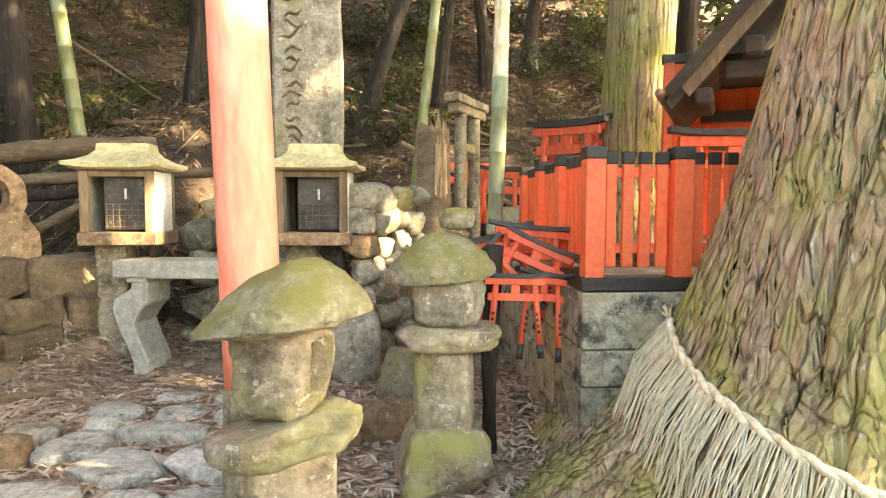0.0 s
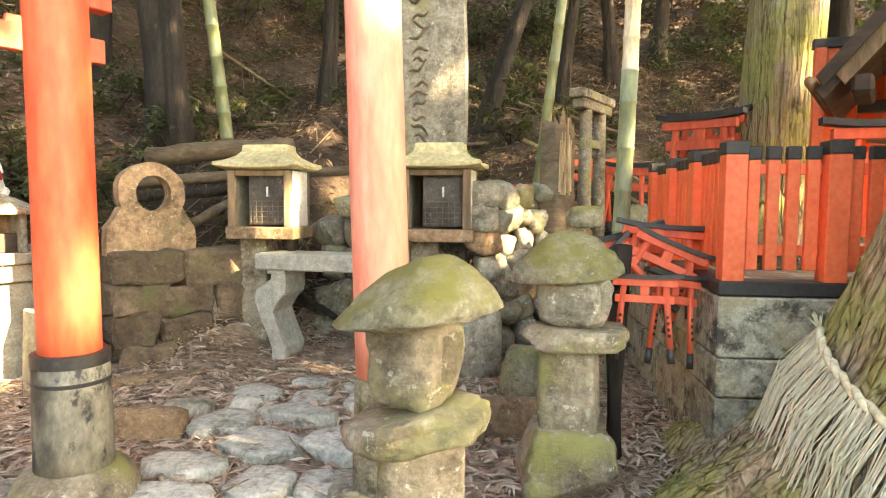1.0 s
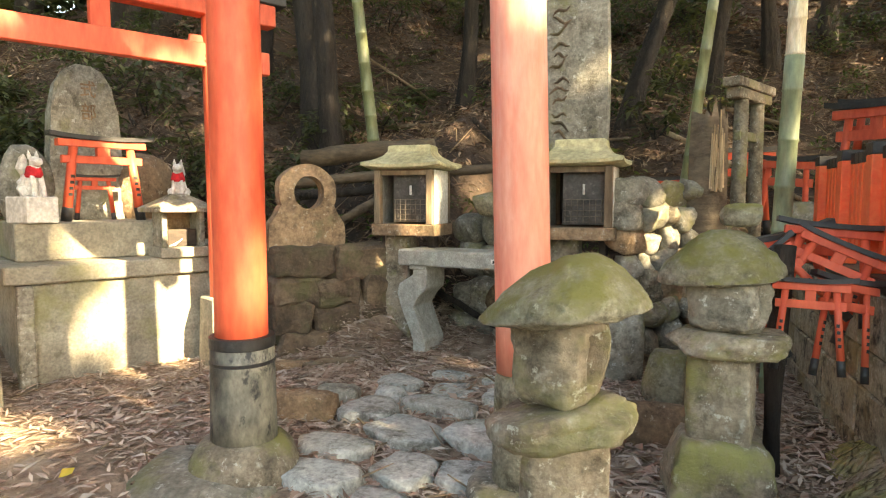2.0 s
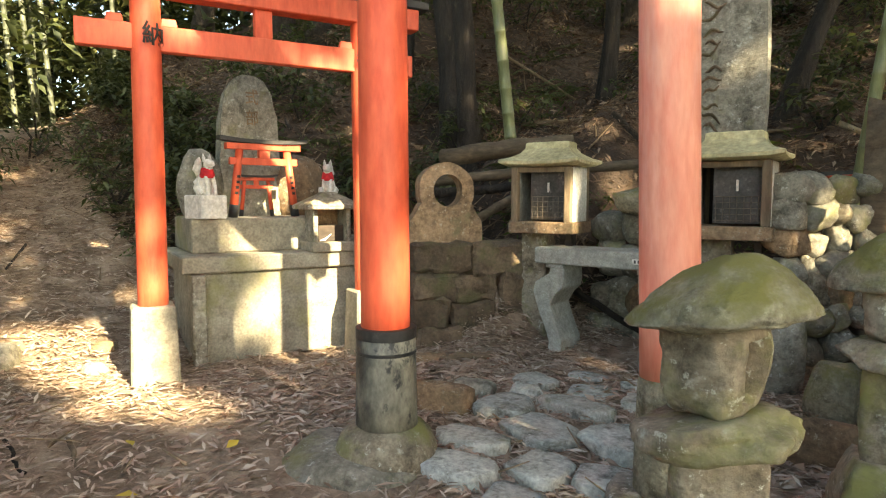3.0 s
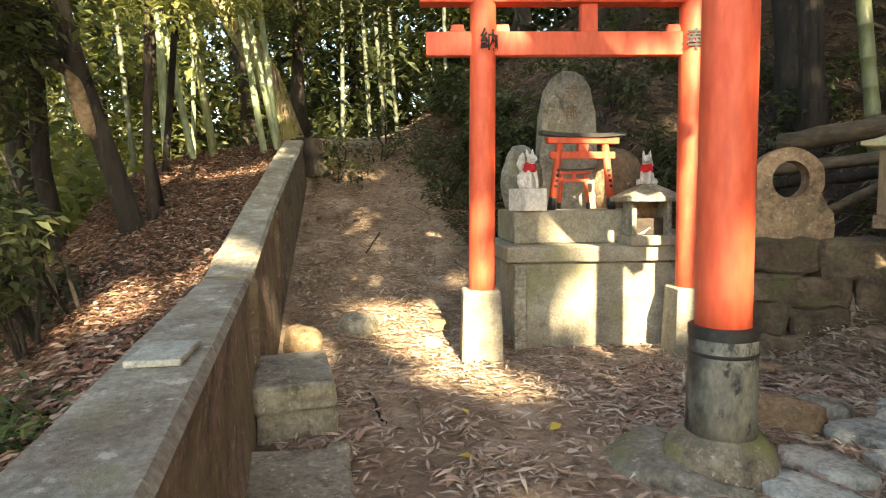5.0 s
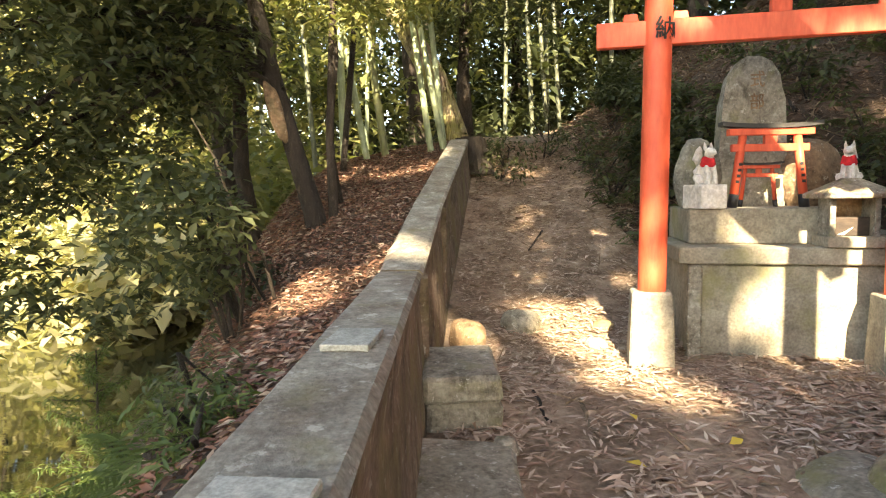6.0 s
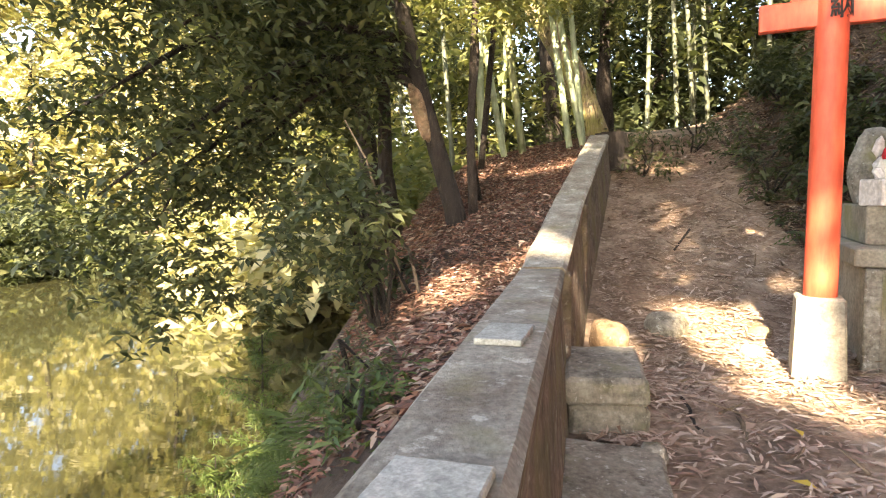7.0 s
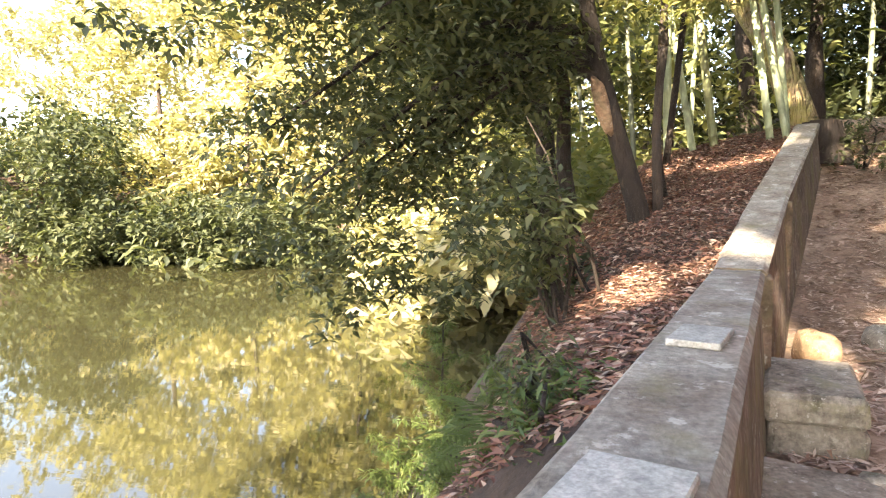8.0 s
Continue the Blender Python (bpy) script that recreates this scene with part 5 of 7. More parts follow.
# ---------- the shrine building at the right ----------
def shrine():
    t = thing("shrine_building", pose(1.50, 4.55, 0.02, 0, 0, -24) @ pose(-1.47, -3.95, 0), "small red shrine under a dark wooden gabled roof", "shrine")
    for k, (off, z, mat, w) in enumerate(((0.0, 0.0, M_DARKWOOD, 2.0), (0.05, -0.075, M_DARKWOOD, 1.9))):
        bm = bmesh.new()
        for s in (-1, 1):
            a = [bm.verts.new((2.55 + s * x, y, zz + z)) for x, y, zz in ((0.0, 3.95 + off, 3.25), (1.08, 3.95 + off, 1.96), (1.08, 5.9, 1.96), (0.0, 5.9, 3.25))]
            b = [bm.verts.new(v.co - Vector((s * 0.045, 0, 0.065))) for v in a]
            bm.faces.new(a)
            bm.faces.new(b[::-1])
            for i in range(4):
                bm.faces.new((a[i], a[(i + 1) % 4], b[(i + 1) % 4], b[i]))
        bmesh.ops.recalc_face_normals(bm, faces=bm.faces)
        part("roof" if k == 0 else "roof_underlay", bm, mat, t)
    for s in (-1, 1):
        bm = bmesh.new()
        a = [bm.verts.new((2.55 + s * x, y, zz)) for y in (3.985, 4.03) for x, zz in ((-0.02, 3.02), (0.92, 1.90), (0.98, 1.98), (-0.02, 3.16))]
        bm.faces.new(a[:4])
        bm.faces.new(a[4:][::-1])
        for i in range(4):
            bm.faces.new((a[i], a[(i + 1) % 4], a[4 + (i + 1) % 4], a[4 + i]))
        bmesh.ops.recalc_face_normals(bm, faces=bm.faces)
        part("bargeboard", bm, M_WOOD, t, "brown sloping bargeboard")
    bm = bmesh.new()
    tube(bm, [(1.44, 3.95, 1.93), (1.44, 5.9, 1.93)], [0.035, 0.035], 12)
    part("gutter", bm, M_WOOD, t, smooth=True)
    part("cross_beam", block((1.5, 0.11, 0.13), (2.6, 4.15, 2.02), bevel=0.01), M_DARKWOOD, t)
    part("beam_end", block((0.13, 0.6, 0.13), (2.02, 4.25, 2.14), (0, 0, 0), 0.02), M_DARKWOOD, t)
    part("beam_end", block((0.12, 0.6, 0.12), (1.72, 4.3, 1.84), (0, 0, 0), 0.02), M_DARKWOOD, t)
    part("ceiling", block((1.9, 1.7, 0.04), (2.6, 5.0, 2.16), bevel=0.004), M_DARKWOOD, t)
    for x in (2.2, 3.1):
        part("post", block((0.13, 0.13, 1.5), (x, 4.3, 0.75), bevel=0.01), M_WOOD, t)
    part("wall", block((1.9, 0.05, 1.2), (2.7, 5.3, 0.95), bevel=0.004), M_FENCERED, t)
    for i in range(9):
        part("wall_batten", block((0.035, 0.025, 1.2), (1.83 + 0.2 * i, 5.263, 0.95), bevel=0.003), M_FENCERED, t)
    part("lintel", block((2.0, 0.09, 0.09), (2.65, 5.2, 1.86), bevel=0.006), M_BLACK, t)
    bm = bmesh.new()
    tube(bm, [(1.75, 4.5, 1.62), (2.55, 4.45, 1.52)], [0.05, 0.05], 14)
    part("round_rail", bm, M_WOOD, t, smooth=True)
    return t


shrine()


def red_screen():
    t = thing("red_screen_fence", pose(1.98, 5.9, 0.9, 0, 0, -10), "tall vermilion boarded screen with a black top rail", "fence")
    for i in range(7):
        part("board", block((0.135, 0.025, 1.55), (0.07 + 0.145 * i, 0, 0), bevel=0.003), M_FENCERED, t)
    part("top_rail", block((1.15, 0.09, 0.08), (0.52, 0, 1.55), bevel=0.006), M_BLACK, t)
    part("post", block((0.09, 0.09, 1.6), (0.0, -0.03, -0.05), bevel=0.006), M_FENCERED, t)
    return t


red_screen()
small_torii(pose(1.78, 4.05, 0.85, 0, 0, -8), 0.6, 0.78, "vermilion offered torii with a black cap inside the fence", "torii inside the fence", True)


def paper_strings():
    rng = np.random.default_rng(12)
    c = np.stack([rng.uniform(1.27, 1.31, 110), rng.uniform(2.76, 2.80, 110), rng.uniform(0.98, 1.44, 110)], 1)
    t = thing("paper_strings", pose(0, 0, 0), "hanging bundle of white and red folded papers", "paper decoration")
    part("paper_tassel", leaf_mesh("papers", cloud(rng, c, 26, (0.022, 0.03, 0.03)), 12, 0.020, 0.016, leafy("folded_paper", [(0.85, 0.83, 0.8), (0.85, 0.82, 0.78), (0.84, 0.84, 0.84), (0.86, 0.84, 0.8), (0.8, 0.5, 0.46), (0.86, 0.84, 0.82), (0.62, 0.66, 0.7)], 0.8, 0.1)), None, t)
    bm = bmesh.new()
    tube(bm, [(1.3, 2.78, 0.8), (1.45, 2.62, 2.15)], [0.004, 0.004], 5)
    part("string", bm, M_STRAW, t)


paper_strings()


# ---------- boulders, wall rocks, monument ----------
def boulder(x, y, z, size, seed, mat, label, group="", rot=0, sq=0.35, rough=0.16, cat="stone"):
    return tagged(part("boulder", rock(size, seed, rough, 3, 0, sq), mat, None, "", True, pose(x, y, z, 0, 0, rot)), label, cat, group)


rr = random.Random(21)
for i in range(20):
    x = -1.92 + 0.165 * (i % 6) + rr.uniform(-0.05, 0.05)
    z = 0.0 + 0.28 * (i // 6)
    boulder(x, 4.78 + 0.08 * (i // 6) + rr.uniform(-0.05, 0.05), z - 0.05, (rr.uniform(0.24, 0.36), 0.34, rr.uniform(0.26, 0.38)), 100 + i, rr.choice((M_STONE, M_BROWNSTONE, M_STONE)), "mossy fieldstone in the bank behind the table", "bank stones", rr.uniform(0, 90))
boulder(-1.52, 4.62, 1.02, (0.62, 0.4, 0.24), 130, M_MOSSY, "flat mossy boulder on the bank", "bank stones")
boulder(-1.32, 4.72, 0.62, (0.34, 0.3, 0.42), 131, M_MOSSY, "upright mossy boulder on the bank", "bank stones")
for i in range(32):
    c, k = i % 4, i // 4
    boulder(-0.62 + 0.135 * c + rr.uniform(-0.04, 0.04), 4.40 + 0.13 * c + rr.uniform(-0.03, 0.03), -0.05 + 0.165 * k + rr.uniform(-0.02, 0.02), (rr.uniform(0.17, 0.29), 0.30, rr.uniform(0.17, 0.25)), 140 + i, rr.choice((M_TAN, M_STONE, M_BROWNSTONE, M_STONE)), "rounded stone of the retaining wall", "retaining wall stones", rr.uniform(-60, 60), rr.uniform(0.2, 0.7), 0.34)
for i in range(20):
    boulder(-0.28 + 0.10 * (i % 4) + rr.uniform(-0.04, 0.04), 4.95 + 0.1 * (i % 3), 0.05 + 0.19 * (i // 4), (rr.uniform(0.18, 0.30), 0.3, rr.uniform(0.18, 0.27)), 180 + i, rr.choice((M_TAN, M_STONE, M_BROWNSTONE)), "rounded stone of the retaining wall", "retaining wall stones", rr.uniform(0, 90), 0.4, 0.32)
boulder(-0.62, 4.12, -0.06, (0.42, 0.3, 0.62), 171, M_STONE, "squared grey stone before the wall", "foreground stones", 8, 0.75, 0.07)
boulder(-0.28, 3.75, -0.05, (0.3, 0.26, 0.42), 172, M_MOSSY, "squared mossy stone before the wall", "foreground stones", -12, 0.75, 0.08)
boulder(-0.30, 3.2, -0.08, (0.5, 0.3, 0.3), 173, M_BROWNSTONE, "dark kerb stone edging the steps", "foreground stones", 20, 0.6, 0.1)
boulder(-0.62, 3.05, -0.08, (0.5, 0.3, 0.24), 174, M_BROWNSTONE, "dark kerb stone edging the steps", "foreground stones", 10, 0.6, 0.1)
boulder(-4.71, 1.50, -0.02, (0.38, 0.34, 0.26), 180, M_STONE, "rounded pale stone lying on the path", "path stones", 0, 0.1, 0.12)
boulder(-4.25, 1.92, -0.03, (0.2, 0.18, 0.12), 181, M_STONE, "small stone lying on the path", "path stones", 0, 0.1, 0.12)
boulder(-4.6, 2.15, -0.02, (0.2, 0.2, 0.16), 182, M_BROWNSTONE, "small stone lying on the path", "path stones", 0, 0.1, 0.12)
boulder(-4.35, 0.98, -0.03, (0.34, 0.26, 0.3), 183, M_BROWNSTONE, "dark stone against the parapet", "path stones", 0, 0.4, 0.12)
boulder(-2.62, 0.72, -0.02, (0.16, 0.12, 0.11), 184, M_STONE, "small pale stone in the step gap", "path stones", 0, 0.3, 0.12)


def stone_monument():
    t = thing("stone_monument", pose(-1.13, 5.15, 1.1, 0, 0, 8), "tall grey stone slab carved with a column of strokes", "stone monument")
    bm = block((0.54, 0.2, 2.6), bevel=0.02)
    bmesh.ops.subdivide_edges(bm, edges=[e for e in bm.edges if e.calc_length() > 0.3], cuts=10, use_grid_fill=True)
    for v in bm.verts:
        v.co.x += 0.035 * noise.noise(Vector((v.co.z * 2, v.co.x * 3, 3))) * (1 if v.co.x > 0 else 0.2)
        v.co.y += 0.015 * noise.noise(v.co * 5)
    part("slab", bm, M_STONE, t)
    rng = random.Random(3)
    for i in range(7):
        z = 0.55 + 0.27 * i
        for k in range(3):
            # dark raised strokes paint the shadow of the carved grooves
            bm = bmesh.new()
            w, o, tilt = rng.uniform(0.05, 0.085), rng.uniform(-0.02, 0.02), rng.uniform(-0.05, 0.05)
            pts = [(-0.115 + o + w * u, -0.104, z + 0.19 - 0.075 * k + tilt * u + 0.022 * math.sin(3 * u + i + k)) for u in (-1, -0.6, -0.2, 0.2, 0.6, 1)]
            tube(bm, pts, [0.005, 0.011, 0.014, 0.012, 0.010, 0.004], 8)
            part("carved_stroke", bm, M_SHADESTONE, t, "dark raised stroke in place of a shadowed carved groove")
    return t


stone_monument()


# ---------- stepping stones, kerbs, slab under the gate ----------
PAVERS = [(-1.40, 2.73, 0.46, 0.34), (-1.03, 2.80, 0.38, 0.36), (-1.22, 2.36, 0.30, 0.34), (-1.62, 2.44, 0.42, 0.24), (-1.73, 2.93, 0.36, 0.34), (-1.44, 3.46, 0.34, 0.26), (-1.82, 3.44, 0.36, 0.24), (-1.40, 3.12, 0.52, 0.22),
          (-0.96, 2.42, 0.30, 0.30), (-1.48, 2.14, 0.42, 0.26), (-1.10, 3.40, 0.34, 0.3), (-0.95, 3.08, 0.3, 0.26), (-1.12, 1.98, 0.4, 0.3), (-1.75, 3.2, 0.24, 0.16), (-1.6, 3.72, 0.3, 0.2), (-1.2, 3.72, 0.36, 0.22), (-0.85, 3.7, 0.3, 0.24)]
for i, (x, y, sx, sy) in enumerate(PAVERS):
    tagged(part("stepping_stone", rock((sx * 0.98, sy * 0.98, 0.2), 200 + i, 0.16, 3, 0.42, 0.72, facets=7), M_PAVER, None, "", True, pose(x, y, -0.09 + 0.015 * math.sin(i * 2.1), 0, 0, (i * 47) % 40 - 20)),
           "pale flat stepping stone set in leaf litter", "stepping stone", "stepping stones")
boulder(-2.06, 2.80, -0.06, (0.42, 0.24, 0.22), 230, M_BROWNSTONE, "dark kerb block edging the paving", "paving kerbs", 5, 0.8, 0.06)
boulder(-2.05, 3.1, -0.08, (0.3, 0.22, 0.17), 231, M_STONE, "dark kerb block edging the paving", "paving kerbs", 15, 0.7, 0.08)
boulder(-1.95, 1.94, -0.10, (0.78, 0.56, 0.19), 232, M_STONE, "broad flat stone under the gate foot", "foundation stone", 12, 0.7, 0.07)
boulder(-2.75, 3.35, -0.03, (0.62, 0.13, 0.12), 233, M_BROWNSTONE, "long kerb stone lying at the bank", "paving kerbs", 52, 0.8, 0.05)
boulder(-3.1, 3.0, -0.03, (0.4, 0.12, 0.08), 234, M_BROWNSTONE, "low kerb stone before the altar", "paving kerbs", 60, 0.8, 0.05)


# ---------- logs, sticks ----------
def log(a, b, r, mat, label, group="fallen logs", bend=0.0):
    t = thing("log", pose(0, 0, 0), label, "log", group)
    a, b = Vector(a), Vector(b)
    bm = bmesh.new()
    n = 9
    pts = [a.lerp(b, i / n) + Vector((0, 0, bend * math.sin(math.pi * i / n))) + Vector((0, 0.02, 0.02)) * noise.noise(Vector((i * 0.7, a.x, a.y))) for i in range(n + 1)]
    tube(bm, pts, [r * (1 + 0.12 * noise.noise(Vector((i * 1.1, b.x, 3)))) * (1 - 0.25 * i / n) for i in range(n + 1)], 12)
    part("wood", bm, mat, t, smooth=True)
    return t


def lay(x0, y0, x1, y1, r, mat=None, label="fallen branch lying on the leaf litter", group="fallen branches", up=0.0):
    return log((x0, y0, land(x0, y0) + r * 0.7 + up), (x1, y1, land(x1, y1) + r * 0.7 + up), r, mat or M_DEADWOOD, label, group)


log((-3.7, 4.75, 1.32), (-1.5, 5.25, 1.46), 0.05, M_DEADWOOD, "long bamboo pole lying along the bank", "fallen logs")
log((-3.6, 4.9, 1.55), (-2.4, 5.2, 1.66), 0.09, M_DEADWOOD, "rotting log lying along the bank", "fallen logs")
log((-3.5, 4.55, 1.2), (-2.2, 4.9, 1.28), 0.045, M_DARKBARK, "dark branch lying along the bank", "fallen logs")
log((-2.9, 4.45, 0.98), (-2.45, 4.95, 1.4), 0.04, M_DEADWOOD, "split branch propped on the bank", "fallen logs")
rb = random.Random(77)
for i in range(46):
    x, y = rb.uniform(-9, 3.2), 0
    y = along(FOOT, x) + rb.uniform(0.4, 5)
    a = rb.uniform(-0.6, 0.6)
    ln = rb.uniform(0.5, 2.2)
    lay(x, y, x + ln * math.cos(a), y + ln * math.sin(a), rb.uniform(0.012, 0.035), rb.choice((M_DEADWOOD, M_DARKBARK, M_WOOD)))
bm = bmesh.new()
for i in range(900):
    x = rb.uniform(-10, 3.6)
    y = along(FOOT, x) + rb.uniform(0.0, 6)
    if i % 6 == 0:
        x, y = rb.uniform(-7, 0.8), rb.uniform(1.0, 4.2)
        if y < along(PARAPET, x) + 0.3:
            continue
    a, ln = rb.uniform(0, 6.28), rb.uniform(0.12, 0.6) * (0.4 if i % 6 == 0 else 1)
    p0 = Vector((x, y, land(x, y) + 0.015))
    q = Vector((x + ln * math.cos(a), y + ln * math.sin(a), 0))
    q.z = land(q.x, q.y) + rb.uniform(0.01, 0.1)
    tube(bm, [p0, q], [rb.uniform(0.003, 0.010), 0.003], 5)
tagged(part("twigs", bm, M_WOOD, None), "broken twigs scattered over slope and path", "twigs", kind="stuff")
lay(-0.6, 7.4, 1.3, 7.2, 0.03, M_PALEWOOD)
lay(-3.45, 1.15, -2.95, 1.05, 0.009, M_DARKBARK)
lay(-3.2, 1.32, -2.75, 1.2, 0.012, M_WOOD)
lay(-6.3, 2.3, -5.9, 2.0, 0.012, M_DARKBARK)
lay(-2.6, 3.5, -2.3, 3.75, 0.03, M_DEADWOOD)
lay(-5.0, 3.0, -4.4, 2.75, 0.03, M_DARKBARK)


# ---------- leaf litter ----------
def scatter(seed, n, area, keep=None):
    rng = np.random.default_rng(seed)
    out = []
    while len(out) < n:
        x, y = rng.uniform(area[0], area[1]), rng.uniform(area[2], area[3])
        if keep is None or keep(x, y, rng):
            out.append((x, y, land(x, y) + rng.uniform(0.004, 0.022)))
    return out


def near_ground(x, y, rng):
    edge = along(PARAPET, x) + 0.2
    if y < edge or y > along(FOOT, x) + 0.6:
        return False
    if math.hypot(x - 1.66, y - 2.4) < 0.9:
        return False
    # bare trodden earth before the gates
    if -3.3 < x < -0.9 and y < 2.0 + 0.3 * noise.noise(Vector((x * 2, y * 2, 8))) and noise.noise(Vector((x * 1.6, y * 1.6, 4))) > -0.3:
        return rng.random() < 0.3
    # the trodden middle of the path holds fewer leaves
    mid = along(PARAPET, x) + 1.25
    if x < -2.0 and abs(y - mid) < 0.45:
        return rng.random() < 0.85
    return noise.noise(Vector((x * 0.9, y * 0.9, 2))) > -0.35 or rng.random() < 0.4


def stuff(name, me, label, category):
    return tagged(part(name, me, None), label, category, kind="stuff")


stuff("leaf_litter", leaf_mesh("leaf_litter", scatter(1, 62000, (-9.5, 1.6, 0.2, 6), near_ground), 1, 0.085, 0.015, M_LITTER, 0.1, flat=True), "dead bamboo leaves scattered over the ground", "leaf litter")
stuff("leaf_litter", leaf_mesh("leaf_litter", scatter(2, 1500, (-8, 1.4, 0.2, 6), near_ground), 2, 0.075, 0.04, M_LITTER, 0.3, flat=True), "broad dead leaves scattered over the ground", "leaf litter")
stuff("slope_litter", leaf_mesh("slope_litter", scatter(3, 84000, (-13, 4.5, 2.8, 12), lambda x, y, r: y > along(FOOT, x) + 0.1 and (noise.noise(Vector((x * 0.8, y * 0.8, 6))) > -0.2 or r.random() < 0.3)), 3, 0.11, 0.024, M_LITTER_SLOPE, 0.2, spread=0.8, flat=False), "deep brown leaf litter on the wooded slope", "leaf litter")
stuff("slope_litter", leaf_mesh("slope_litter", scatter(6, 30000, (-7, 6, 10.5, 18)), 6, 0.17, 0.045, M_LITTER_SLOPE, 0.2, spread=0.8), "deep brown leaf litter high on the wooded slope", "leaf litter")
stuff("bank_litter", leaf_mesh("bank_litter", scatter(4, 36000, (-8.6, -1.2, -1.4, 1.8), lambda x, y, r: x < -1.75 + 0.25 * r.random() and along(PARAPET, x) - 0.16 > y > along(PARAPET, x) - 0.5 - min(max((-1.3 - x) * 0.36, 0.05), 1.8)), 4, 0.06, 0.016, M_LITTER_RED, 0.35, spread=0.5), "russet fallen leaves heaped on the pond bank", "leaf litter")
stuff("leaf_litter", leaf_mesh("leaf_litter", scatter(5, 5200, (-3.0, -1.75, 3.3, 4.75), lambda x, y, r: noise.noise(Vector((x * 3, y * 3, 1))) > -0.25), 5, 0.10, 0.017, M_LITTER, 0.2, flat=True), "dead bamboo leaves heaped on the bank", "leaf litter")
yl = leafy("yellow_leaf", [(0.55, 0.40, 0.05), (0.6, 0.45, 0.08)], 0.6, 0.1)
for i, (x, y) in enumerate(((-2.45, 1.75), (-1.0, 2.95), (-2.3, 1.2), (-2.9, 1.45))):
    me = leaf_mesh("fallen_leaf", [(0, 0, 0)], 50 + i, 0.09, 0.05, yl, 0.1, flat=True)
    tagged(part("fallen_leaf", me, None, m=pose(x, y, land(x, y) + 0.025)), "single yellow leaf lying on the ground", "leaf", "fallen yellow leaves")


# ---------- ferns and undergrowth ----------
def frond_mesh(seed, ln=0.42):
    rng = np.random.default_rng(seed)
    verts, faces = [], []
    d, s = np.array([1.0, 0, 0]), np.array([0, 1.0, 0])
    n = 15
    rise = rng.uniform(0.6, 0.85)
    for i in range(n + 1):
        u = i / n
        p = d * ln * u + np.array([0, 0, ln * rise * (u - 1.15 * u * u)])
        w = 0.30 * ln * (1 - u) ** 0.8 * min(u * 5, 1) + 0.004
        b = len(verts)
        verts += [p - d * ln * 0.022, p + d * ln * 0.022]
        for sg in (-1, 1):
            q = p + s * sg * w + d * w * 0.35 - np.array([0, 0, w * 0.25])
            verts += [q + d * ln * 0.006, q - d * ln * 0.004]
        faces += [(b, b + 1, b + 2, b + 3), (b + 1, b, b + 5, b + 4)]
        if i:
            faces.append((b - 5, b, b + 1))
    return mesh_of("frond", verts, faces, M_FERN)


FRONDS = [frond_mesh(s) for s in (1, 2, 3)]


def fern(m, rng):
    t = thing("fern", m, "green fern with arching fronds on the slope", "fern", "ferns")
    for k in range(8):
        q = rng.uniform(0.7, 1.1)
        part("frond", FRONDS[rng.randrange(3)], None, t, m=pose(0, 0, 0, rng.uniform(-10, 10), rng.uniform(-15, 8), 45 * k + rng.uniform(-16, 16)) @ Matrix.Diagonal((q, q, q, 1)))
    return t


rf = random.Random(31)
fern_at = [(-3.0, 5.2), (-2.6, 5.5), (-3.8, 5.0), (-4.2, 4.6), (-3.4, 5.9), (-2.2, 5.6), (-0.4, 5.5), (-4.6, 4.3), (-5.2, 3.7), (-5.6, 3.3), (-6.0, 3.2), (-6.5, 3.3), (-7.0, 3.4), (-7.6, 3.6), (-8.0, 3.9), (-5.0, 4.4), (-4.4, 5.2), (-5.9, 4.2), (-4.9, 3.4), (-4.75, 3.1)]
fern_at += [(rf.uniform(-9, 3), None) for _ in range(46)]
fern_at += [(rf.uniform(-6.4, -3.6), None) for _ in range(34)]
fern_at += [(-2.5, -0.72), (-2.2, -0.66), (-2.95, -0.85), (-2.0, -0.55)]
for x, y in fern_at:
    if y is None:
        y = along(FOOT, x) + rf.uniform(0.5, 5)
    s = rf.uniform(0.6, 1.15)
    fern(pose(x, y, land(x, y) - 0.01, rf.uniform(-12, 12), rf.uniform(-12, 12), rf.uniform(0, 360)) @ Matrix.Diagonal((s, s, s, 1)), rf)
fern(pose(0.93, 2.86, 0.5, 60, 0, 0) @ Matrix.Diagonal((0.28, 0.28, 0.28, 1)), rf)["label"] = "tiny fern growing from a plinth joint"


def shrub(centre, size, n, per, lf, mat, seed, label, stems=5, name="shrub", category="shrub", group="", clump=0.16, foot=None):
    """A leafy bush: stems fan out from the foot to clumps of leaves."""
    rng = np.random.default_rng(seed)
    c = np.asarray(centre)
    t = thing(name, pose(0, 0, 0), label, category, group)
    g = rng.normal(0, 1, (n, 3))
    g /= np.linalg.norm(g, axis=1)[:, None]
    cl = c + g * np.asarray(size) * rng.uniform(0.25, 1, (n, 1)) ** 0.5
    part("foliage", leaf_mesh("foliage", cloud(rng, cl, per, clump), seed, lf[0], lf[1], mat), None, t)
    f = np.asarray(foot if foot is not None else (c[0], c[1], land(c[0], c[1]) - 0.05))
    for i in range(stems):
        bm = bmesh.new()
        e = cl[i * max(n // stems, 1) % n]
        mid = (f + e) / 2 + rng.normal(0, 0.08, 3) + (0, 0, 0.1)
        tube(bm, [f, mid, e], [0.014, 0.010, 0.004], 7)
        part("stem", bm, M_DARKBARK, t, smooth=True)
    return t


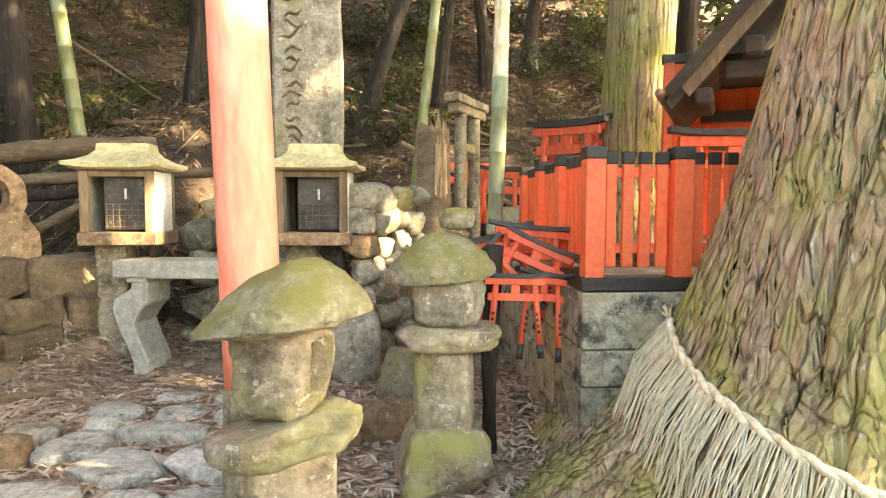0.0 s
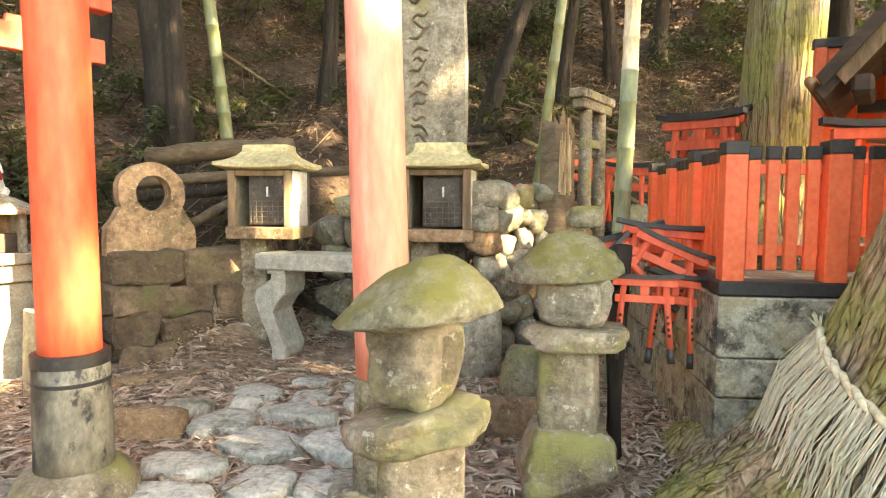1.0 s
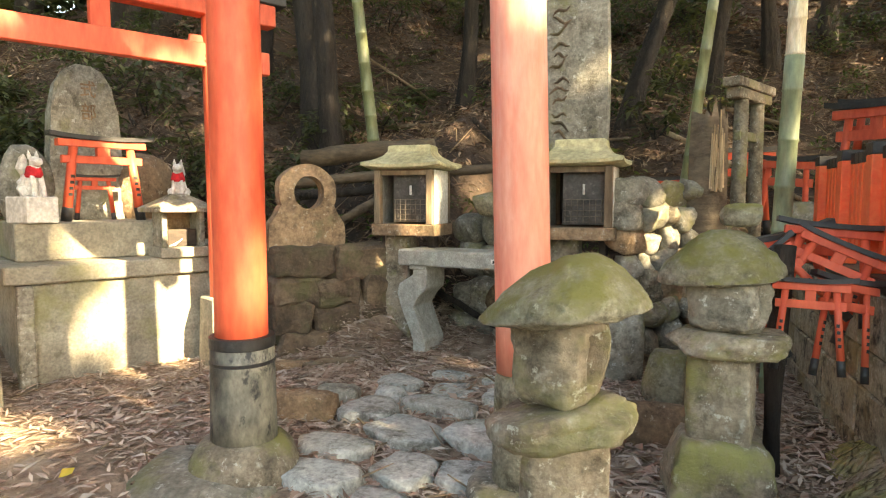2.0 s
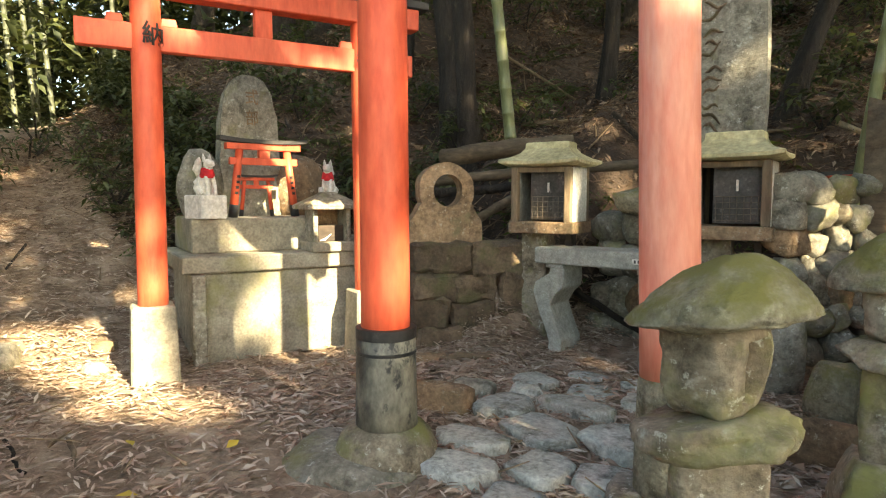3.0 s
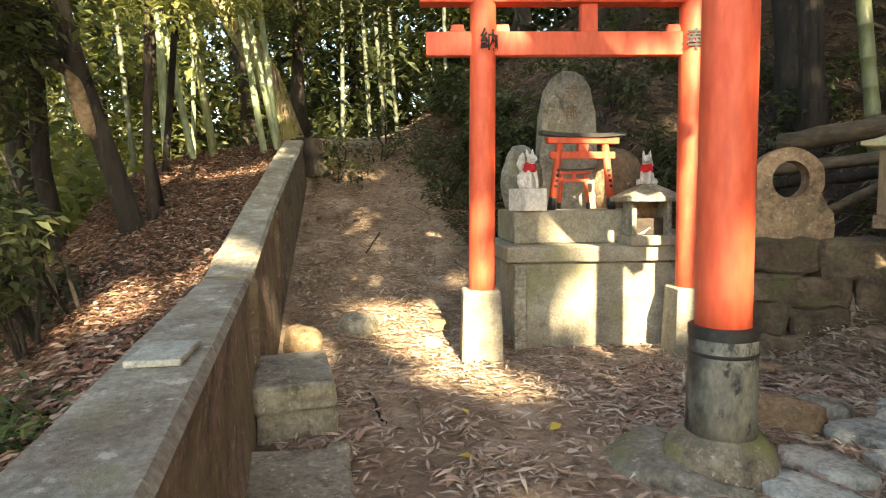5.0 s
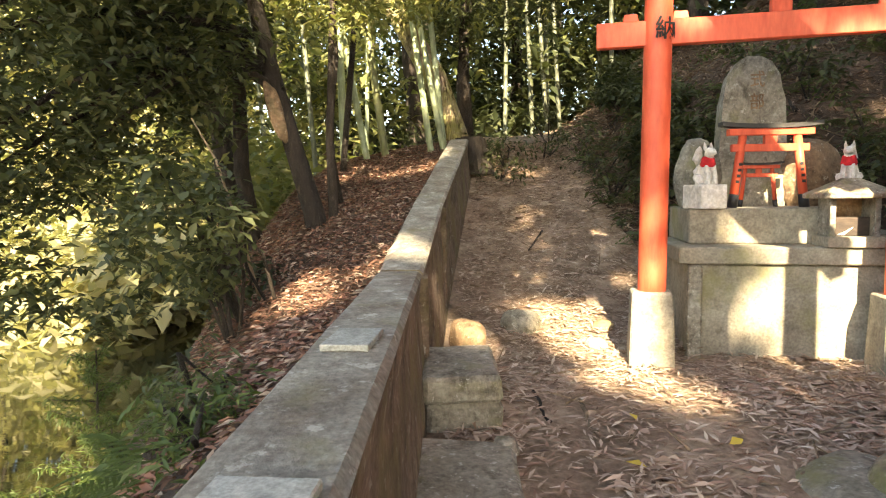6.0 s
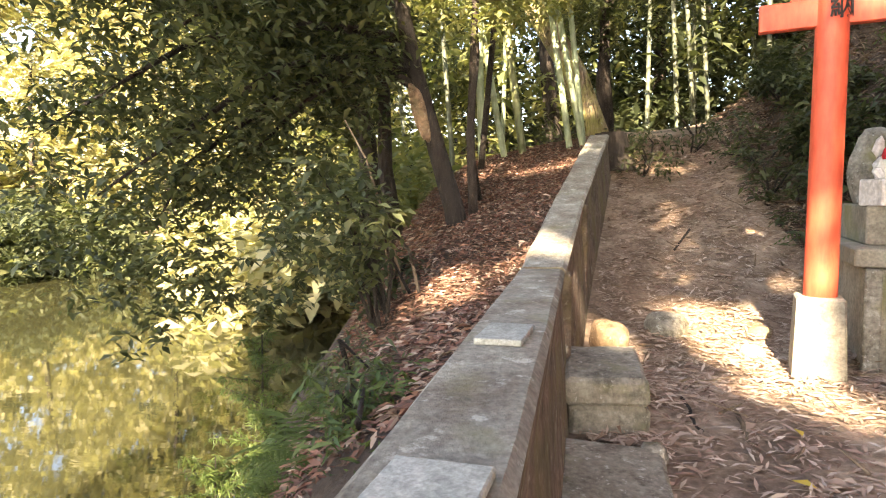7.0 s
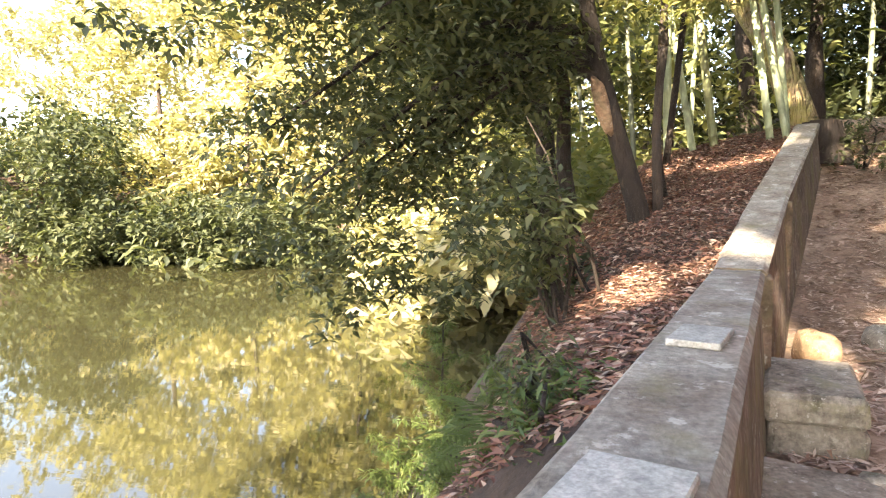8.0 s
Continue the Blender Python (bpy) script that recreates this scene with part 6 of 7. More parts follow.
for i in range(22):
    x = rf.uniform(-5, 4.5)
    y = rf.uniform(10, 15)
    shrub((x, y, land(x, y) + 0.35), (0.6, 0.5, 0.36), 16, 18, (0.13, 0.05), M_LEAF_MID, 900 + i, "low evergreen shrub on the wooded slope", 3, group="slope shrubs", clump=0.16)
for i in range(40):
    x = rf.uniform(-10, 4) if i < 24 else rf.uniform(-7, -3.8)
    y = along(FOOT, x) + (rf.uniform(2.2, 7) if i < 24 else rf.uniform(0.5, 3.2))
    shrub((x, y, land(x, y) + 0.35), (0.45, 0.45, 0.32), 14, 16, (0.11, 0.045), M_LEAF_MID, 300 + i, "low evergreen shrub on the wooded slope", 3, group="slope shrubs", clump=0.13)
for i, (x, y, h) in enumerate(((-6.3, 3.35, 0.3), (-5.5, 3.55, 0.35), (-7.3, 3.5, 0.3), (-8.6, 3.2, 0.35), (-9.4, 3.6, 0.5), (-8.4, 2.3, 0.25), (-8.9, 1.6, 0.3), (-8.3, 2.55, 0.3), (-7.9, 2.35, 0.22), (-5.2, 4.0, 0.5), (-4.9, 4.9, 0.6), (-5.6, 3.25, 0.3), (-6.0, 3.45, 0.4), (-6.7, 3.3, 0.35), (-7.7, 3.5, 0.4), (-5.9, 4.1, 0.5), (-6.8, 4.2, 0.5), (-5.0, 3.55, 0.35))):
    shrub((x, y, land(x, y) + h * 0.7), (0.5, 0.4, h), 9, 22, (0.10, 0.035), M_LEAF_MID, 330 + i, "dark undergrowth beside the path", 4, group="path undergrowth", clump=0.13)


ru = np.random.default_rng(55)
under = []
while len(under) < 420:
    x = ru.uniform(-9.5, 3.6)
    y = along(FOOT, x) + ru.uniform(0.2, 6.5)
    under.append((x, y, land(x, y) + ru.uniform(0.02, 0.22)))
under = np.array(under)
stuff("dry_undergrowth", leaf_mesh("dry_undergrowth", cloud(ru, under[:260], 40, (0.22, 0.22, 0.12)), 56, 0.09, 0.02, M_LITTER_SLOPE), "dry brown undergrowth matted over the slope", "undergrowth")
stuff("green_undergrowth", leaf_mesh("green_undergrowth", cloud(ru, under[260:], 34, (0.2, 0.2, 0.12)), 57, 0.08, 0.025, M_FERN), "small green plants over the slope", "undergrowth")


# ---------- trees by the pond ----------
def pond_tree():
    t = thing("pond_tree", pose(0, 0, 0), "dark broken-barked tree leaning out over the pond", "tree")
    bm = bmesh.new()
    tube(bm, [(-5.30, 0.02, 0.55), (-5.33, -0.05, 1.0), (-5.35, -0.2, 1.55), (-5.36, -0.36, 2.15), (-5.4, -0.5, 2.9), (-5.4, -0.9, 3.9), (-5.3, -1.5, 5.0)], [0.12, 0.085, 0.075, 0.07, 0.06, 0.05, 0.03], 18)
    part("trunk", bm, M_DARKBARK, t, smooth=True)
    part("torn_bark", rock((0.07, 0.12, 0.55), 401, 0.18, 3), M_BROWNSTONE, t, "reddish torn strip of bark", True, pose(-5.27, -0.26, 1.55, 14, 0, 0))
    bm = bmesh.new()
    tube(bm, [(-5.42, 0.12, 0.7), (-5.5, 0.1, 1.6), (-5.55, 0.15, 2.6), (-5.6, 0.25, 4.2)], [0.045, 0.036, 0.03, 0.025], 14)
    part("stem", bm, M_DARKBARK, t, smooth=True)
    rng = np.random.default_rng(40)
    tips = []
    for a, b in (((-5.38, -0.45, 2.7), (-4.9, -2.4, 2.2)), ((-5.4, -0.6, 3.1), (-4.5, -2.9, 3.2)), ((-5.36, -0.3, 2.0), (-4.8, -1.6, 1.4)), ((-5.4, -0.8, 3.6), (-4.9, -2.6, 4.4)), ((-5.37, -0.4, 2.3), (-5.2, -2.0, 1.2)), ((-5.4, -0.9, 3.8), (-5.6, -2.2, 3.4)), ((-5.36, -0.36, 2.15), (-4.4, -2.2, 1.0)), ((-5.4, -0.9, 3.9), (-4.3, -3.4, 4.2)), ((-5.35, -1.2, 4.5), (-4.6, -3.6, 3.4)), ((-5.4, -0.6, 3.0), (-4.0, -3.0, 2.5)), ((-5.37, -0.4, 2.4), (-4.2, -2.7, 1.6)), ((-5.4, -0.9, 3.9), (-3.9, -3.3, 3.6)), ((-5.36, -0.36, 2.2), (-4.0, -2.3, 1.15)), ((-5.4, -0.8, 3.5), (-4.1, -2.4, 2.9)), ((-5.4, -0.5, 2.8), (-3.9, -1.7, 2.3))):
        bm = bmesh.new()
        a, b = Vector(a), Vector(b)
        pts = [a.lerp(b, u) + Vector((rng.normal(0, 0.05), rng.normal(0, 0.05), 0.35 * math.sin(math.pi * u))) for u in np.linspace(0, 1, 7)]
        tube(bm, pts, list(np.linspace(0.045, 0.008, 7)), 8)
        part("limb", bm, M_DARKBARK, t, smooth=True)
        tips += [tuple(p) for p in pts[2:]]
    tips = np.array(tips)
    cl = tips[rng.integers(0, len(tips), 760)] + rng.normal(0, 1, (760, 3)) * (0.26, 0.34, 0.36)
    # twigs that hang down towards the water
    hang = np.concatenate([np.stack([np.full(9, x) + rng.normal(0, 0.06, 9), np.full(9, y) + rng.normal(0, 0.08, 9), np.linspace(z, z - d, 9)], 1) for x, y, z, d in
                           ((-4.5, -2.35, 1.0, 0.95), (-4.6, -2.15, 0.8, 0.7), (-4.35, -1.9, 0.9, 0.55), (-4.7, -2.6, 1.1, 0.7), (-4.3, -1.6, 0.8, 0.4), (-4.9, -1.3, 0.9, 0.6), (-4.45, -2.75, 1.3, 0.6), (-4.2, -1.35, 0.55, 0.25))])
    part("crown", leaf_mesh("crown", np.concatenate([cloud(rng, cl, 34, (0.20, 0.20, 0.15)), cloud(rng, hang, 16, (0.1, 0.1, 0.06))]), 40, 0.10, 0.042, M_LEAF_MID), None, t, "hanging sprays of green leaves")
    return t


pond_tree()


def broad_tree(base, height, r, crown, size, n, per, lf, mat, seed, label, group="", clump=0.4, lean=(0, 0)):
    """A tapered trunk with limbs and a crown of leaf clumps with gaps."""
    t = thing("tree", pose(0, 0, 0), label, "tree", group)
    rng = np.random.default_rng(seed)
    b = Vector((base[0], base[1], land(base[0], base[1]) - 0.1))
    e = b + Vector((lean[0], lean[1], height))
    bm = bmesh.new()
    pts = [b.lerp(e, u) + Vector((rng.normal(0, 0.06 * height / 6), rng.normal(0, 0.06 * height / 6), 0)) for u in np.linspace(0, 1, 8)]
    tube(bm, pts, list(np.linspace(r, r * 0.35, 8)), 12)
    part("trunk", bm, M_DARKBARK, t, smooth=True)
    c = np.asarray(crown)
    g = rng.normal(0, 1, (n, 3))
    g /= np.linalg.norm(g, axis=1)[:, None]
    cl = c + g * np.asarray(size) * rng.uniform(0.15, 1, (n, 1)) ** 0.45
    for i in range(6):
        bm = bmesh.new()
        s, q = pts[3 + i % 5], Vector(cl[i])
        tube(bm, [s, s.lerp(q, 0.5) + Vector((0, 0, 0.2)), q], [r * 0.4, r * 0.25, r * 0.08], 8)
        part("limb", bm, M_DARKBARK, t, smooth=True)
    part("crown", leaf_mesh("crown", cloud(rng, cl, per, clump), seed, lf[0], lf[1], mat), None, t)
    return t


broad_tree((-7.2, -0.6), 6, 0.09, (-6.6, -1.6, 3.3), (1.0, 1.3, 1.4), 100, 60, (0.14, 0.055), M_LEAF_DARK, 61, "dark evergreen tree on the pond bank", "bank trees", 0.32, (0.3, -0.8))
# the lighter leaf colour carries the sunlight on this tree
broad_tree((-8.8, -1.0), 8, 0.16, (-8.6, -2.4, 4.4), (1.6, 2.0, 2.2), 110, 60, (0.17, 0.07), M_LEAF_LIGHT, 62, "broadleaf tree on the pond bank coloured bright as if sunlit", "bank trees", 0.4, (0.1, -0.6))
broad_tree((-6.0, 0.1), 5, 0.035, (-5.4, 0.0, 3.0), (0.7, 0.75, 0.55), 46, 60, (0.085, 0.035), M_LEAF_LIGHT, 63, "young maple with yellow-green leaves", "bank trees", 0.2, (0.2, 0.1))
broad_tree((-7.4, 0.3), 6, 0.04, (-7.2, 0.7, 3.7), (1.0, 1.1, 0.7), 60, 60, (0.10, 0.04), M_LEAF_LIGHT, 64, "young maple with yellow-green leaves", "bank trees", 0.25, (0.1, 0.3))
broad_tree((-9.4, 2.3), 7, 0.12, (-8.9, 2.3, 4.3), (1.2, 1.4, 1.0), 90, 60, (0.13, 0.05), M_LEAF_MID, 65, "leafy tree overhanging the path", "path trees", 0.3, (0.3, 0.0))
bm = bmesh.new()
tube(bm, [(-8.85, 2.05, 1.7), (-8.95, 1.7, 2.8), (-9.05, 1.1, 3.85), (-9.1, 0.6, 5.2)], [0.2, 0.17, 0.15, 0.11], 18)
lt = thing("leaning_tree", pose(0, 0, 0), "thick pale-barked tree leaning towards the pond", "tree")
part("trunk", bm, M_BARK, lt, smooth=True)
shrub((-3.5, -0.72, 1.0), (0.45, 0.32, 0.36), 40, 30, (0.075, 0.036), M_LEAF_MID, 71, "leafy green sapling on the pond bank", 4, "sapling", clump=0.13, foot=(-3.7, -0.5, 0.2))
shrub((-3.52, -0.42, 1.02), (0.12, 0.1, 0.05), 3, 5, (0.17, 0.075), M_LEAF_MID, 72, "sprig of broad pale green leaves", 2, "sapling", clump=0.06, foot=(-3.8, -0.25, 0.35))
shrub((-3.46, -0.82, 1.30), (0.1, 0.1, 0.05), 3, 5, (0.16, 0.07), M_LEAF_MID, 73, "sprig of broad pale green leaves", 2, "sapling", clump=0.06, foot=(-3.8, -0.45, 0.3))
shrub((-4.4, -0.5, 0.5), (0.32, 0.25, 0.25), 16, 30, (0.09, 0.035), M_LEAF_DARK, 74, "dark bush on the pond bank", 4, group="bank bushes", clump=0.14)
shrub((-2.5, -0.66, -0.12), (0.30, 0.18, 0.18), 22, 60, (0.042, 0.011), M_LEAF_MID, 76, "feathery bush on the edge of the pond bank", 4, group="bank bushes", clump=0.1)
for i, (x, y, h) in enumerate(((-1.75, -0.36, 0.05), (-2.15, -0.42, 0.08))):
    shrub((x, y, land(x, y) + h), (0.24, 0.13, 0.11), 16, 40, (0.05, 0.012), (M_FERN, M_LEAF_MID)[i % 2], 790 + i, "feathery bush on the pond bank", 3, group="bank bushes", clump=0.1)
for i in range(6):
    x = -6.6 - 0.75 * i
    y = along(FOOT, x) + 0.75 + 0.2 * (i % 2)
    shrub((x, y, land(x, y) + 0.3), (0.5, 0.4, 0.32), 22, 40, (0.12, 0.045), (M_LEAF_DARK, M_LEAF_MID)[i % 2], 800 + i, "dark evergreen bush at the foot of the slope", 4, group="slope bushes", clump=0.16)
shrub((-2.55, -0.28, -0.12), (0.22, 0.14, 0.16), 16, 60, (0.04, 0.011), M_FERN, 780, "feathery bush below the parapet", 3, group="bank bushes", clump=0.1)


def feathery_sapling(x, y, z0, h, seed):
    t = thing("sapling", pose(0, 0, 0), "feathery young conifer against the water", "sapling", "young conifers")
    rng = np.random.default_rng(seed)
    bm = bmesh.new()
    tube(bm, [(x, y, z0 - 0.7), (x + 0.01, y, z0), (x, y + 0.02, z0 + h)], [0.016, 0.012, 0.003], 7)
    part("stem", bm, M_DARKBARK, t, smooth=True)
    for k in range(24):
        u = k / 23
        a = k * 2.4 + rng.uniform(-0.5, 0.5)
        z = z0 - 0.25 + (h + 0.2) * u
        l = (0.30 * (1 - 0.75 * u) + 0.05) * rng.uniform(0.6, 1.25)
        d = Vector((math.cos(a), math.sin(a), rng.uniform(0.2, 0.8))).normalized()
        e = Vector((x, y, z)) + d * l
        pts = np.array([Vector((x, y, z)).lerp(e, v) for v in np.linspace(0.1, 1, 34)])
        bm = bmesh.new()
        tube(bm, [(x, y, z), tuple(e)], [0.004, 0.0015], 5)
        br = part("twig", bm, M_DARKBARK, t)
        part("needles", leaf_mesh("needles", np.repeat(pts, 5, 0) + rng.normal(0, 0.012, (170, 3)), seed + k, 0.045, 0.006, M_FERN), None, br)
    return t


feathery_sapling(-3.38, -1.13, -0.35, 0.75, 81)
feathery_sapling(-3.1, -1.30, -0.65, 0.5, 82)
feathery_sapling(-2.75, -0.62, -0.45, 0.55, 86)
feathery_sapling(-3.05, -0.7, -0.4, 0.6, 87)
feathery_sapling(-2.95, -0.95, -0.5, 0.65, 83)
feathery_sapling(-3.35, -0.8, -0.45, 0.7, 84)
feathery_sapling(-2.6, -0.85, -0.5, 0.55, 85)
bm = bmesh.new()
tube(bm, [(-4.1, -0.35, 0.3), (-4.15, -0.5, 0.9), (-4.1, -0.62, 1.35), (-4.1, -0.75, 1.6)], [0.012, 0.010, 0.007, 0.004], 7)
tg = thing("bare_twig", pose(0, 0, 0), "thin bare curved twig on the bank", "twig")
part("twig", bm, M_WOOD, tg, smooth=True)


def path_stump():
    t = thing("tree_stump", pose(-8.35, 2.05, land(-8.35, 2.05) - 0.1), "old mossy stump with spreading roots at the parapet end", "stump")
    v, f = bark_trunk(lambda z: Vector((0, 0, z)), lambda z: (0.15 + 0.3 * max(0, 0.4 - z)) * (1 - 0.25 * z), [i * 0.05 for i in range(11)], 40, 0.09, 9.0, 0.1)
    bm = bmesh.new()
    me = mesh_of("trunk", v, f, M_DARKBARK)
    bm.from_mesh(me)
    bmesh.ops.holes_fill(bm, edges=bm.edges)
    part("trunk", bm, M_DARKBARK, t)
    return t


path_stump()


# ---------- far woods ----------
def woods(name, spots, seed, lf, mat, per, label, spread):
    """Distant foliage in clumps; spots are (x, y, z0, z1, n, wx, wy)."""
    rng = np.random.default_rng(seed)
    cl = np.concatenate([np.stack([rng.normal(x, wx, n), rng.normal(y, wy, n), rng.uniform(z0, z1, n)], 1) for x, y, z0, z1, n, wx, wy in spots])
    return stuff(name, leaf_mesh(name, cloud(rng, cl, per, spread), seed, lf[0], lf[1], mat), label, "woods")


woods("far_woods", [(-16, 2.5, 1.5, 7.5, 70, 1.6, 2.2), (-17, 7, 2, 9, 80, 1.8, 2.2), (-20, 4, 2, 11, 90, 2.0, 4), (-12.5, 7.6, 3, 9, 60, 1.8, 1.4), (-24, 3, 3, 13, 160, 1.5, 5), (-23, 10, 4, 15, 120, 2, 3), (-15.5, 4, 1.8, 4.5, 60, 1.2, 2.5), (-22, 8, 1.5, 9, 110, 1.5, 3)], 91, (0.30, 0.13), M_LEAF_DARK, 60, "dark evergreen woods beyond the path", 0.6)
# sun on these woods is put into the lighter leaf colour
woods("far_woods", [(-14.5, -1.5, 0.5, 6.0, 60, 1.6, 1.4), (-11.8, -1.0, 0.5, 2.0, 36, 1.2, 0.8), (-13.5, 0.2, 1.2, 6.5, 50, 1.2, 1.4), (-17.5, -2.5, -0.5, 7, 90, 2, 2.2), (-22, 0, 1, 10, 90, 2, 4), (-15, 4.5, 4.5, 8.5, 40, 1.5, 1.8)], 92, (0.26, 0.11), M_LEAF_LIGHT, 55, "yellow-green woods beyond the path coloured bright for sunlight", 0.6)
# unseen foliage, added above the culms to keep the sun off them
woods("added_bamboo_canopy", [(-9.8, 3.6, 6.5, 10, 130, 1.4, 2.6), (-8.6, 0.2, 6.0, 9.5, 90, 1.2, 1.6)], 97, (0.24, 0.06), M_LEAF_MID, 60, "unseen bamboo foliage added over the path to block the sun", 0.6)
woods("far_shore_woods", [(-24, -20, -1.3, 1.2, 70, 3.0, 3.5), (-24.5, -14, -1.3, 1.2, 50, 1.2, 3.0), (-23.5, -27, -1.3, 2.0, 60, 2.0, 4), (-26, -28, 0.5, 6.0, 60, 1.6, 3.2), (-22.3, -20, -1.45, -0.4, 70, 0.5, 5), (-22.0, -13, -1.45, -0.4, 50, 0.5, 3)], 93, (0.42, 0.2), M_LEAF_MID, 60, "green bushes along the far shore of the pond", 0.7)
woods("far_shore_woods", [(-14.5, -3.8, -1.4, 0.2, 50, 1.6, 0.7), (-18.5, -5.5, -1.4, 0.4, 50, 1.5, 1.0), (-30, -23, 1.0, 14.0, 300, 2.4, 5.5), (-29, -13, 0.5, 13.0, 270, 2, 4), (-28, -19, -0.5, 5, 120, 1, 6), (-33, -34, 1, 15, 160, 3, 6), (-27, -6, 0.0, 11, 120, 2.2, 2.6), (-14, -34, 0.0, 12, 120, 6, 2), (-23, -3.5, 0, 9, 80, 2.2, 2)], 94, (0.5, 0.24), M_LEAF_SUNGOLD, 60, "trees across the pond coloured pale gold for sunlight", 0.9)
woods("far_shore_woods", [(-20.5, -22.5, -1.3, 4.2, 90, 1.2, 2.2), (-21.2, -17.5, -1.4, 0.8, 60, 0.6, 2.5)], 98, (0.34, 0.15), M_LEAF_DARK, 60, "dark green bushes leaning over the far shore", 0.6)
# the spots at y 5 to 9 are unseen canopy, added to cut sky light
woods("hill_woods_and_canopy", [(-8, 17, 8, 16, 90, 4, 2), (0, 18, 8, 16, 90, 4, 2), (7, 16, 6, 15, 90, 3, 3), (4.5, 11, 4, 9, 50, 1.2, 1.5), (-4, 8.5, 7.5, 11, 110, 3, 1.8), (2, 8.5, 7.5, 11, 110, 2.6, 1.6), (1.5, 5.5, 6.5, 9, 60, 1.8, 1.2), (-3, 6.2, 5.8, 8, 150, 2.2, 0.9), (-12.5, 8.4, 3.5, 9.5, 90, 1.8, 1.2), (-18, 10, 5, 14, 100, 3, 2)], 96, (0.32, 0.13), M_LEAF_DARK, 55, "dark evergreen woods on the slope with unseen canopy added for shade", 0.7)
woods("far_shore_woods", [(8, -24, 0, 8, 80, 4, 4), (-2, -33, 0, 8, 80, 5, 2)], 95, (0.5, 0.24), M_LEAF_MID, 50, "green trees across the pond", 0.9)
for i, (x, y, h) in enumerate(((-27, -18, 8), (-28.5, -24, 8), (-27, -12, 8), (-15.5, 1.0, 9), (-16.5, 5.5, 9), (-15, -2.0, 8), (-18, 3.2, 9), (-19, 7.5, 9), (-14.8, 7.8, 9), (-17.5, -0.5, 9), (-13.2, 2.2, 9), (-21, 2, 10))):
    z = land(x, y)
    plain_tree("forest_tree", (x, y, z - 0.2), (x + 0.4 * math.sin(i), y + 0.4 * math.cos(i), z + h), 0.13 + 0.03 * (i % 3), 0.06, M_DARKBARK, "dark trunk standing in the far woods", "tree", "trees in the far woods", 0.3, 60 + i, 12)


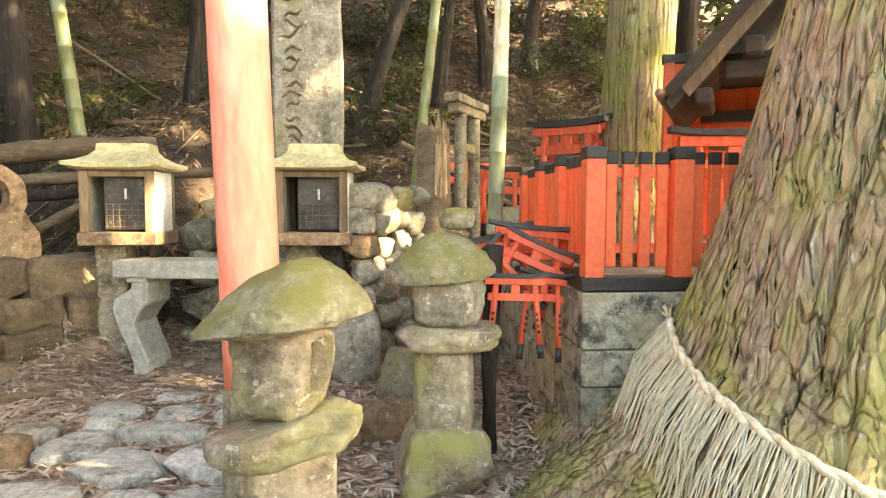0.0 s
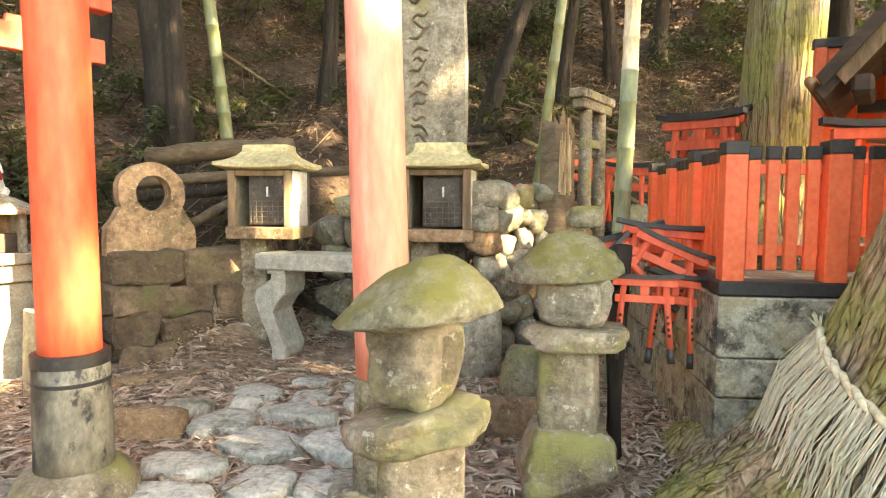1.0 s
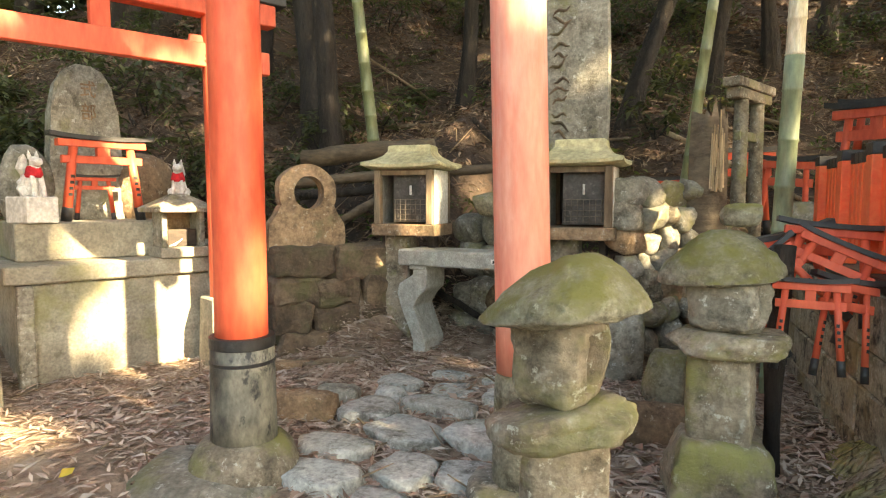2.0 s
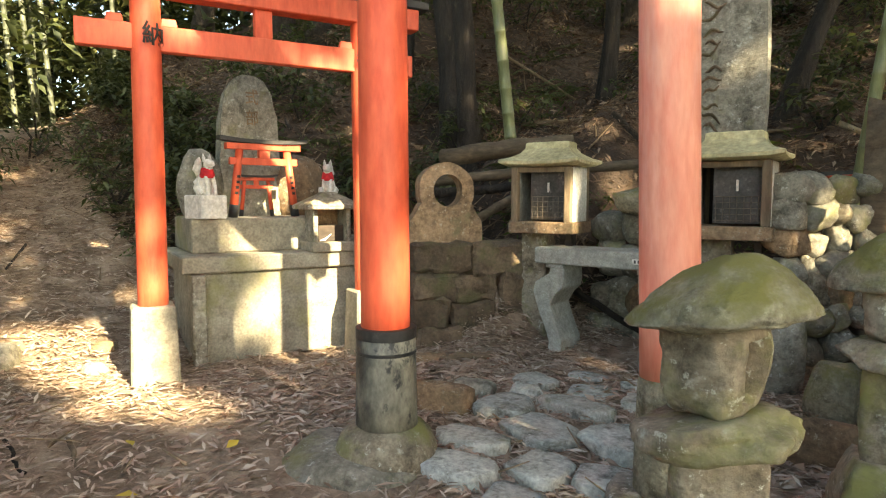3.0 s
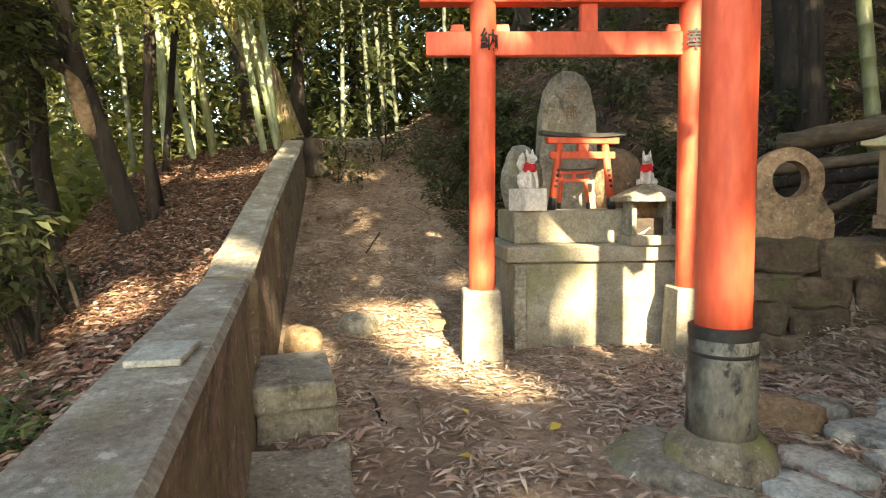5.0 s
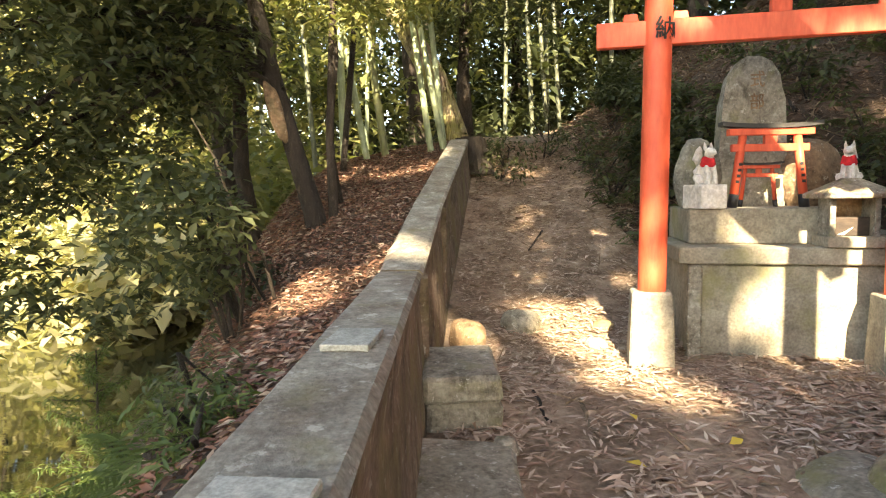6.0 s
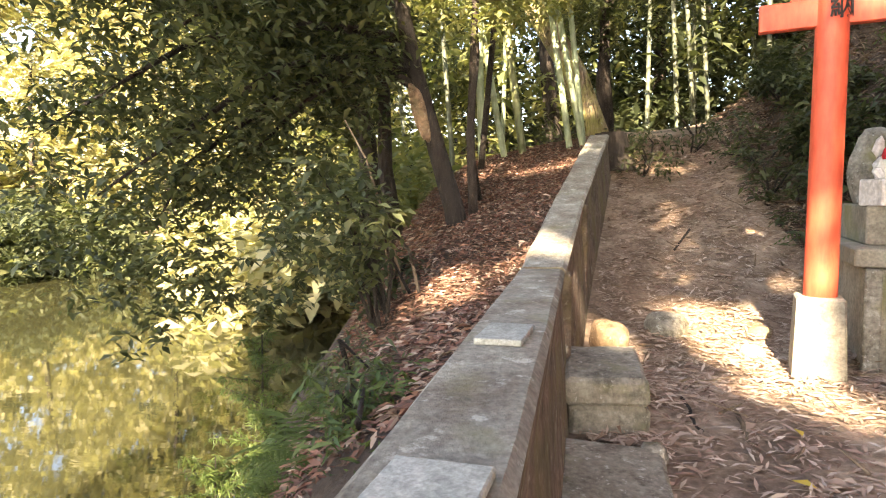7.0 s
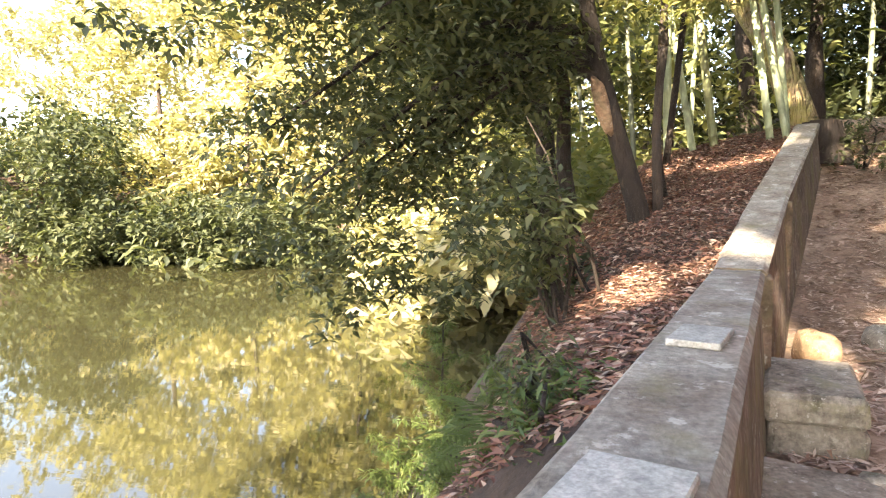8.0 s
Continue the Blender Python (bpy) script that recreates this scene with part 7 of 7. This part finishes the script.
# ---------- unseen trees added to shade the place, open where sunny() says ---
def sunny(gx, gy):
    """Whether the added crowns leave a gap here for the sun to reach the ground."""
    wob = 0.07 * noise.noise(Vector((gx * 2.1, gy * 2.1, 2)))
    # the long streak from the gate's foot up the path
    if -5.6 < gx < -2.5:
        low = 1.86 - 0.46 * min((-2.5 - gx) / 0.9, 1) + 0.07 * max(-3.4 - gx, 0)
        top = 1.90 + 0.30 * min((-2.5 - gx) / 0.9, 1) + 0.17 * max(-3.4 - gx, 0)
        if low + wob < gy < top + wob:
            return True
    # the added crowns stay closed along this strip, to dapple the tall pillar
    if -6.8 < gx < -3.5 and abs(gy - 2.075 - 0.248 * (-1.83 - gx)) < 0.19 and noise.noise(Vector((gx * 2.4, gy * 1.5, 6))) < 0.22:
        return False
    # the altar's front and what stands on it
    if -6.6 < gx < -3.4 and 2.50 + 0.25 * (-3.5 - gx) < gy < 4.25 + 0.25 * (-3.5 - gx) and noise.noise(Vector((gx * 1.1, gy * 2.2, 3))) > -0.34:
        return True
    # the narrow streak before the altar
    if -4.6 < gx < -2.6 and abs(gy - 2.38 - 0.16 * (-2.6 - gx)) < 0.17 + wob:
        return True
    for x, y, rx, ry in ((-4.5, 0.05, 0.45, 0.30), (-5.1, 0.75, 0.24, 0.16), (-2.8, -1.25, 0.8, 0.25), (-6.3, 1.16, 0.22, 0.06), (-4.6, 1.15, 0.22, 0.03), (-9.9, 1.0, 1.0, 0.6), (-12.7, 2.0, 1.2, 0.7), (-6.3, 2.1, 0.45, 0.10), (-7.4, 2.4, 0.4, 0.08), (-6.0, 2.8, 0.4, 0.05), (-7.2, 3.1, 0.4, 0.06), (-8.4, 2.7, 0.4, 0.10), (-9.2, 1.45, 0.6, 0.4), (-10.6, 3.1, 0.8, 0.4),
                         (-3.75, 4.64, 0.26, 0.17), (-2.0, 4.88, 0.30, 0.12), (-8.3, 5.5, 0.6, 0.4), (-12.0, 6.2, 0.6, 0.4), (-6.2, 4.5, 0.7, 0.3)):
        if math.hypot((gx - x) / (rx + 0.1), (gy - y) / (ry + 0.1)) < 1:
            return True
    k = noise.noise(Vector((gx * 1.1, gy * 2.0, 4.4)))
    return k > (0.62 if gy > 6 else 0.75 if gx > -2.7 else 0.50 if gy > -0.6 else 0.46)


def shade_tree(x, y, seed, x0, x1, y0, y1, n, low=11.0, high=13.0):
    t = thing("unseen_shade_tree", pose(0, 0, 0), "unseen tree added to shade the shrine, its crown open for sun patches", "tree", "shade trees")
    rng = np.random.default_rng(seed)
    cl = []
    while len(cl) < n:
        gx, gy, h = rng.uniform(x0, x1), rng.uniform(y0, y1), rng.uniform(low, high)
        # no clump where a patch of sun is wanted on the ground
        if not sunny(gx, gy):
            cl.append((gx + h * SUN_DIR.x / SUN_DIR.z, gy + h * SUN_DIR.y / SUN_DIR.z, h))
    part("crown", leaf_mesh("crown", cloud(rng, cl, 18, (0.15, 0.15, 0.12)), seed, 0.20, 0.12, M_LEAF_MID), None, t)
    z = land(x, y)
    bm = bmesh.new()
    top = Vector(np.mean(cl, axis=0))
    tube(bm, [(x, y, z - 0.2), (x + 0.2, y, z + 2.5), tuple(Vector((x, y, 6)).lerp(top, 0.5)), tuple(top)], [0.28, 0.24, 0.18, 0.08], 16)
    part("trunk", bm, M_DARKBARK, t, smooth=True)
    return t


shade_tree(12.0, -6.0, 501, -14, -6.5, -4.4, 6.0, 2350)
shade_tree(17.0, -4.0, 502, -6.5, -2.0, -4.0, 6.0, 2000)
shade_tree(23.0, -2.5, 503, -2.0, 4.0, -1.6, 6.0, 1150)
shade_tree(12.0, 6.0, 504, -16, -5.0, 6.0, 18.0, 2300, 13, 17)
shade_tree(20.0, 6.0, 505, -5.0, 4.0, 6.0, 18.0, 2100, 13, 17)
